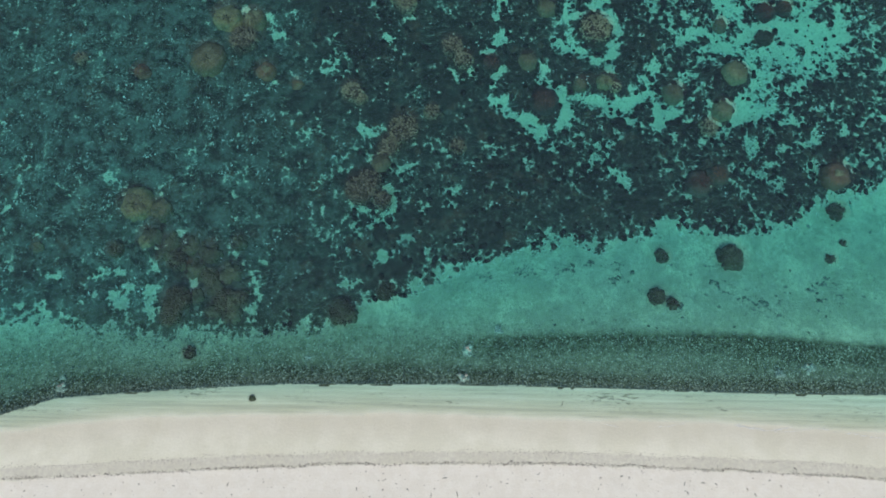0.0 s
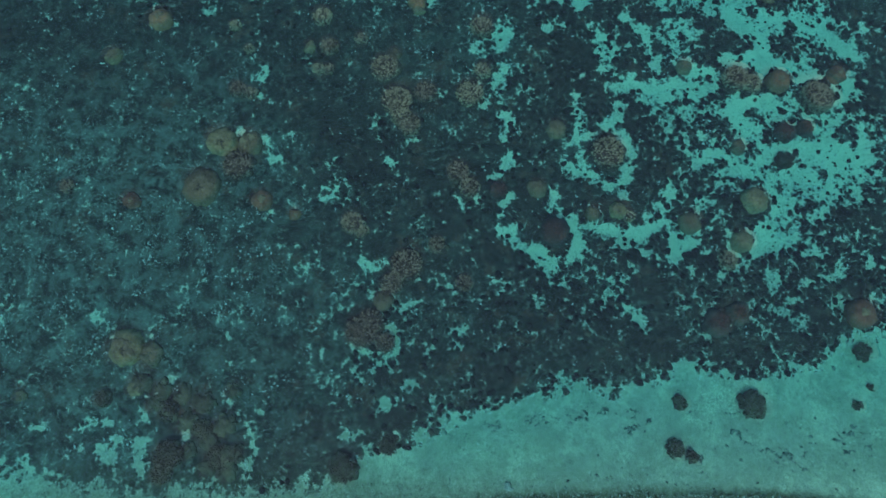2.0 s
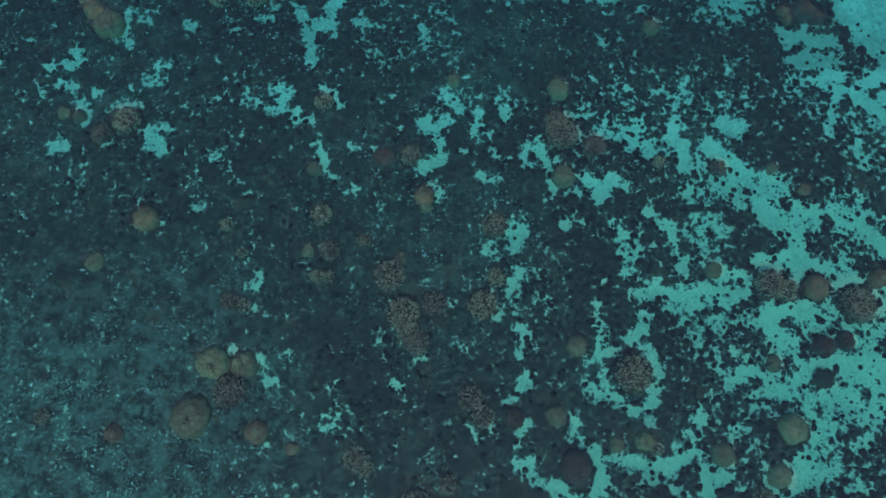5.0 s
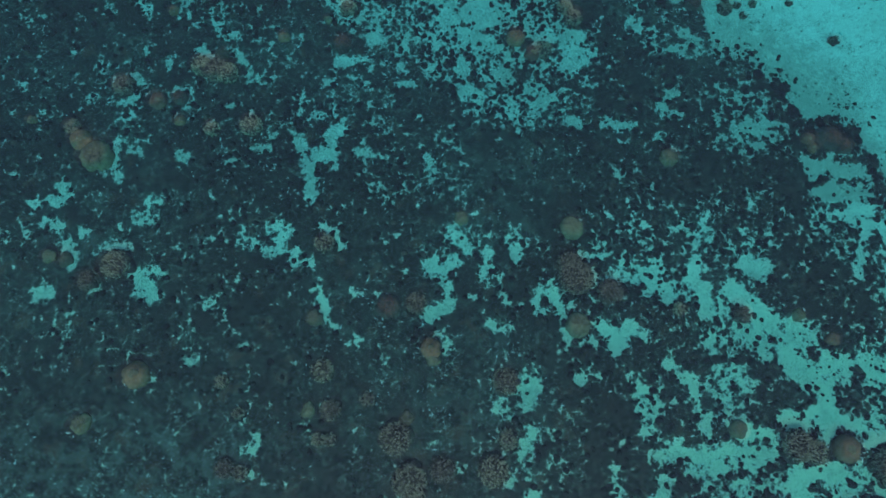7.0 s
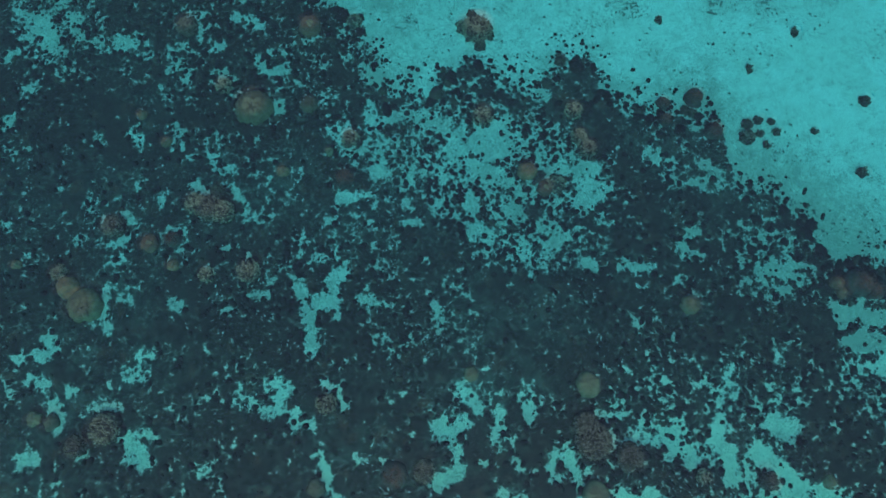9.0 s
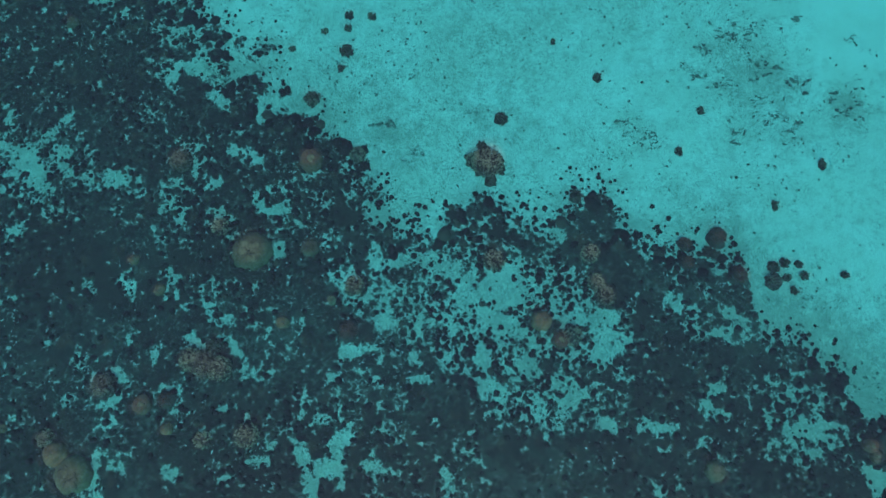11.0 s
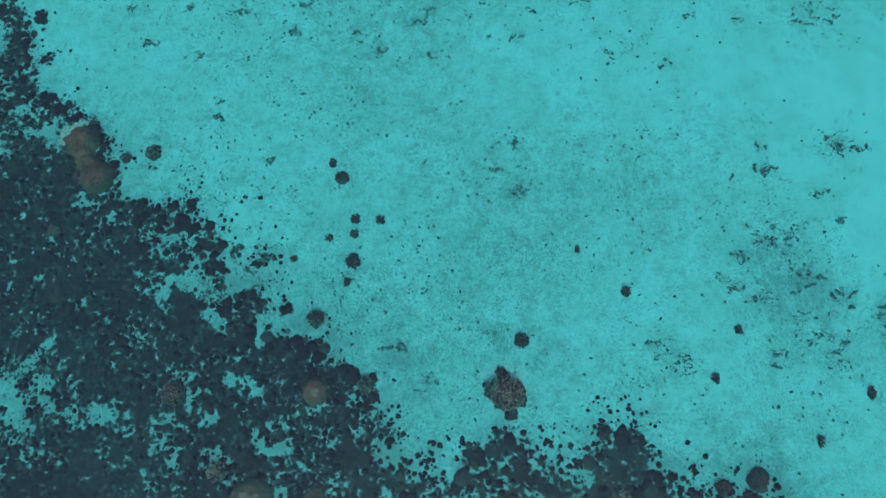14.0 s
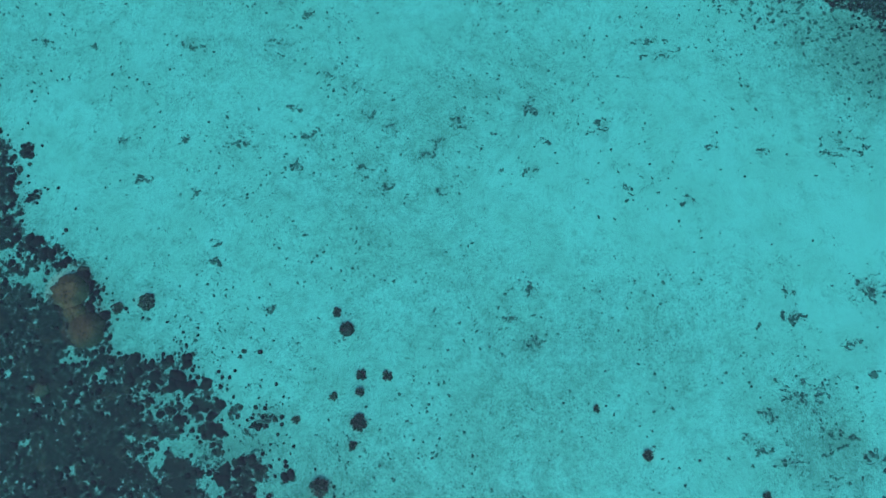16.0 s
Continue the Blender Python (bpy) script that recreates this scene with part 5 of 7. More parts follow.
BAND += (0.6 + 0.35 * np.clip((GX - 12) / 8, 0, 1)) * np.exp(-(((GY - along(BANDTOP, GX) + 0.35) / 0.55) ** 2)) * EAST
BAND = np.where(OFF < 0, -1.0, BAND)


def grit(x, y, r, k=0.6):
    global GRIT
    GRIT = GRIT + k * np.exp(-((GX - x) ** 2 + (GY - y) ** 2) / (r * r))


# depth of the bed below the calm sea
def profile(x, y):
    shore, step = along(WATERLINE, x), along(STEP, x)
    off = y - shore
    beach = np.where(off < 0, np.minimum(-off * 0.21, 1.1 + 0.02 * np.maximum(-off - 5, 0)), 0)
    beach = np.minimum(beach, 2.5)
    shelf = -np.clip(off, 0, 1.7) * 0.20 - 0.17 * np.clip((y - step) / 1.1, 0, 1)
    slope = -0.26 * np.clip((y - 26) / 22, 0, 1) - 0.98 * np.clip((y - step) / (7.0 + 3.0 * np.clip((x - 1) / 12, 0, 1)), 0, 1) ** 0.75
    deep = -0.03 * np.maximum(y - 110, 0)
    return np.maximum(beach + shelf + slope + deep, -14)


def sample(field, x, y):
    u, v = np.clip((x - X0) / CELL, 0, NX - 1.001), np.clip((y - Y0) / CELL, 0, NY - 1.001)
    i, j = u.astype(int), v.astype(int)
    a, b = u - i, v - j
    return (field[j, i] * (1 - a) + field[j, i + 1] * a) * (1 - b) + (field[j + 1, i] * (1 - a) + field[j + 1, i + 1] * a) * b


def spread(field, x, y, beyond):
    """The field on the plan, and past the plan's edges what lies beyond."""
    inside = np.minimum(np.minimum(x - X0, X0 + CELL * NX - x), np.minimum(y - Y0, Y0 + CELL * NY - y))
    w = np.clip((inside - 0.5) / 4.0, 0, 1)
    return w * sample(field, x, y) + (1 - w) * beyond


def wide_reef(x, y):
    """Reef and sand outside the plan, in broad patches that thin out far away."""
    far = np.clip((np.abs(x) - 30) / 30, 0, 1)
    bend = 9 * (layered(x, y, 17.0, 180) - 0.5) * far
    edge = np.maximum((along(LAGOON, x) + bend * 0.4 - y) * 0.85, (y - along(FAR, x) - bend) * 0.72)
    patch = -0.66 + 1.0 * (layered(x, y, 5.0, 185) - 0.5) * np.clip(1 - (np.abs(x) - 40) / 40, 0.15, 1)
    return np.clip(np.maximum(edge, patch), -1.6, 3.0)


def bed(x, y):
    x, y = np.asarray(x, float), np.asarray(y, float)
    under = np.clip((y - along(WATERLINE, x)) / 6, 0, 1)
    return profile(x, y) + sample(RISE, x, y) + 0.22 * (layered(x, y, 5.0, 80) - 0.5) * under + 0.03 * (lattice(x, y, 0.9, 90) - 0.5)


def lines(lo, hi, step, far):
    mid = list(np.arange(lo, hi + step / 2, step))
    grow, d = [], step
    while not grow or grow[-1] < far:
        d *= 1.15
        grow.append((grow[-1] if grow else 0) + d)
    return np.array([lo - g for g in reversed(grow)] + mid + [hi + g for g in grow])


def sheet(name, xs, ys, height, material):
    x, y = np.meshgrid(xs, ys)
    co = np.stack([x, y, height(x, y)], -1).reshape(-1, 3)
    nx, ny = len(xs), len(ys)
    a = (np.arange(ny - 1)[:, None] * nx + np.arange(nx - 1)).ravel()
    faces = np.stack([a, a + 1, a + nx + 1, a + nx], 1)
    me = mesh_of(name, co, faces, material, True)
    return new(name, me), x.ravel(), y.ravel()


def mesh_of(name, co, faces, material, smooth=False):
    me = bpy.data.meshes.new(name)
    n, k = faces.shape
    me.vertices.add(len(co))
    me.vertices.foreach_set("co", np.ascontiguousarray(co, dtype=np.float32).ravel())
    me.loops.add(n * k)
    me.loops.foreach_set("vertex_index", np.ascontiguousarray(faces, dtype=np.int32).ravel())
    me.polygons.add(n)
    me.polygons.foreach_set("loop_start", np.arange(n, dtype=np.int32) * k)
    me.polygons.foreach_set("use_smooth", np.full(n, smooth))
    me.update(calc_edges=True)
    me.materials.append(material)
    return me


def give(me, name, values):
    a = me.attributes.new(name, "FLOAT", "POINT")
    a.data.foreach_set("value", np.ascontiguousarray(values, dtype=np.float32))


# ---- tufts and corals are placed first as plans, so that the water knows its depth over them ----
RAISED = []          # x, y, radius, rise of what stands high in the water


def merged(name, template, faces, at, size, tall, turn, tone, material, label, category, wobble=0.25, seed=1):
    """Many small pieces in one mesh: the template set down at each place."""
    r = np.random.RandomState(seed)
    n, k = len(at), len(template)
    c, s = np.cos(turn)[:, None], np.sin(turn)[:, None]
    jig = 1 + wobble * (r.rand(n, k) - 0.5) * 2
    tx, ty, tz = template[:, 0] * jig, template[:, 1] * jig, template[:, 2] * (1 + wobble * (r.rand(n, k) - 0.5))
    sx, sy = size[:, :1], size[:, 1:2]
    x, y = tx * sx * c - ty * sy * s, tx * sx * s + ty * sy * c
    co = np.stack([x + at[:, :1], y + at[:, 1:2], tz * tall[:, None] + at[:, 2:3]], -1).reshape(-1, 3)
    f = (faces[None] + (np.arange(n) * k)[:, None, None]).reshape(-1, faces.shape[1])
    me = mesh_of(name, co, f, material, True)
    give(me, "tone", np.repeat(tone, k))
    return tagged(new(name, me), label, category, kind="stuff")


def dome_piece(sides):
    a = np.arange(sides) * 2 * np.pi / sides
    ring = np.stack([np.cos(a), np.sin(a), np.full(sides, -0.25)], 1)
    mid = np.stack([0.8 * np.cos(a + 0.3), 0.8 * np.sin(a + 0.3), np.full(sides, 0.6)], 1)
    co = np.vstack([ring, mid, [[0, 0, 1.0]]])
    i, j = np.arange(sides), (np.arange(sides) + 1) % sides
    f = np.vstack([np.stack([i, j, j + sides], 1), np.stack([i, j + sides, i + sides], 1), np.stack([i + sides, j + sides, np.full(sides, 2 * sides)], 1)])
    return co, f


# ---- the ground and the sea ----
ROWS = lines(-8.6, 95.4, 0.1, 2500)
GROUND_ROWS = np.concatenate([ROWS[(ROWS < 79)], np.arange(79.1, 95, 0.22), ROWS[ROWS > 95]])


def build_ground():
    ob, x, y = sheet("ground", lines(-33.6, 30.4, 0.1, 2500), GROUND_ROWS, bed, GROUND)
    give(ob.data, "bare", spread(BARE, x, y, wide_reef(x, y)) + 0.03 + 0.05 * np.clip((y - 42) / 8, 0, 1))
    give(ob.data, "fleck", spread(FLECK, x, y, 0.25))
    give(ob.data, "grit", spread(GRIT, x, y, 0.45))
    give(ob.data, "band", np.where(y < 10, sample(BAND, x, y), -1))
    give(ob.data, "upshore", np.clip(along(WRACK, x) - y, -9, 9))
    tagged(ob, "white coral sand beach and sea bed with dark reef turf", "sea bed", kind="structure")


def build_water():
    def calm(x, y):
        return np.zeros_like(x)

    def low(x, y):
        """Just above the bed and whatever stands on it."""
        z, over = bed(x, y), np.zeros_like(x)
        for cx, cy, r, rise in RAISED:
            near = (np.abs(x - cx) < 2.4 * r) & (np.abs(y - cy) < 2.4 * r)
            d = ((x[near] - cx) ** 2 + (y[near] - cy) ** 2) / (1.5 * r * r)
            over[near] = np.maximum(over[near], (0.58 * r + 0.24) * np.exp(-d ** 3))
        return np.where(z < 0, z + np.minimum(0.17 + over, -0.6 * z), z - 0.05)
    ob, x, y = sheet("water", lines(-36, 34, 0.6, 2500), lines(-5.2, 101, 0.6, 2500)[lines(-5.2, 101, 0.6, 2500) > -5.3], calm, WATER)
    give(ob.data, "depth", np.maximum(-profile(x, y) - sample(RISE, x, y), 0.02))
    tagged(ob, "clear turquoise shallow sea with faint ripples", "sea", kind="structure")
    body, x, y = sheet("water_body", lines(-36, 34, 0.22, 2500), lines(-5.2, 80, 0.22, 2500)[lines(-5.2, 80, 0.22, 2500) > -5.3], low, WATER_BODY)
    depth, higher = np.maximum(-profile(x, y) - sample(RISE, x, y), 0.0), np.zeros_like(x)
    for cx, cy, r, rise in RAISED:
        higher = np.maximum(higher, rise * np.exp(-(((x - cx) ** 2 + (y - cy) ** 2) / (0.85 * r * r)) ** 4))
    give(body.data, "depth", np.maximum(depth - np.minimum(higher, 0.66 * depth * np.minimum(depth / 1.55, 1)), 0.02))
    body.parent = ob


# ---- corals ----
SEED = [100]


def next_seed():
    SEED[0] += 1
    return SEED[0]


def lumpy_dome(r, tall, seed, rings=9, sides=28, lump=0.14, size=0.55, uneven=0.18, flat=0.0):
    """A dome of coral with lobes, an uneven outline and a foot that goes into the bed."""
    g = np.random.RandomState(seed)
    co, k = [], 0
    shift = Vector((g.rand() * 90, g.rand() * 90, g.rand() * 90))
    bm = bmesh.new()
    loops = []
    for n in range(rings + 1):
        u = n / rings
        ang = u * math.pi * 0.5
        row = []
        for s in range(sides):
            a = 2 * math.pi * s / sides
            d = Vector((math.cos(a), math.sin(a), 0))
            out = 1 + uneven * noise.noise(d * 1.1 + shift) * 1.4 + uneven * 0.9 * noise.noise(d * 3.3 + shift) + uneven * 0.6 * noise.noise(d * 7.0 + shift)
            c, h = math.cos(ang), math.sin(ang) ** (0.8 + flat)
            p = Vector((d.x * c * r * out, d.y * c * r * out, h * tall))
            bump = noise.noise(p / (size * 1.0) + shift) + 0.5 * noise.noise(p / (size * 0.45) + shift)
            p += Vector((d.x * c, d.y * c, h + 0.2)) * bump * lump
            if n == 0:
                p.z = -0.3
            row.append(p)
        if n == rings:
            top = bm.verts.new(sum(row, Vector()) / sides)
        else:
            loops.append([bm.verts.new(p) for p in row])
    for low, up in zip(loops, loops[1:]):
        for s in range(sides):
            bm.faces.new((low[s], low[(s + 1) % sides], up[(s + 1) % sides], up[s]))
    for s in range(sides):
        bm.faces.new((loops[-1][s], loops[-1][(s + 1) % sides], top))
    return bm


def part(name, bm, material, parent=None, label=""):
    me = bpy.data.meshes.new(name)
    bm.to_mesh(me)
    bm.free()
    me.polygons.foreach_set("use_smooth", np.full(len(me.polygons), True))
    me.materials.append(material)
    ob = new(name, me)
    ob.parent = parent
    if label:
        ob["label"] = label
    if name == "branches":
        ob["kind"] = "stuff"
    return ob


def stand(name, x, y, label, category, group="", sink=0.02):
    ob = new(name)
    ob.location = (x, y, float(bed(x, y)) - sink)
    return tagged(ob, label, category, group)


def finger_bed(r, tall, seed, count, lo, hi):
    """Stubby coral branches standing over a mound of that radius and height."""
    g = np.random.RandomState(seed)
    bm = bmesh.new()
    for n in range(count):
        d, a = r * math.sqrt(g.rand()) * 0.95, g.rand() * 2 * math.pi
        x, y = d * math.cos(a), d * math.sin(a)
        z = tall * math.sqrt(max(0.0, 1 - (d / r) ** 2)) * 0.9
        w, h, sides = g.uniform(lo, hi), g.uniform(0.08, 0.19), 5
        lean = Vector((x, y, 0)) / r * 0.10
        low, mid = [], []
        for s in range(sides):
            b = 2 * math.pi * s / sides + n
            low.append(bm.verts.new((x + 0.9 * w * math.cos(b), y + 0.9 * w * math.sin(b), z - 0.12)))
            mid.append(bm.verts.new((x + lean.x + w * g.uniform(0.7, 1.1) * math.cos(b), y + lean.y + w * g.uniform(0.7, 1.1) * math.sin(b), z + h * 0.7)))
        tip = bm.verts.new((x + lean.x, y + lean.y, z + h))
        for s in range(sides):
            q = (s + 1) % sides
            bm.faces.new((low[s], low[q], mid[q], mid[s]))
            bm.faces.new((mid[s], mid[q], tip))
    return bm


HEADS = "coral heads on the reef"
BOMMIES = "dark bommies on the sand"


def cleft_mesh(long, wide, seed):
    """A crooked tapering strip, thick in the middle, that runs out along x."""
    g = np.random.RandomState(seed)
    bm = bmesh.new()
    rows, side = [], 0.0
    for n in range(7):
        u = n / 6
        side += g.uniform(-0.09, 0.09) * long
        w = wide * (1 - u) ** 0.6 * g.uniform(0.7, 1.3) + 0.003
        rows.append([bm.verts.new((u * long, side + k * w, 0.05 * (1 - abs(k)) - 0.06 * u - 0.03)) for k in (-1, 0, 1)])
    for p, q in zip(rows, rows[1:]):
        for k in (0, 1):
            bm.faces.new((p[k], p[k + 1], q[k + 1], q[k]))
    return bm


def massive_coral(x, y, r, skin=None):
    seed = next_seed()
    ob = stand("massive_coral", x, y, "large orange-brown boulder coral at the edge of the reef" if skin else "large tan boulder coral, its lobed dome split by dark clefts", "coral", HEADS)
    part("dome", lumpy_dome(r, r * 0.5, seed, 12, 44, 0.08, 0.35, 0.10, 0.1), skin or MASSIVE, ob)
    g = np.random.RandomState(seed + 5)
    crown = part("dead_top", lumpy_dome(r * 0.55, r * 0.06, seed + 7, 5, 30, 0.02, 0.3, 0.55), skin or DEAD, ob, "paler silted crown")
    crown.location = (0.1 * r * g.uniform(-1, 1), 0.1 * r * g.uniform(-1, 1), r * 0.455)
    # dark strips laid on the crown stand in for cracks not cut into the dome
    start = g.rand() * 6.3
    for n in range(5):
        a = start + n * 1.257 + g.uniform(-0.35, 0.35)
        cleft = part("cleft", cleft_mesh(r * g.uniform(0.22, 0.5), 0.035 * r, seed + n), CLEFT, ob, "dark strip along a coral cleft")
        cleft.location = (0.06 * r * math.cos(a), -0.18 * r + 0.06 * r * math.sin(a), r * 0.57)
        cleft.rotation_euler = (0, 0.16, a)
    RAISED.append((x, y, r, 1.15))


def lobes(ob, r, tall, seed, material, count):
    """Rounded side lobes that make a coral's outline uneven."""
    g = np.random.RandomState(seed + 3)
    start = g.rand() * 6.3
    for n in range(count):
        a, w = start + 6.283 * n / count + g.uniform(-0.4, 0.4), r * g.uniform(0.26, 0.42)
        d = r * g.uniform(0.66, 0.95)
        lobe = part("lobe", lumpy_dome(w, tall * g.uniform(0.45, 0.8), seed + 11 * n, 5, 16, 0.06, 0.3, 0.2), material, ob)
        lobe.location = (d * math.cos(a), d * math.sin(a), 0)


def branching_coral(x, y, r):
    seed = next_seed()
    big = r > 0.75
    ob = stand("branching_coral", x, y, "broad thicket of grey-brown branching coral on a dark mound" if big else "small clump of grey-brown branching coral in dark turf", "coral", HEADS)
    silted = y < 7
    part("mound", lumpy_dome(r * 0.85, r * 0.42, seed, 7, 30, 0.12, 0.4, 0.3), OLIVE if silted else MOUND, ob)
    lobes(ob, r * 0.9, r * 0.4, seed, OLIVE if silted else MOUND, 6 if big else 4)
    part("branches", finger_bed(r * 0.9, r * 0.42, seed, int(260 * r * r) + 36, 0.026, 0.066), DULL if silted else KNOBS, ob, "pale-tipped stubby coral branches")
    RAISED.append((x, y, r, 1.15))


def dark_bommie(x, y, r):
    seed = next_seed()
    rock = OLIVE if y < 12 else DARK
    ob = stand("coral_bommie", x, y, "round dark algae-covered coral bommie on pale sand" if r > 0.35 else "small dark coral lump on pale sand", "coral", BOMMIES)
    part("mound", lumpy_dome(r * 0.8, r * 0.5, seed, 7, 26, 0.08, 0.3, 0.32), rock, ob)
    lobes(ob, r * 0.8, r * 0.4, seed, rock, 6)
    part("branches", finger_bed(r * 0.8, r * 0.5, seed, int(200 * r * r) + 10, 0.025, 0.06), KNOBS if r > 0.5 and y > 40 else DULL, ob, "short brown coral branches")
    RAISED.append((x, y, r, 0.35))


def red_bommie(x, y, r):
    seed = next_seed()
    ob = stand("coral_bommie", x, y, "round red-brown coral bommie with a dark foot", "coral", BOMMIES)
    part("mound", lumpy_dome(r * 0.95, r * 0.55, seed, 7, 26, 0.08, 0.35, 0.18), DARK, ob)
    lobes(ob, r * 0.85, r * 0.4, seed, DARK, 4)
    part("branches", finger_bed(r * 0.75, r * 0.52, seed, int(300 * r * r) + 16, 0.02, 0.05), RED, ob, "red-brown coral branches")
    RAISED.append((x, y, r * 0.85, 0.9))


def brown_coral(x, y, r):
    seed = next_seed()
    ob = stand("dome_coral", x, y, "smooth brown dome coral with a silted pale top", "coral", HEADS)
    part("dome", lumpy_dome(r, r * 0.6, seed, 9, 32, 0.07, 0.35, 0.08), BROWN, ob)
    cap = part("dead_top", lumpy_dome(r * 0.32, r * 0.13, seed + 7, 5, 18, 0.06, 0.3, 0.3), DEAD, ob, "pale silted dead coral top")
    cap.location = (0.08 * r, 0.05 * r, r * 0.53)
    RAISED.append((x, y, r, 1.3))


def pale_coral(x, y, r):
    seed = next_seed()
    ob = part("dome_coral", lumpy_dome(r, r * 0.5, seed, 8, 34, 0.08, 0.3, 0.09), PALE)
    ob.location = (x, y, float(bed(x, y)))
    tagged(ob, "rounded pale green coral head dusted with silt", "coral", HEADS)
    RAISED.append((x, y, r, 0.95))


def silted_coral(x, y, r):
    """A low silted lump with side lobes, half overgrown."""
    seed = next_seed()
    ob = stand("silted_coral", x, y, "low olive coral lump under silt near the shore", "coral", "silted coral lumps near the shore")
    part("lump", lumpy_dome(r * 0.8, r * 0.35, seed, 6, 24, 0.10, 0.3, 0.4), OLIVE, ob)
    lobes(ob, r * 0.85, r * 0.3, seed, OLIVE, 5)
    RAISED.append((x, y, r, 0.6))


silted_coral(-16.7, 8.4, 0.75); silted_coral(-17.1, 6.9, 0.7); silted_coral(-15.9, 6.6, 0.6); silted_coral(-14.6, 6.4, 0.65); silted_coral(-13.5, 6.0, 0.7); silted_coral(-14.3, 5.0, 0.7)
silted_coral(-12.2, 4.8, 0.7); silted_coral(-13.0, 3.9, 0.6); silted_coral(-14.0, 3.5, 0.5); silted_coral(-11.9, 2.5, 0.6); silted_coral(-16.2, 5.9, 0.5); silted_coral(-12.0, 6.6, 0.5)
silted_coral(-12.9, 2.6, 0.5)
massive_coral(-14.96, 18.33, 1.11); massive_coral(-14.06, 21.23, 0.95); massive_coral(-12.35, 21.18, 0.77); massive_coral(9.78, 17.36, 0.54)
massive_coral(-18.18, 8.86, 1.02); massive_coral(-21.42, 26.84, 0.57); massive_coral(-14.25, 54.74, 1.16); massive_coral(-22.93, 42.36, 1.00)
massive_coral(-25.86, 75.02, 1.07, WARM); massive_coral(-24.69, 72.77, 1.02, WARM); massive_coral(-25.45, 73.80, 0.62, WARM)
branching_coral(-12.90, 19.72, 0.98); branching_coral(-22.94, 18.24, 0.43); branching_coral(-2.75, 22.49, 0.74); branching_coral(0.23, 19.52, 0.72)
branching_coral(0.96, 18.54, 0.65); branching_coral(10.37, 16.99, 0.36); branching_coral(9.27, 20.91, 1.09); branching_coral(16.01, 14.45, 0.60)
branching_coral(-5.90, 16.26, 0.71); branching_coral(-5.34, 15.78, 0.42); branching_coral(-2.63, 13.88, 0.98); branching_coral(-3.46, 12.75, 0.69)
branching_coral(-5.05, 10.01, 0.99); branching_coral(-3.73, 9.40, 0.58); branching_coral(-4.57, 10.56, 0.75); branching_coral(-0.92, 15.04, 0.53)
branching_coral(0.69, 12.84, 0.52); branching_coral(-15.10, 3.25, 0.85); branching_coral(-15.35, 2.30, 0.60); branching_coral(-12.30, 3.20, 0.75)
branching_coral(-15.40, 5.50, 0.60); branching_coral(-13.40, 4.60, 0.55); branching_coral(-11.50, 3.40, 0.45); branching_coral(-20.71, 35.58, 0.92); branching_coral(-22.18, 34.72, 0.63)
branching_coral(-8.80, 37.01, 0.61); branching_coral(-8.49, 29.77, 0.68); branching_coral(-7.93, 27.66, 0.61); branching_coral(-5.94, 28.28, 0.41)
branching_coral(-3.37, 33.58, 0.63); branching_coral(-4.35, 26.23, 0.94); branching_coral(-1.83, 24.67, 0.73); branching_coral(-3.56, 24.05, 1.02)
branching_coral(-3.27, 23.06, 0.66); branching_coral(1.67, 29.28, 0.79); branching_coral(0.92, 24.61, 0.90); branching_coral(1.72, 26.21, 0.57)
branching_coral(-13.37, 24.64, 0.53); branching_coral(-12.53, 24.42, 0.40); branching_coral(5.82, 35.15, 1.10); branching_coral(5.45, 36.05, 0.72)
branching_coral(7.75, 34.35, 0.80); branching_coral(17.51, 26.03, 0.94); branching_coral(18.47, 25.70, 0.67); branching_coral(22.53, 24.91, 1.17)
branching_coral(15.29, 33.12, 0.53); branching_coral(-18.93, 60.27, 0.72); branching_coral(-0.33, 60.28, 1.06); branching_coral(5.60, 54.68, 0.60)
branching_coral(6.36, 52.20, 0.63); branching_coral(-0.02, 54.25, 0.70); branching_coral(5.88, 53.00, 0.52); branching_coral(-16.37, 48.19, 0.88)
branching_coral(-17.23, 48.47, 0.67); branching_coral(-15.51, 47.96, 0.74); branching_coral(-21.91, 47.04, 0.73); branching_coral(-13.72, 44.40, 0.72)
branching_coral(-8.16, 52.68, 0.59); branching_coral(-16.23, 56.17, 0.53); branching_coral(-19.09, 6.09, 0.47); branching_coral(-14.03, 29.11, 0.38)
branching_coral(-8.55, 26.16, 0.37); branching_coral(-7.88, 26.13, 0.34); branching_coral(-12.96, 27.47, 0.31); branching_coral(-24.65, 44.23, 0.50)
branching_coral(-16.13, 44.17, 0.50); branching_coral(11.66, 33.37, 0.38)
brown_coral(-19.03, 17.42, 0.54); brown_coral(-11.31, 17.58, 0.64); brown_coral(23.31, 11.49, 0.86); brown_coral(-18.80, 29.44, 0.78); brown_coral(-2.52, 31.08, 0.62)
brown_coral(20.16, 25.89, 0.74); brown_coral(23.92, 26.46, 0.61); brown_coral(-11.08, 60.36, 0.73); brown_coral(-24.04, 43.40, 0.65)
brown_coral(-27.27, 44.69, 0.30); brown_coral(-19.44, 52.38, 0.34); brown_coral(2.66, 50.72, 0.62); brown_coral(3.70, 49.65, 0.50); brown_coral(20.49, 44.01, 0.43)
brown_coral(20.74, 43.42, 0.33); brown_coral(-18.17, 44.70, 0.36); brown_coral(-30.54, 71.47, 0.42); brown_coral(-9.32, 16.74, 0.37)
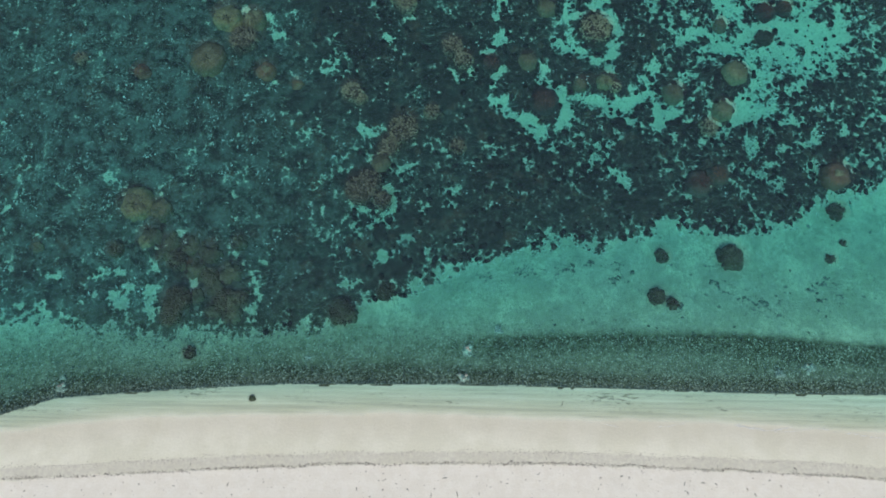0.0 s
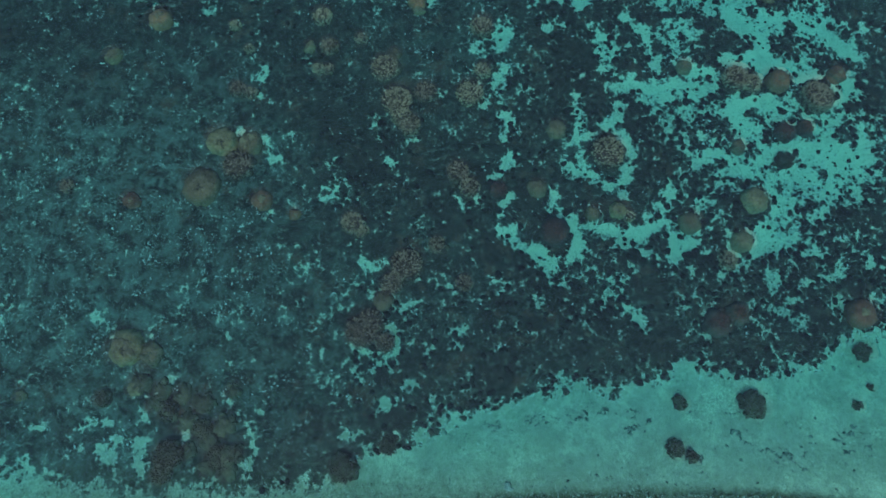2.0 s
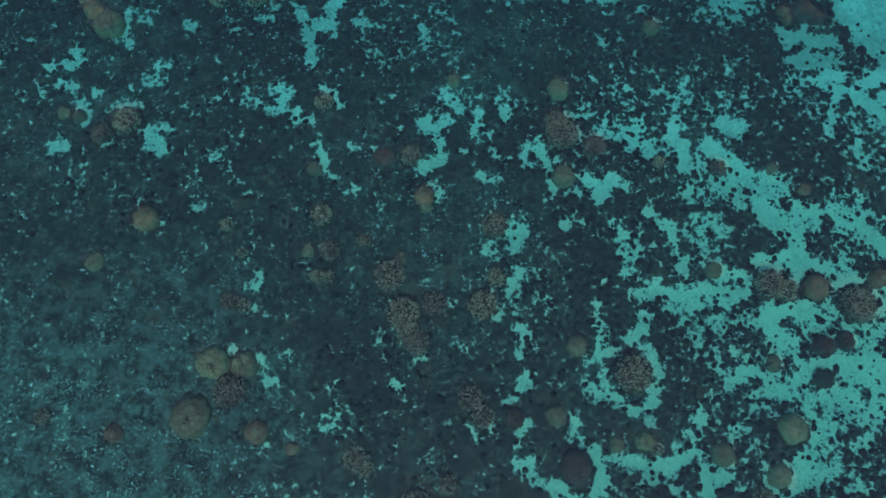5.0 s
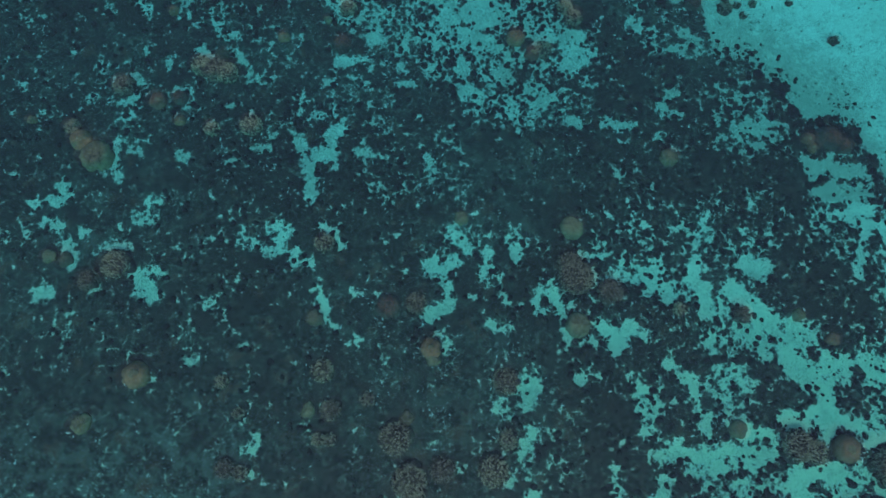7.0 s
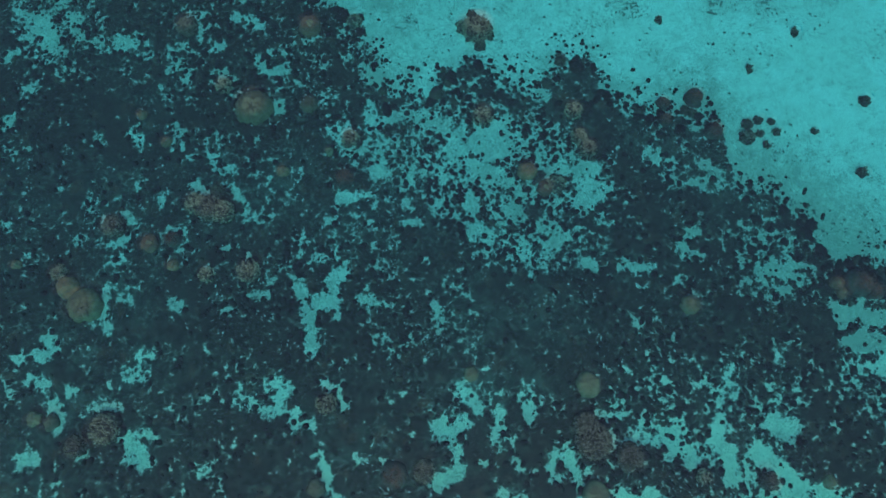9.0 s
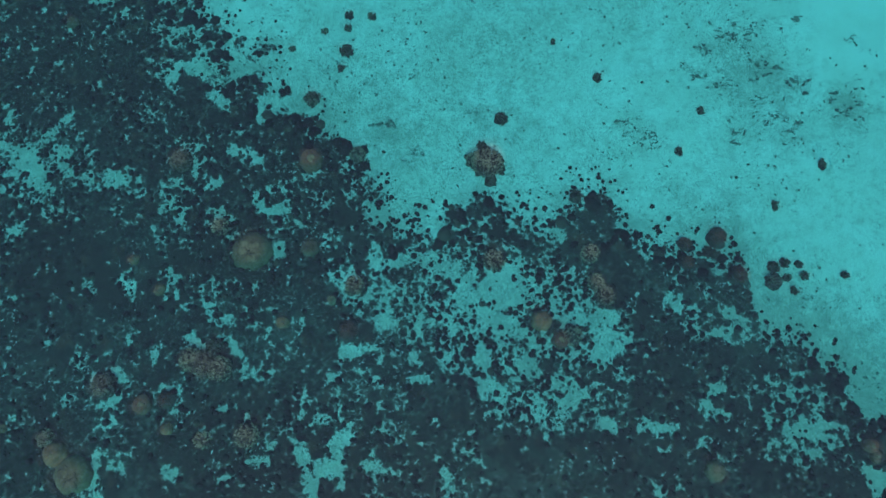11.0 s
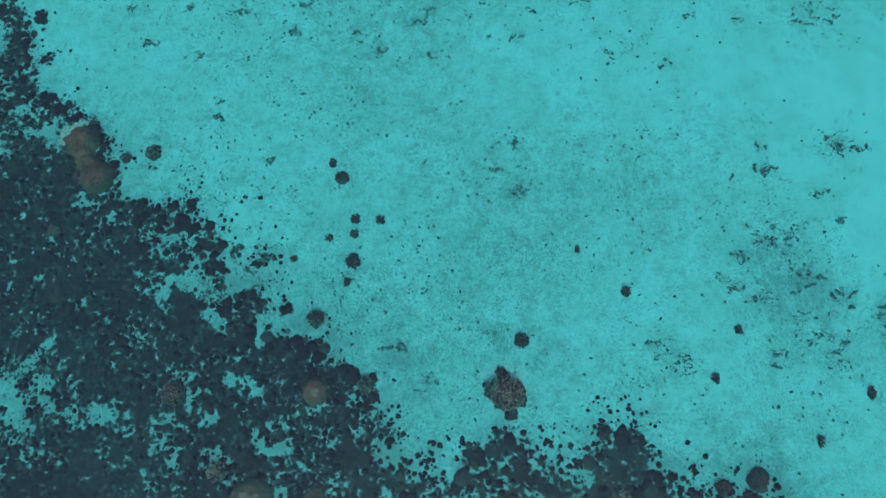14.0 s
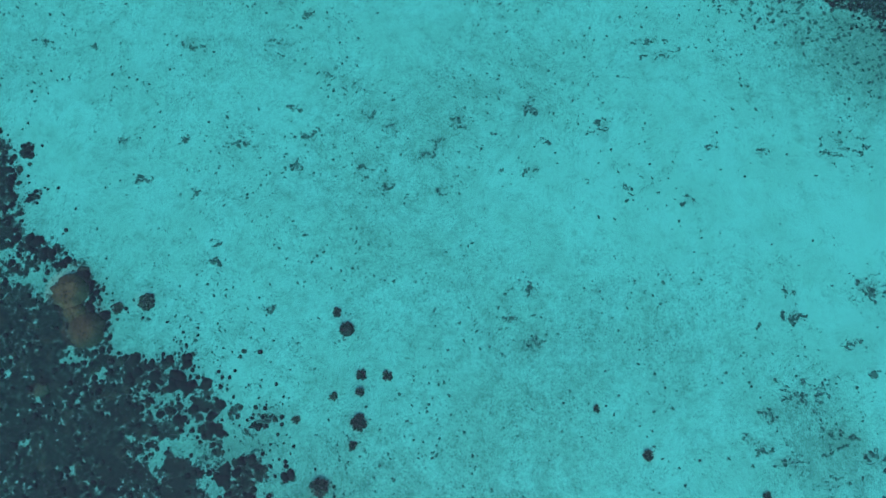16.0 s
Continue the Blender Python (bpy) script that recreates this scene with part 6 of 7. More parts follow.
brown_coral(-21.12, 54.15, 0.32); brown_coral(-12.17, 50.56, 0.38); brown_coral(-19.69, 46.00, 0.57); brown_coral(20.19, 31.81, 0.37)
red_bommie(2.68, 18.46, 0.61); red_bommie(5.93, 15.94, 0.92); red_bommie(15.05, 10.78, 0.86); red_bommie(16.29, 11.34, 0.69); red_bommie(-4.94, 33.37, 0.77)
red_bommie(20.25, 22.56, 0.72); red_bommie(21.60, 22.91, 0.59); red_bommie(11.27, 55.31, 0.46); red_bommie(13.25, 55.71, 0.64); red_bommie(14.27, 53.46, 0.63)
red_bommie(11.36, 54.18, 0.46); red_bommie(-8.39, 50.14, 0.68); red_bommie(21.81, 44.02, 0.83); red_bommie(22.57, 43.53, 0.60); red_bommie(-18.37, 46.25, 0.51)
pale_coral(6.22, 22.39, 0.62); pale_coral(4.97, 18.63, 0.58); pale_coral(8.25, 17.14, 0.46); pale_coral(14.00, 16.68, 0.68); pale_coral(17.90, 18.11, 0.79)
pale_coral(16.98, 15.60, 0.71); pale_coral(-3.94, 11.76, 0.59); pale_coral(-17.39, 6.62, 0.43); pale_coral(-23.65, 6.16, 0.33); pale_coral(-24.67, 36.09, 0.42)
pale_coral(-23.83, 35.92, 0.46); pale_coral(-9.15, 32.67, 0.49); pale_coral(-2.37, 30.47, 0.41); pale_coral(-3.78, 27.27, 0.40); pale_coral(5.85, 32.42, 0.73)
pale_coral(5.66, 38.15, 0.72); pale_coral(17.36, 21.55, 0.49); pale_coral(14.40, 26.84, 0.51); pale_coral(-0.81, 38.64, 0.43); pale_coral(-10.80, 54.89, 0.53)
pale_coral(11.79, 42.63, 0.59); pale_coral(-26.80, 69.55, 0.41); pale_coral(-16.73, 8.60, 0.61); pale_coral(-9.16, 27.67, 0.41); pale_coral(-9.44, 51.85, 0.28)
pale_coral(18.50, 33.12, 0.35)
dark_bommie(20.12, 20.73, 0.62); dark_bommie(-5.66, 2.71, 0.91); dark_bommie(-3.34, 3.90, 0.59); dark_bommie(23.31, 9.32, 0.61); dark_bommie(16.65, 6.37, 0.90)
dark_bommie(12.73, 6.36, 0.43); dark_bommie(12.19, 3.95, 0.53); dark_bommie(13.05, 3.57, 0.39); dark_bommie(22.51, 6.42, 0.30); dark_bommie(23.47, 7.39, 0.20)
dark_bommie(-14.01, 0.30, 0.42); dark_bommie(-1.16, 60.47, 0.62); dark_bommie(-0.16, 59.16, 0.40); dark_bommie(-0.69, 61.41, 0.33); dark_bommie(0.50, 59.80, 0.29)
dark_bommie(4.96, 58.19, 0.47); dark_bommie(12.64, 54.87, 0.32); dark_bommie(13.09, 54.76, 0.28); dark_bommie(16.42, 53.93, 0.39); dark_bommie(17.16, 54.23, 0.32)
dark_bommie(17.95, 54.13, 0.25); dark_bommie(16.34, 53.11, 0.53); dark_bommie(17.16, 53.30, 0.25); dark_bommie(17.50, 52.56, 0.25); dark_bommie(18.22, 53.42, 0.28)
dark_bommie(11.45, 61.10, 0.29); dark_bommie(20.18, 60.23, 0.26); dark_bommie(16.99, 57.61, 0.22); dark_bommie(20.58, 53.52, 0.25); dark_bommie(24.05, 55.63, 0.39)
dark_bommie(23.23, 50.86, 0.38); dark_bommie(4.38, 49.90, 0.69); dark_bommie(-21.53, 74.42, 0.53); dark_bommie(-23.12, 74.06, 0.32); dark_bommie(-10.03, 72.87, 0.46)
dark_bommie(-10.67, 73.84, 0.29); dark_bommie(-9.24, 67.72, 0.48); dark_bommie(-9.51, 66.56, 0.24); dark_bommie(-7.70, 70.27, 0.28); dark_bommie(-9.16, 70.33, 0.31)
dark_bommie(-9.20, 69.40, 0.24); dark_bommie(-10.68, 69.17, 0.21); dark_bommie(0.55, 63.21, 0.47); dark_bommie(6.68, 66.01, 0.31); dark_bommie(-11.20, 64.43, 0.57)
dark_bommie(13.03, 63.82, 0.24); dark_bommie(20.19, 60.44, 0.23); dark_bommie(17.01, 57.84, 0.20); dark_bommie(3.95, 68.49, 0.17); dark_bommie(-12.71, 67.92, 0.21)
dark_bommie(-8.23, 60.76, 0.56); dark_bommie(-15.93, 49.27, 0.45)



def coral_block(x, y, r):
    """A broken lump of bleached coral with knobs."""
    seed = next_seed()
    ob = stand("coral_block", x, y, "broken lump of bleached coral among dark shore weed", "coral", "bleached coral lumps along the shore")
    part("lump", lumpy_dome(r * 0.8, r * 0.45, seed, 6, 20, 0.10, 0.2, 0.4), BLEACHED, ob)
    g = np.random.RandomState(seed)
    for n in range(3):
        a = g.rand() * 6.3
        knob = part("knob", lumpy_dome(r * g.uniform(0.25, 0.4), r * 0.4, seed + n, 5, 12, 0.05, 0.15, 0.3), BLEACHED, ob)
        knob.location = (r * 0.75 * math.cos(a), r * 0.75 * math.sin(a), 0)


def weed_clump(x, y, r):
    """A soft round tuft of weed: many thin blades over a low cushion."""
    seed = next_seed()
    ob = stand("weed_clump", x, y, "round dark green weed tuft on the shallow sand shelf", "weed")
    part("cushion", lumpy_dome(r * 0.75, 0.07, seed, 5, 20, 0.02, 0.15, 0.3), SHOREWEED, ob)
    part("blades", blade_bed(r, seed, 90), SHOREWEED, ob, "dark green weed blades")


def weed_sprig(x, y, long):
    """A drifted spray of weed: a bent stem with side shoots."""
    seed = next_seed()
    g = np.random.RandomState(seed)
    ob = stand("weed_sprig", x, y, "drifted dark weed sprig lying on pale sand", "weed", "drifted weed sprigs")
    turn = g.rand() * 6.3
    stem = part("stem", strand(long, 0.012, seed), SHOREWEED, ob)
    stem.rotation_euler = (0, 0, turn)
    for n in range(5):
        shoot = part("shoot", strand(long * g.uniform(0.2, 0.45), 0.008, seed + n + 1), SHOREWEED, ob)
        d = long * (0.15 + 0.17 * n)
        shoot.location = (d * math.cos(turn), d * math.sin(turn), 0)
        shoot.rotation_euler = (0, 0, turn + g.choice((-1, 1)) * g.uniform(0.5, 1.1))


def strand(long, wide, seed):
    g = np.random.RandomState(seed)
    bm = bmesh.new()
    rows, side = [], 0.0
    for n in range(7):
        u = n / 6
        side += g.uniform(-0.08, 0.08) * long
        w = wide * (1 - 0.7 * u)
        rows.append([bm.verts.new((u * long, side + w * math.cos(b), 0.03 + w * math.sin(b))) for b in (0, 1.57, 3.14, 4.71)])
    for p, q in zip(rows, rows[1:]):
        for k in range(4):
            bm.faces.new((p[k], p[(k + 1) % 4], q[(k + 1) % 4], q[k]))
    bm.faces.new(rows[0])
    bm.faces.new(rows[-1][::-1])
    return bm


def blade_bed(r, seed, count):
    g = np.random.RandomState(seed)
    bm = bmesh.new()
    for n in range(count):
        d, a = r * 0.7 * math.sqrt(g.rand()), g.rand() * 6.3
        x, y, out = d * math.cos(a), d * math.sin(a), g.uniform(0.05, 0.4) * r
        w, b = 0.010, a + g.uniform(-0.8, 0.8)
        tip = bm.verts.new((x + out * math.cos(b), y + out * math.sin(b), g.uniform(0.05, 0.10)))
        foot = [bm.verts.new((x + w * math.cos(b + k), y + w * math.sin(b + k), 0.04)) for k in (0.0, 2.1, 4.2)]
        for k in range(3):
            bm.faces.new((foot[k], foot[(k + 1) % 3], tip))
    return bm


weed_clump(-10.10, -2.05, 0.27)
weed_sprig(-7.45, -1.45, 0.8); weed_sprig(-2.0, -1.75, 0.5); weed_sprig(-1.2, -1.62, 0.4); weed_sprig(0.6, -2.05, 0.35); weed_sprig(6.4, -2.1, 0.3)
coral_block(-20.65, -1.75, 0.30); coral_block(-20.75, -1.2, 0.2); coral_block(1.15, -0.80, 0.34); coral_block(1.40, 0.72, 0.36); coral_block(3.10, 1.85, 0.28); coral_block(18.5, -0.2, 0.3)
coral_block(20.2, 0.1, 0.34); coral_block(-7.4, 0.2, 0.2)

# ---- tufts of weed and small dead coral on the open sand ----
TUFTS = []
TUFT_RANDOM = np.random.RandomState(5)


def tufts(x, y, r):
    """Ragged streaks of small dark tufts within that radius, each a crooked run of crumbs."""
    g = TUFT_RANDOM
    for n in range(int(5 + 9 * r) if r < 1.0 else int(8 + 6 * r * r)):
        d, a = r * g.rand() ** 0.6, g.rand() * 2 * math.pi
        px, py, turn = x + d * math.cos(a), y + d * math.sin(a) * 0.8, g.rand() * 6.3
        thick = 0.026 + 0.060 * g.rand() ** 2
        for m in range(int(g.uniform(3, 13))):
            turn += g.normal(0, 0.9)
            px, py = px + 0.05 * math.cos(turn) * (1 + r), py + 0.05 * math.sin(turn)
            TUFTS.append((px + g.normal(0, 0.025), py + g.normal(0, 0.025), thick * g.uniform(0.4, 1.2)))
    if r > 0.3:
        grit(x, y, r * 1.3, 0.18)


tufts(-20.3, 90.4, 0.70); tufts(-26.5, 90.5, 0.32); tufts(-23.7, 84.3, 0.51); tufts(-17.0, 84.4, 1.02); tufts(-12.8, 84.7, 0.62); tufts(-9.2, 85.9, 0.45)
tufts(-7.8, 85.3, 0.41); tufts(-5.7, 83.3, 0.51); tufts(-5.0, 84.2, 0.34); tufts(-3.7, 85.5, 0.38); tufts(0.7, 86.6, 0.63); tufts(5.2, 85.2, 0.59)
tufts(-8.1, 81.2, 0.40); tufts(0.8, 82.4, 0.41); tufts(-4.7, 81.0, 0.24); tufts(-9.5, 82.5, 0.34); tufts(-19.3, 81.0, 0.20); tufts(-22.2, 81.7, 0.17)
tufts(-22.9, 81.9, 0.13); tufts(-17.8, 77.9, 0.30); tufts(-17.7, 76.8, 0.23); tufts(20.2, 83.9, 1.57); tufts(15.0, 83.6, 0.35); tufts(12.1, 84.0, 0.31)
tufts(20.3, 75.2, 0.66); tufts(15.5, 73.6, 0.43); tufts(-20.4, 84.2, 0.27); tufts(-13.7, 86.4, 0.21); tufts(-13.3, 92.8, 0.18); tufts(10.2, 80.7, 0.41)
tufts(6.7, 81.2, 0.20); tufts(-1.0, 82.4, 0.17); tufts(1.7, 84.3, 0.24); tufts(-13.5, 82.6, 0.34); tufts(8.6, 90.7, 1.44); tufts(-29.9, 90.9, 0.35)
tufts(-15.0, 90.6, 0.71); tufts(-11.0, 88.3, 1.23); tufts(0.6, 71.9, 0.46); tufts(20.2, 75.1, 1.09); tufts(22.0, 74.8, 0.47); tufts(15.7, 75.1, 0.36)
tufts(15.8, 73.5, 0.36); tufts(18.9, 72.0, 0.54); tufts(19.9, 70.3, 0.35); tufts(23.4, 69.0, 0.28); tufts(15.9, 69.0, 1.23); tufts(17.4, 66.8, 1.04)
tufts(14.5, 65.7, 1.03); tufts(17.4, 63.9, 1.53); tufts(15.5, 62.5, 1.01); tufts(12.5, 66.7, 0.69); tufts(18.9, 62.5, 1.01); tufts(9.7, 61.8, 1.00)
tufts(19.6, 65.7, 0.69); tufts(13.7, 68.0, 0.52); tufts(8.8, 62.8, 0.84); tufts(-0.9, 63.7, 0.67); tufts(22.2, 64.3, 1.37); tufts(-6.6, 62.6, 0.67)
tufts(-4.9, 60.7, 0.99); tufts(-14.3, 68.0, 0.69); tufts(-15.3, 66.6, 1.02); tufts(-17.3, 66.2, 0.85); tufts(-14.4, 74.1, 0.36); tufts(0.6, 75.2, 0.36)
tufts(-0.8, 73.4, 0.29)
tufts(8.1, 5.8, 0.8); tufts(4.6, 5.4, 0.6); tufts(2.4, 4.9, 0.5); tufts(6.5, 5.6, 0.5); tufts(13.2, 3.6, 0.6); tufts(10.3, 5.5, 0.9); tufts(16.0, 5.0, 1.1); tufts(18.5, 4.0, 1.2)
tufts(22.0, 4.5, 1.0)
grit(21, 91, 6, 0.55)
grit(22.3, 64.3, 1.4, 0.4)
grit(17.5, 66.0, 2.0, 0.2)
grit(26, 91, 5, 0.55)
grit(16, 68, 5, 0.2)

build_ground()
build_water()


def build_turf():
    g = np.random.RandomState(11)
    step = 0.18
    x, y = np.meshgrid(np.arange(-35, 33, step), np.arange(1, 99, step))
    x = x.ravel() + g.uniform(-0.5, 0.5, x.size) * step * 1.6
    y = y.ravel() + g.uniform(-0.5, 0.5, y.size) * step * 1.6
    edge = sample(BARE, x, y)
    chance = np.where(edge < -0.55, 0.07, 0.52) * (edge < 0.08)
    stray = np.where((y < 58) & (edge < 1.3), 0.10, 0.02) * (layered(x, y, 2.5, 130) > 0.45) * (edge < 2.2) * (y > 12)
    calm = 1 - np.clip(sample(FLECK, x, y) * 3.0, 0, 1)
    chance, stray = chance * calm, stray * calm
    fringe = 0.65 * np.exp(-np.maximum(edge - 0.1, 0) / 1.0) * (y > 45) * np.clip(layered(x, y, 2.2, 150) * 5 - 2.0, 0, 1) * (edge > 0.1) * np.clip((2.7 - edge) / 0.8, 0, 1)
    keep = g.rand(x.size) < np.maximum(np.maximum(chance, stray), fringe)
    keep &= (y > along(LAGOON, x) - 1.2)
    x, y, edge = x[keep], y[keep], edge[keep]
    size = 0.05 + 0.17 * g.rand(len(x)) ** 2.2
    size = np.where(edge > 0.3, np.where(y < 58, 0.05 + 0.15 * g.rand(len(x)) ** 1.8, size * 0.72), size)
    outer = np.clip(1 - np.abs(y - along(FAR, x)) / 3.0, 0, 1) * (edge < 0.35)
    size = size * (1 + 1.1 * outer * (g.rand(len(x)) < 0.5))
    two = np.stack([size * g.uniform(0.8, 1.25, len(x)), size * g.uniform(0.8, 1.25, len(x))], 1)
    co, f = dome_piece(8)
    merged("reef_turf", co, f, np.stack([x, y, bed(x, y)], 1), two, np.minimum(size * g.uniform(0.3, 0.6, len(x)), 0.10), g.rand(len(x)) * 6.3, g.rand(len(x)),
           TURF, "dark brown reef turf of small coral and algae clumps", "reef turf", 0.26, 12)


def build_tufts():
    g = np.random.RandomState(21)
    p = np.array(TUFTS)
    # a loose peppering of the open sand
    n = 62000
    x, y = g.uniform(-33, 30, n), g.uniform(40, 98, n)
    ok = (sample(BARE, x, y) > 0.4) & (g.rand(n) < np.clip(sample(GRIT, x, y) * 1.3 - 0.18, 0.07, 1) * np.clip(layered(x, y, 2.6, 170) * 6 - 2.5, 0.06, 1))
    extra = np.stack([x, y, 0.017 + 0.075 * g.rand(n) ** 4], 1)[ok]
    # the mottled patch of growth far out
    m = 4200
    x, y = g.uniform(12, 32, m), g.uniform(86, 98, m)
    ok = (y - 90.6) * 1.0 + (x - 19) * 0.45 + g.normal(0, 0.9, m) > 0
    extra2 = np.stack([x, y, 0.03 + 0.11 * g.rand(m) ** 3], 1)[ok]
    # bits of weed on the lagoon's sand
    m = 900
    x, y = g.uniform(-12, 30, m), g.uniform(2, 16, m)
    ok = (y > along(BANDTOP, x) + 0.3) & (y < along(LAGOON, x) - 0.4) & (g.rand(m) < np.clip(layered(x, y, 2.5, 190) * 5 - 2.1, 0.05, 1))
    extra3 = np.stack([x, y, 0.018 + 0.085 * g.rand(m) ** 4], 1)[ok]
    p = np.vstack([p, extra, extra2, extra3])
    co, f = dome_piece(6)
    two = np.stack([p[:, 2] * g.uniform(0.85, 1.8, len(p)), p[:, 2] * g.uniform(0.65, 1.15, len(p))], 1)
    merged("weed_tufts", co, f, np.stack([p[:, 0], p[:, 1], bed(p[:, 0], p[:, 1])], 1), two, p[:, 2] * g.uniform(0.5, 1.1, len(p)), g.rand(len(p)) * 6.3,
           g.rand(len(p)), WEED, "small dark weed and coral tufts scattered on pale sand", "weed", 0.4, 22)


def build_crumbs():
    """White crumbs of dead coral, in clusters through the turf and thickest on its silty side."""
    g = np.random.RandomState(61)
    n = 420000
    x, y = g.uniform(-34, 30, n), g.uniform(2.5, 78, n)
    edge, silty = sample(BARE, x, y), sample(FLECK, x, y)
    drift = np.clip(layered(x, y, 1.1, 210) * 5.5 - 3.0, 0, 1) ** 1.5
    broad = np.clip(layered(x, y, 6.0, 215) * 4 - 1.4, 0.1, 1)
    near = np.clip(1 + edge / 0.9, 0, 1)
    chance = drift * broad * (0.10 + 0.34 * near + 0.20 * silty) + 0.002
    keep = (g.rand(n) < chance * 1.3 * (1 - 0.7 * np.clip((y - 56) / 8, 0, 1))) & (edge < 0.12) & (y > along(LAGOON, x) + 0.2)
    x, y = x[keep], y[keep]
    size = 0.014 + 0.046 * g.rand(len(x)) ** 3
    two = np.stack([size * g.uniform(1.0, 2.4, len(x)), size * g.uniform(0.5, 0.9, len(x))], 1)
    co, f = dome_piece(4)
    merged("coral_crumbs", co, f, np.stack([x, y, bed(x, y) + 0.03], 1), two, size * 0.8, g.rand(len(x)) * 6.3, g.rand(len(x)) ** 1.5,
           CRUMB, "white crumbs of dead coral scattered through dark turf", "coral rubble", 0.4, 62)


def build_rubble():
    g = np.random.RandomState(31)
    n = 64000
    x = g.uniform(-29, 29, n)
    step, top = along(STEP, x), along(BANDTOP, x)
    u = np.where(x > 11, g.rand(n) ** 1.3 * 0.75, g.rand(n) ** 1.5)
    y = step + 0.02 + u * (top - step + 0.8)
    keep = g.rand(n) < 0.35 + 0.65 * layered(x, y, 1.6, 140)
    x, y = x[keep], y[keep]
    size = 0.011 + 0.038 * g.rand(len(x)) ** 3
    two = np.stack([size * g.uniform(0.8, 1.5, len(x)), size * g.uniform(0.8, 1.2, len(x))], 1)
    co, f = dome_piece(4)
    merged("shore_rubble", co, f, np.stack([x, y, bed(x, y)], 1), two, size * 0.8, g.rand(len(x)) * 6.3, g.rand(len(x)),
           STONE, "pale coral rubble strewn through a dark weed band", "rubble", 0.3, 32)
    # weed clumps in the band
    n = 4500
    x = g.uniform(-29, 29, n)
    y = along(STEP, x) + 0.02 + g.rand(n) ** 5.0 * (along(BANDTOP, x) - along(STEP, x) + 0.3)
    size = 0.02 + 0.05 * g.rand(n) ** 2
    two = np.stack([size * g.uniform(0.8, 1.6, n), size * g.uniform(0.7, 1.2, n)], 1)
    co, f = dome_piece(5)
    merged("shore_weed", co, f, np.stack([x, y, bed(x, y)], 1), two, size * 0.9, g.rand(n) * 6.3, g.rand(n),
           WEED, "dark weed clumps along the shallow edge", "weed", 0.4, 33)


def build_wrack():
    g = np.random.RandomState(41)
    n = 9000
    x = g.uniform(-28, 28, n)
    wave = 0.22 * (layered(x, x * 0, 1.5, 150) - 0.5)
    second = g.rand(n) < 0.40
    y = along(WRACK, x) + wave + g.normal(0, 0.045, n) + np.where(second, 0.55 + 0.10 * (lattice(x, x * 0, 0.7, 155) - 0.5) + g.normal(0, 0.05, n), 0)
    keep = g.rand(n) < 0.45 + 0.55 * lattice(x, y * 0, 0.8, 151)
    x, y, second = x[keep], y[keep], second[keep]
    size = 0.011 + 0.024 * g.rand(len(x)) ** 2.5
    size = np.where(second, size * 0.62, size)
    two = np.stack([size * g.uniform(1.0, 2.2, len(x)), size * g.uniform(0.4, 0.8, len(x))], 1)
    co, f = dome_piece(5)
    merged("wrack_line", co, f, np.stack([x, y, bed(x, y)], 1), two, size * 0.5, g.normal(0, 0.5, len(x)), g.rand(len(x)),
           WRACK_MAT, "grey-brown line of dry sea wrack along the beach", "seaweed", 0.4, 42)
    # grains and bits over the dry sand
    n = 2200
    x = g.uniform(-28, 28, n)
    y = along(WRACK, x) - g.rand(n) ** 0.8 * 5
    size = 0.008 + 0.03 * g.rand(n) ** 4
    two = np.stack([size * g.uniform(1.0, 2.5, n), size * g.uniform(0.5, 0.9, n)], 1)
    merged("beach_litter", co, f, np.stack([x, y, bed(x, y)], 1), two, size * 0.5, g.rand(n) * 6.3, g.rand(n),
           WRACK_MAT, "small dry leaf and shell bits strewn over white sand", "litter", 0.4, 43)


def twig(x, y):
    """A short bent stick lying on the sand."""
    g = np.random.RandomState(next_seed())
    long, wide = g.uniform(0.08, 0.3), g.uniform(0.009, 0.02)
    a, bend = g.rand() * 6.3, g.uniform(-0.25, 0.25)
    bm = bmesh.new()
    rows = []
    for n in range(6):
        u = n / 5 - 0.5
        cx, cy = u * long, bend * long * (u * u * 4 - 1) * 0.5
        w = wide * (1 - 0.5 * abs(u))
        rows.append([bm.verts.new((cx, cy + w * math.cos(b), w + w * math.sin(b))) for b in (0, 1.26, 2.51, 3.77, 5.03)])
    for p, q in zip(rows, rows[1:]):
        for s in range(5):
            bm.faces.new((p[s], p[(s + 1) % 5], q[(s + 1) % 5], q[s]))
    bm.faces.new(rows[0])
    bm.faces.new(rows[-1][::-1])
    ob = part("driftwood_stick", bm, WOOD)
    ob.location, ob.rotation_euler = (x, y, float(bed(x, y))), (0, 0, a)
    tagged(ob, "small dark driftwood stick on dry white sand", "driftwood", "sticks on the beach")


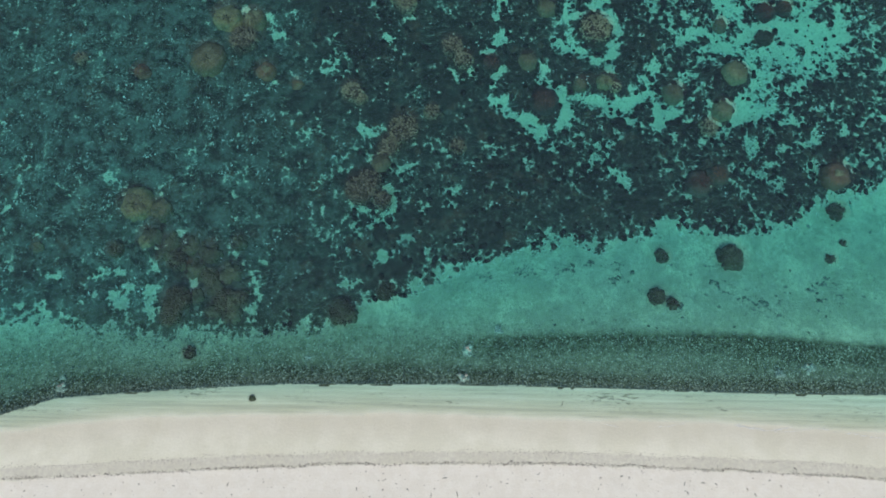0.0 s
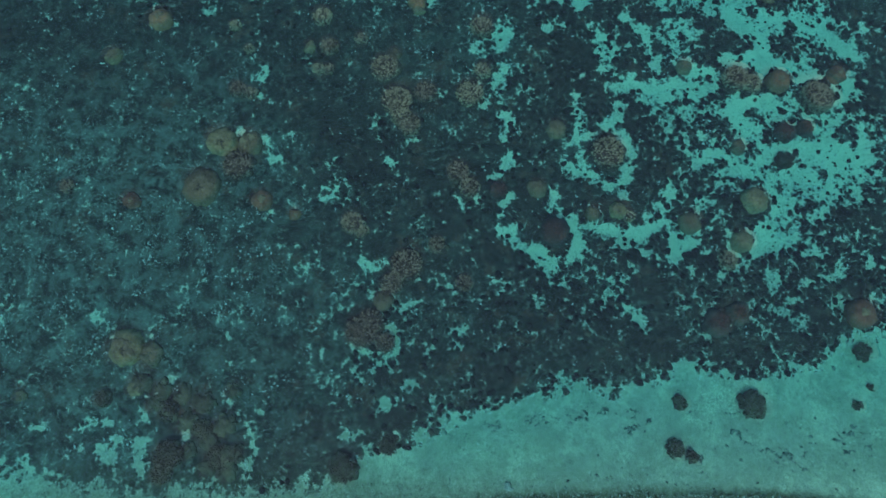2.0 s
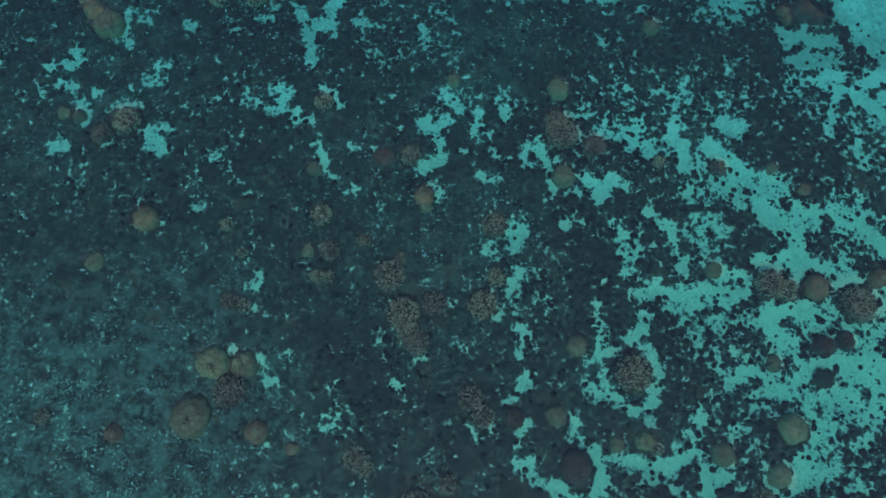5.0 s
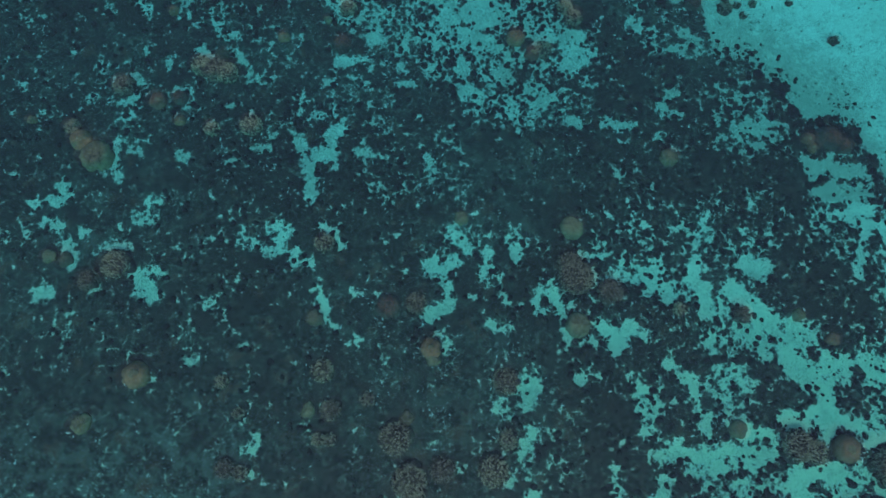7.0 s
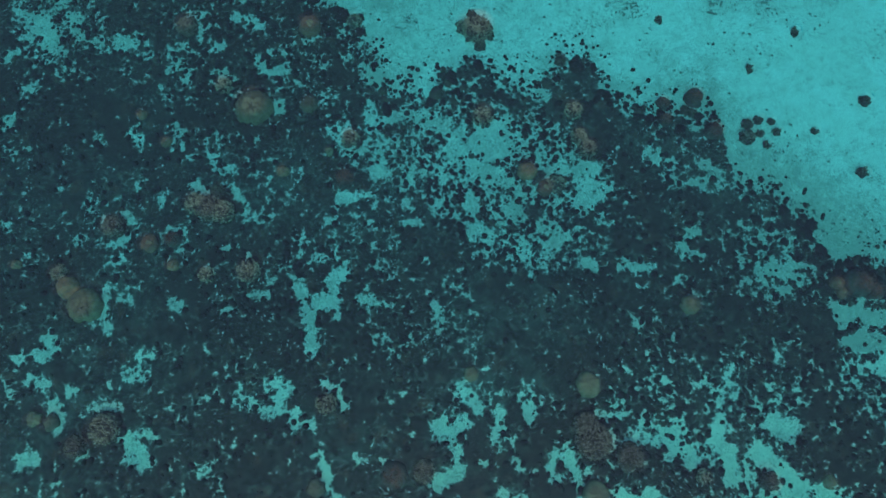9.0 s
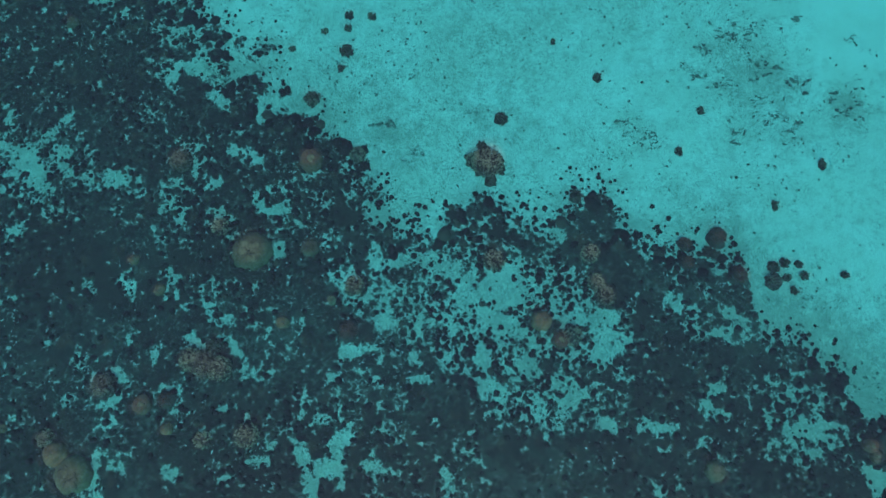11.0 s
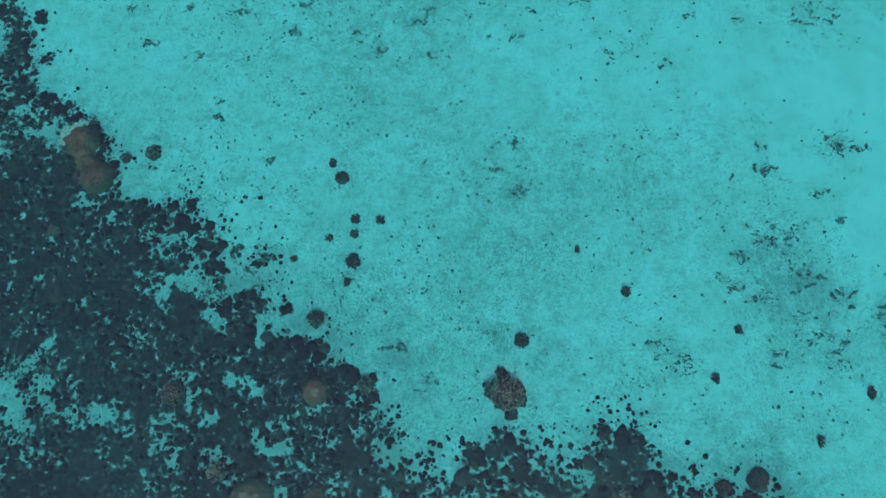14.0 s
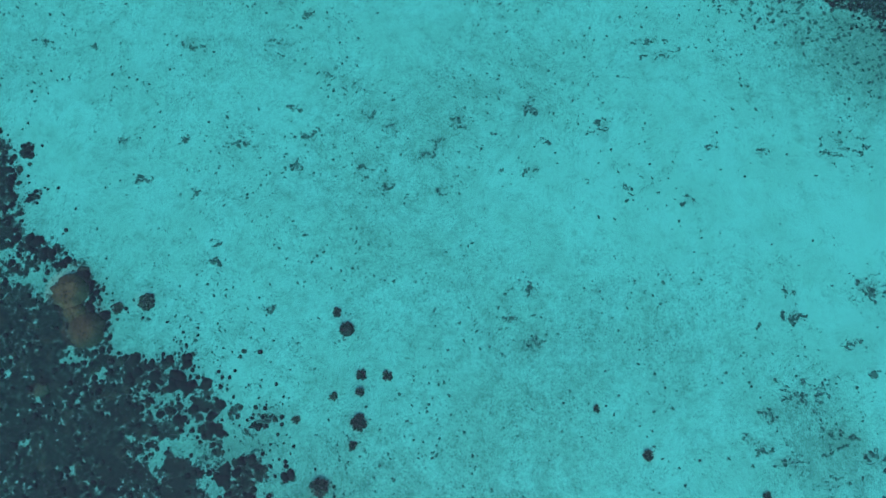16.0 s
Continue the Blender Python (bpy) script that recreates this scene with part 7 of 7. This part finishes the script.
FOAM_AT = []


def foam(x, y, long, wide):
    """Broken flecks of foam left by a ripple at the water's edge."""
    g = np.random.RandomState(next_seed())
    for n in range(int(long * 26)):
        u = g.rand() - 0.5
        cx = u * long
        FOAM_AT.append((x + cx, y + 0.10 * math.sin(cx * 1.7 + x) + g.normal(0, wide * 0.5), 0.012 + wide * 0.7 * g.rand() ** 2))


def build_foam():
    g = np.random.RandomState(51)
    p = np.array(FOAM_AT)
    co, f = dome_piece(5)
    two = np.stack([p[:, 2] * g.uniform(1.2, 3.0, len(p)), p[:, 2] * g.uniform(0.4, 0.8, len(p))], 1)
    z = np.maximum(bed(p[:, 0], p[:, 1]), 0.0)
    merged("foam_flecks", co, f, np.stack([p[:, 0], p[:, 1], z], 1), two, p[:, 2] * 0.3, g.normal(0, 0.2, len(p)), g.rand(len(p)),
           FOAM, "thin white foam flecks along the water's edge", "foam", 0.4, 52)


foam(16.95, -2.99, 3.0, 0.050); foam(16.36, -2.92, 1.2, 0.040); foam(22.41, -3.25, 2.4, 0.040); foam(12.20, -2.91, 1.5, 0.025); foam(8.77, -3.04, 1.2, 0.025)
foam(19.02, -3.06, 3.0, 0.020)
build_foam()
build_turf()
build_tufts()
build_crumbs()
build_rubble()
build_wrack()
twig(-4.17, -6.26); twig(-2.89, -5.51); twig(-2.82, -5.81); twig(-1.63, -6.24); twig(-0.45, -6.48); twig(0.86, -6.40); twig(0.24, -5.67); twig(2.56, -6.05)
twig(5.47, -4.70); twig(3.65, -4.81); twig(5.00, -5.38); twig(3.39, -5.87); twig(1.99, -6.38); twig(9.24, -5.41); twig(9.61, -5.48); twig(8.15, -5.51); twig(7.98, -6.05)
twig(12.48, -6.12); twig(13.32, -5.65); twig(14.17, -4.93); twig(13.97, -5.69); twig(15.87, -6.16); twig(16.73, -5.47); twig(18.19, -4.93); twig(19.12, -6.10)
twig(12.40, -5.72); twig(15.52, -5.90); twig(-10.68, -6.20); twig(-13.41, -6.31); twig(-12.76, -5.30)
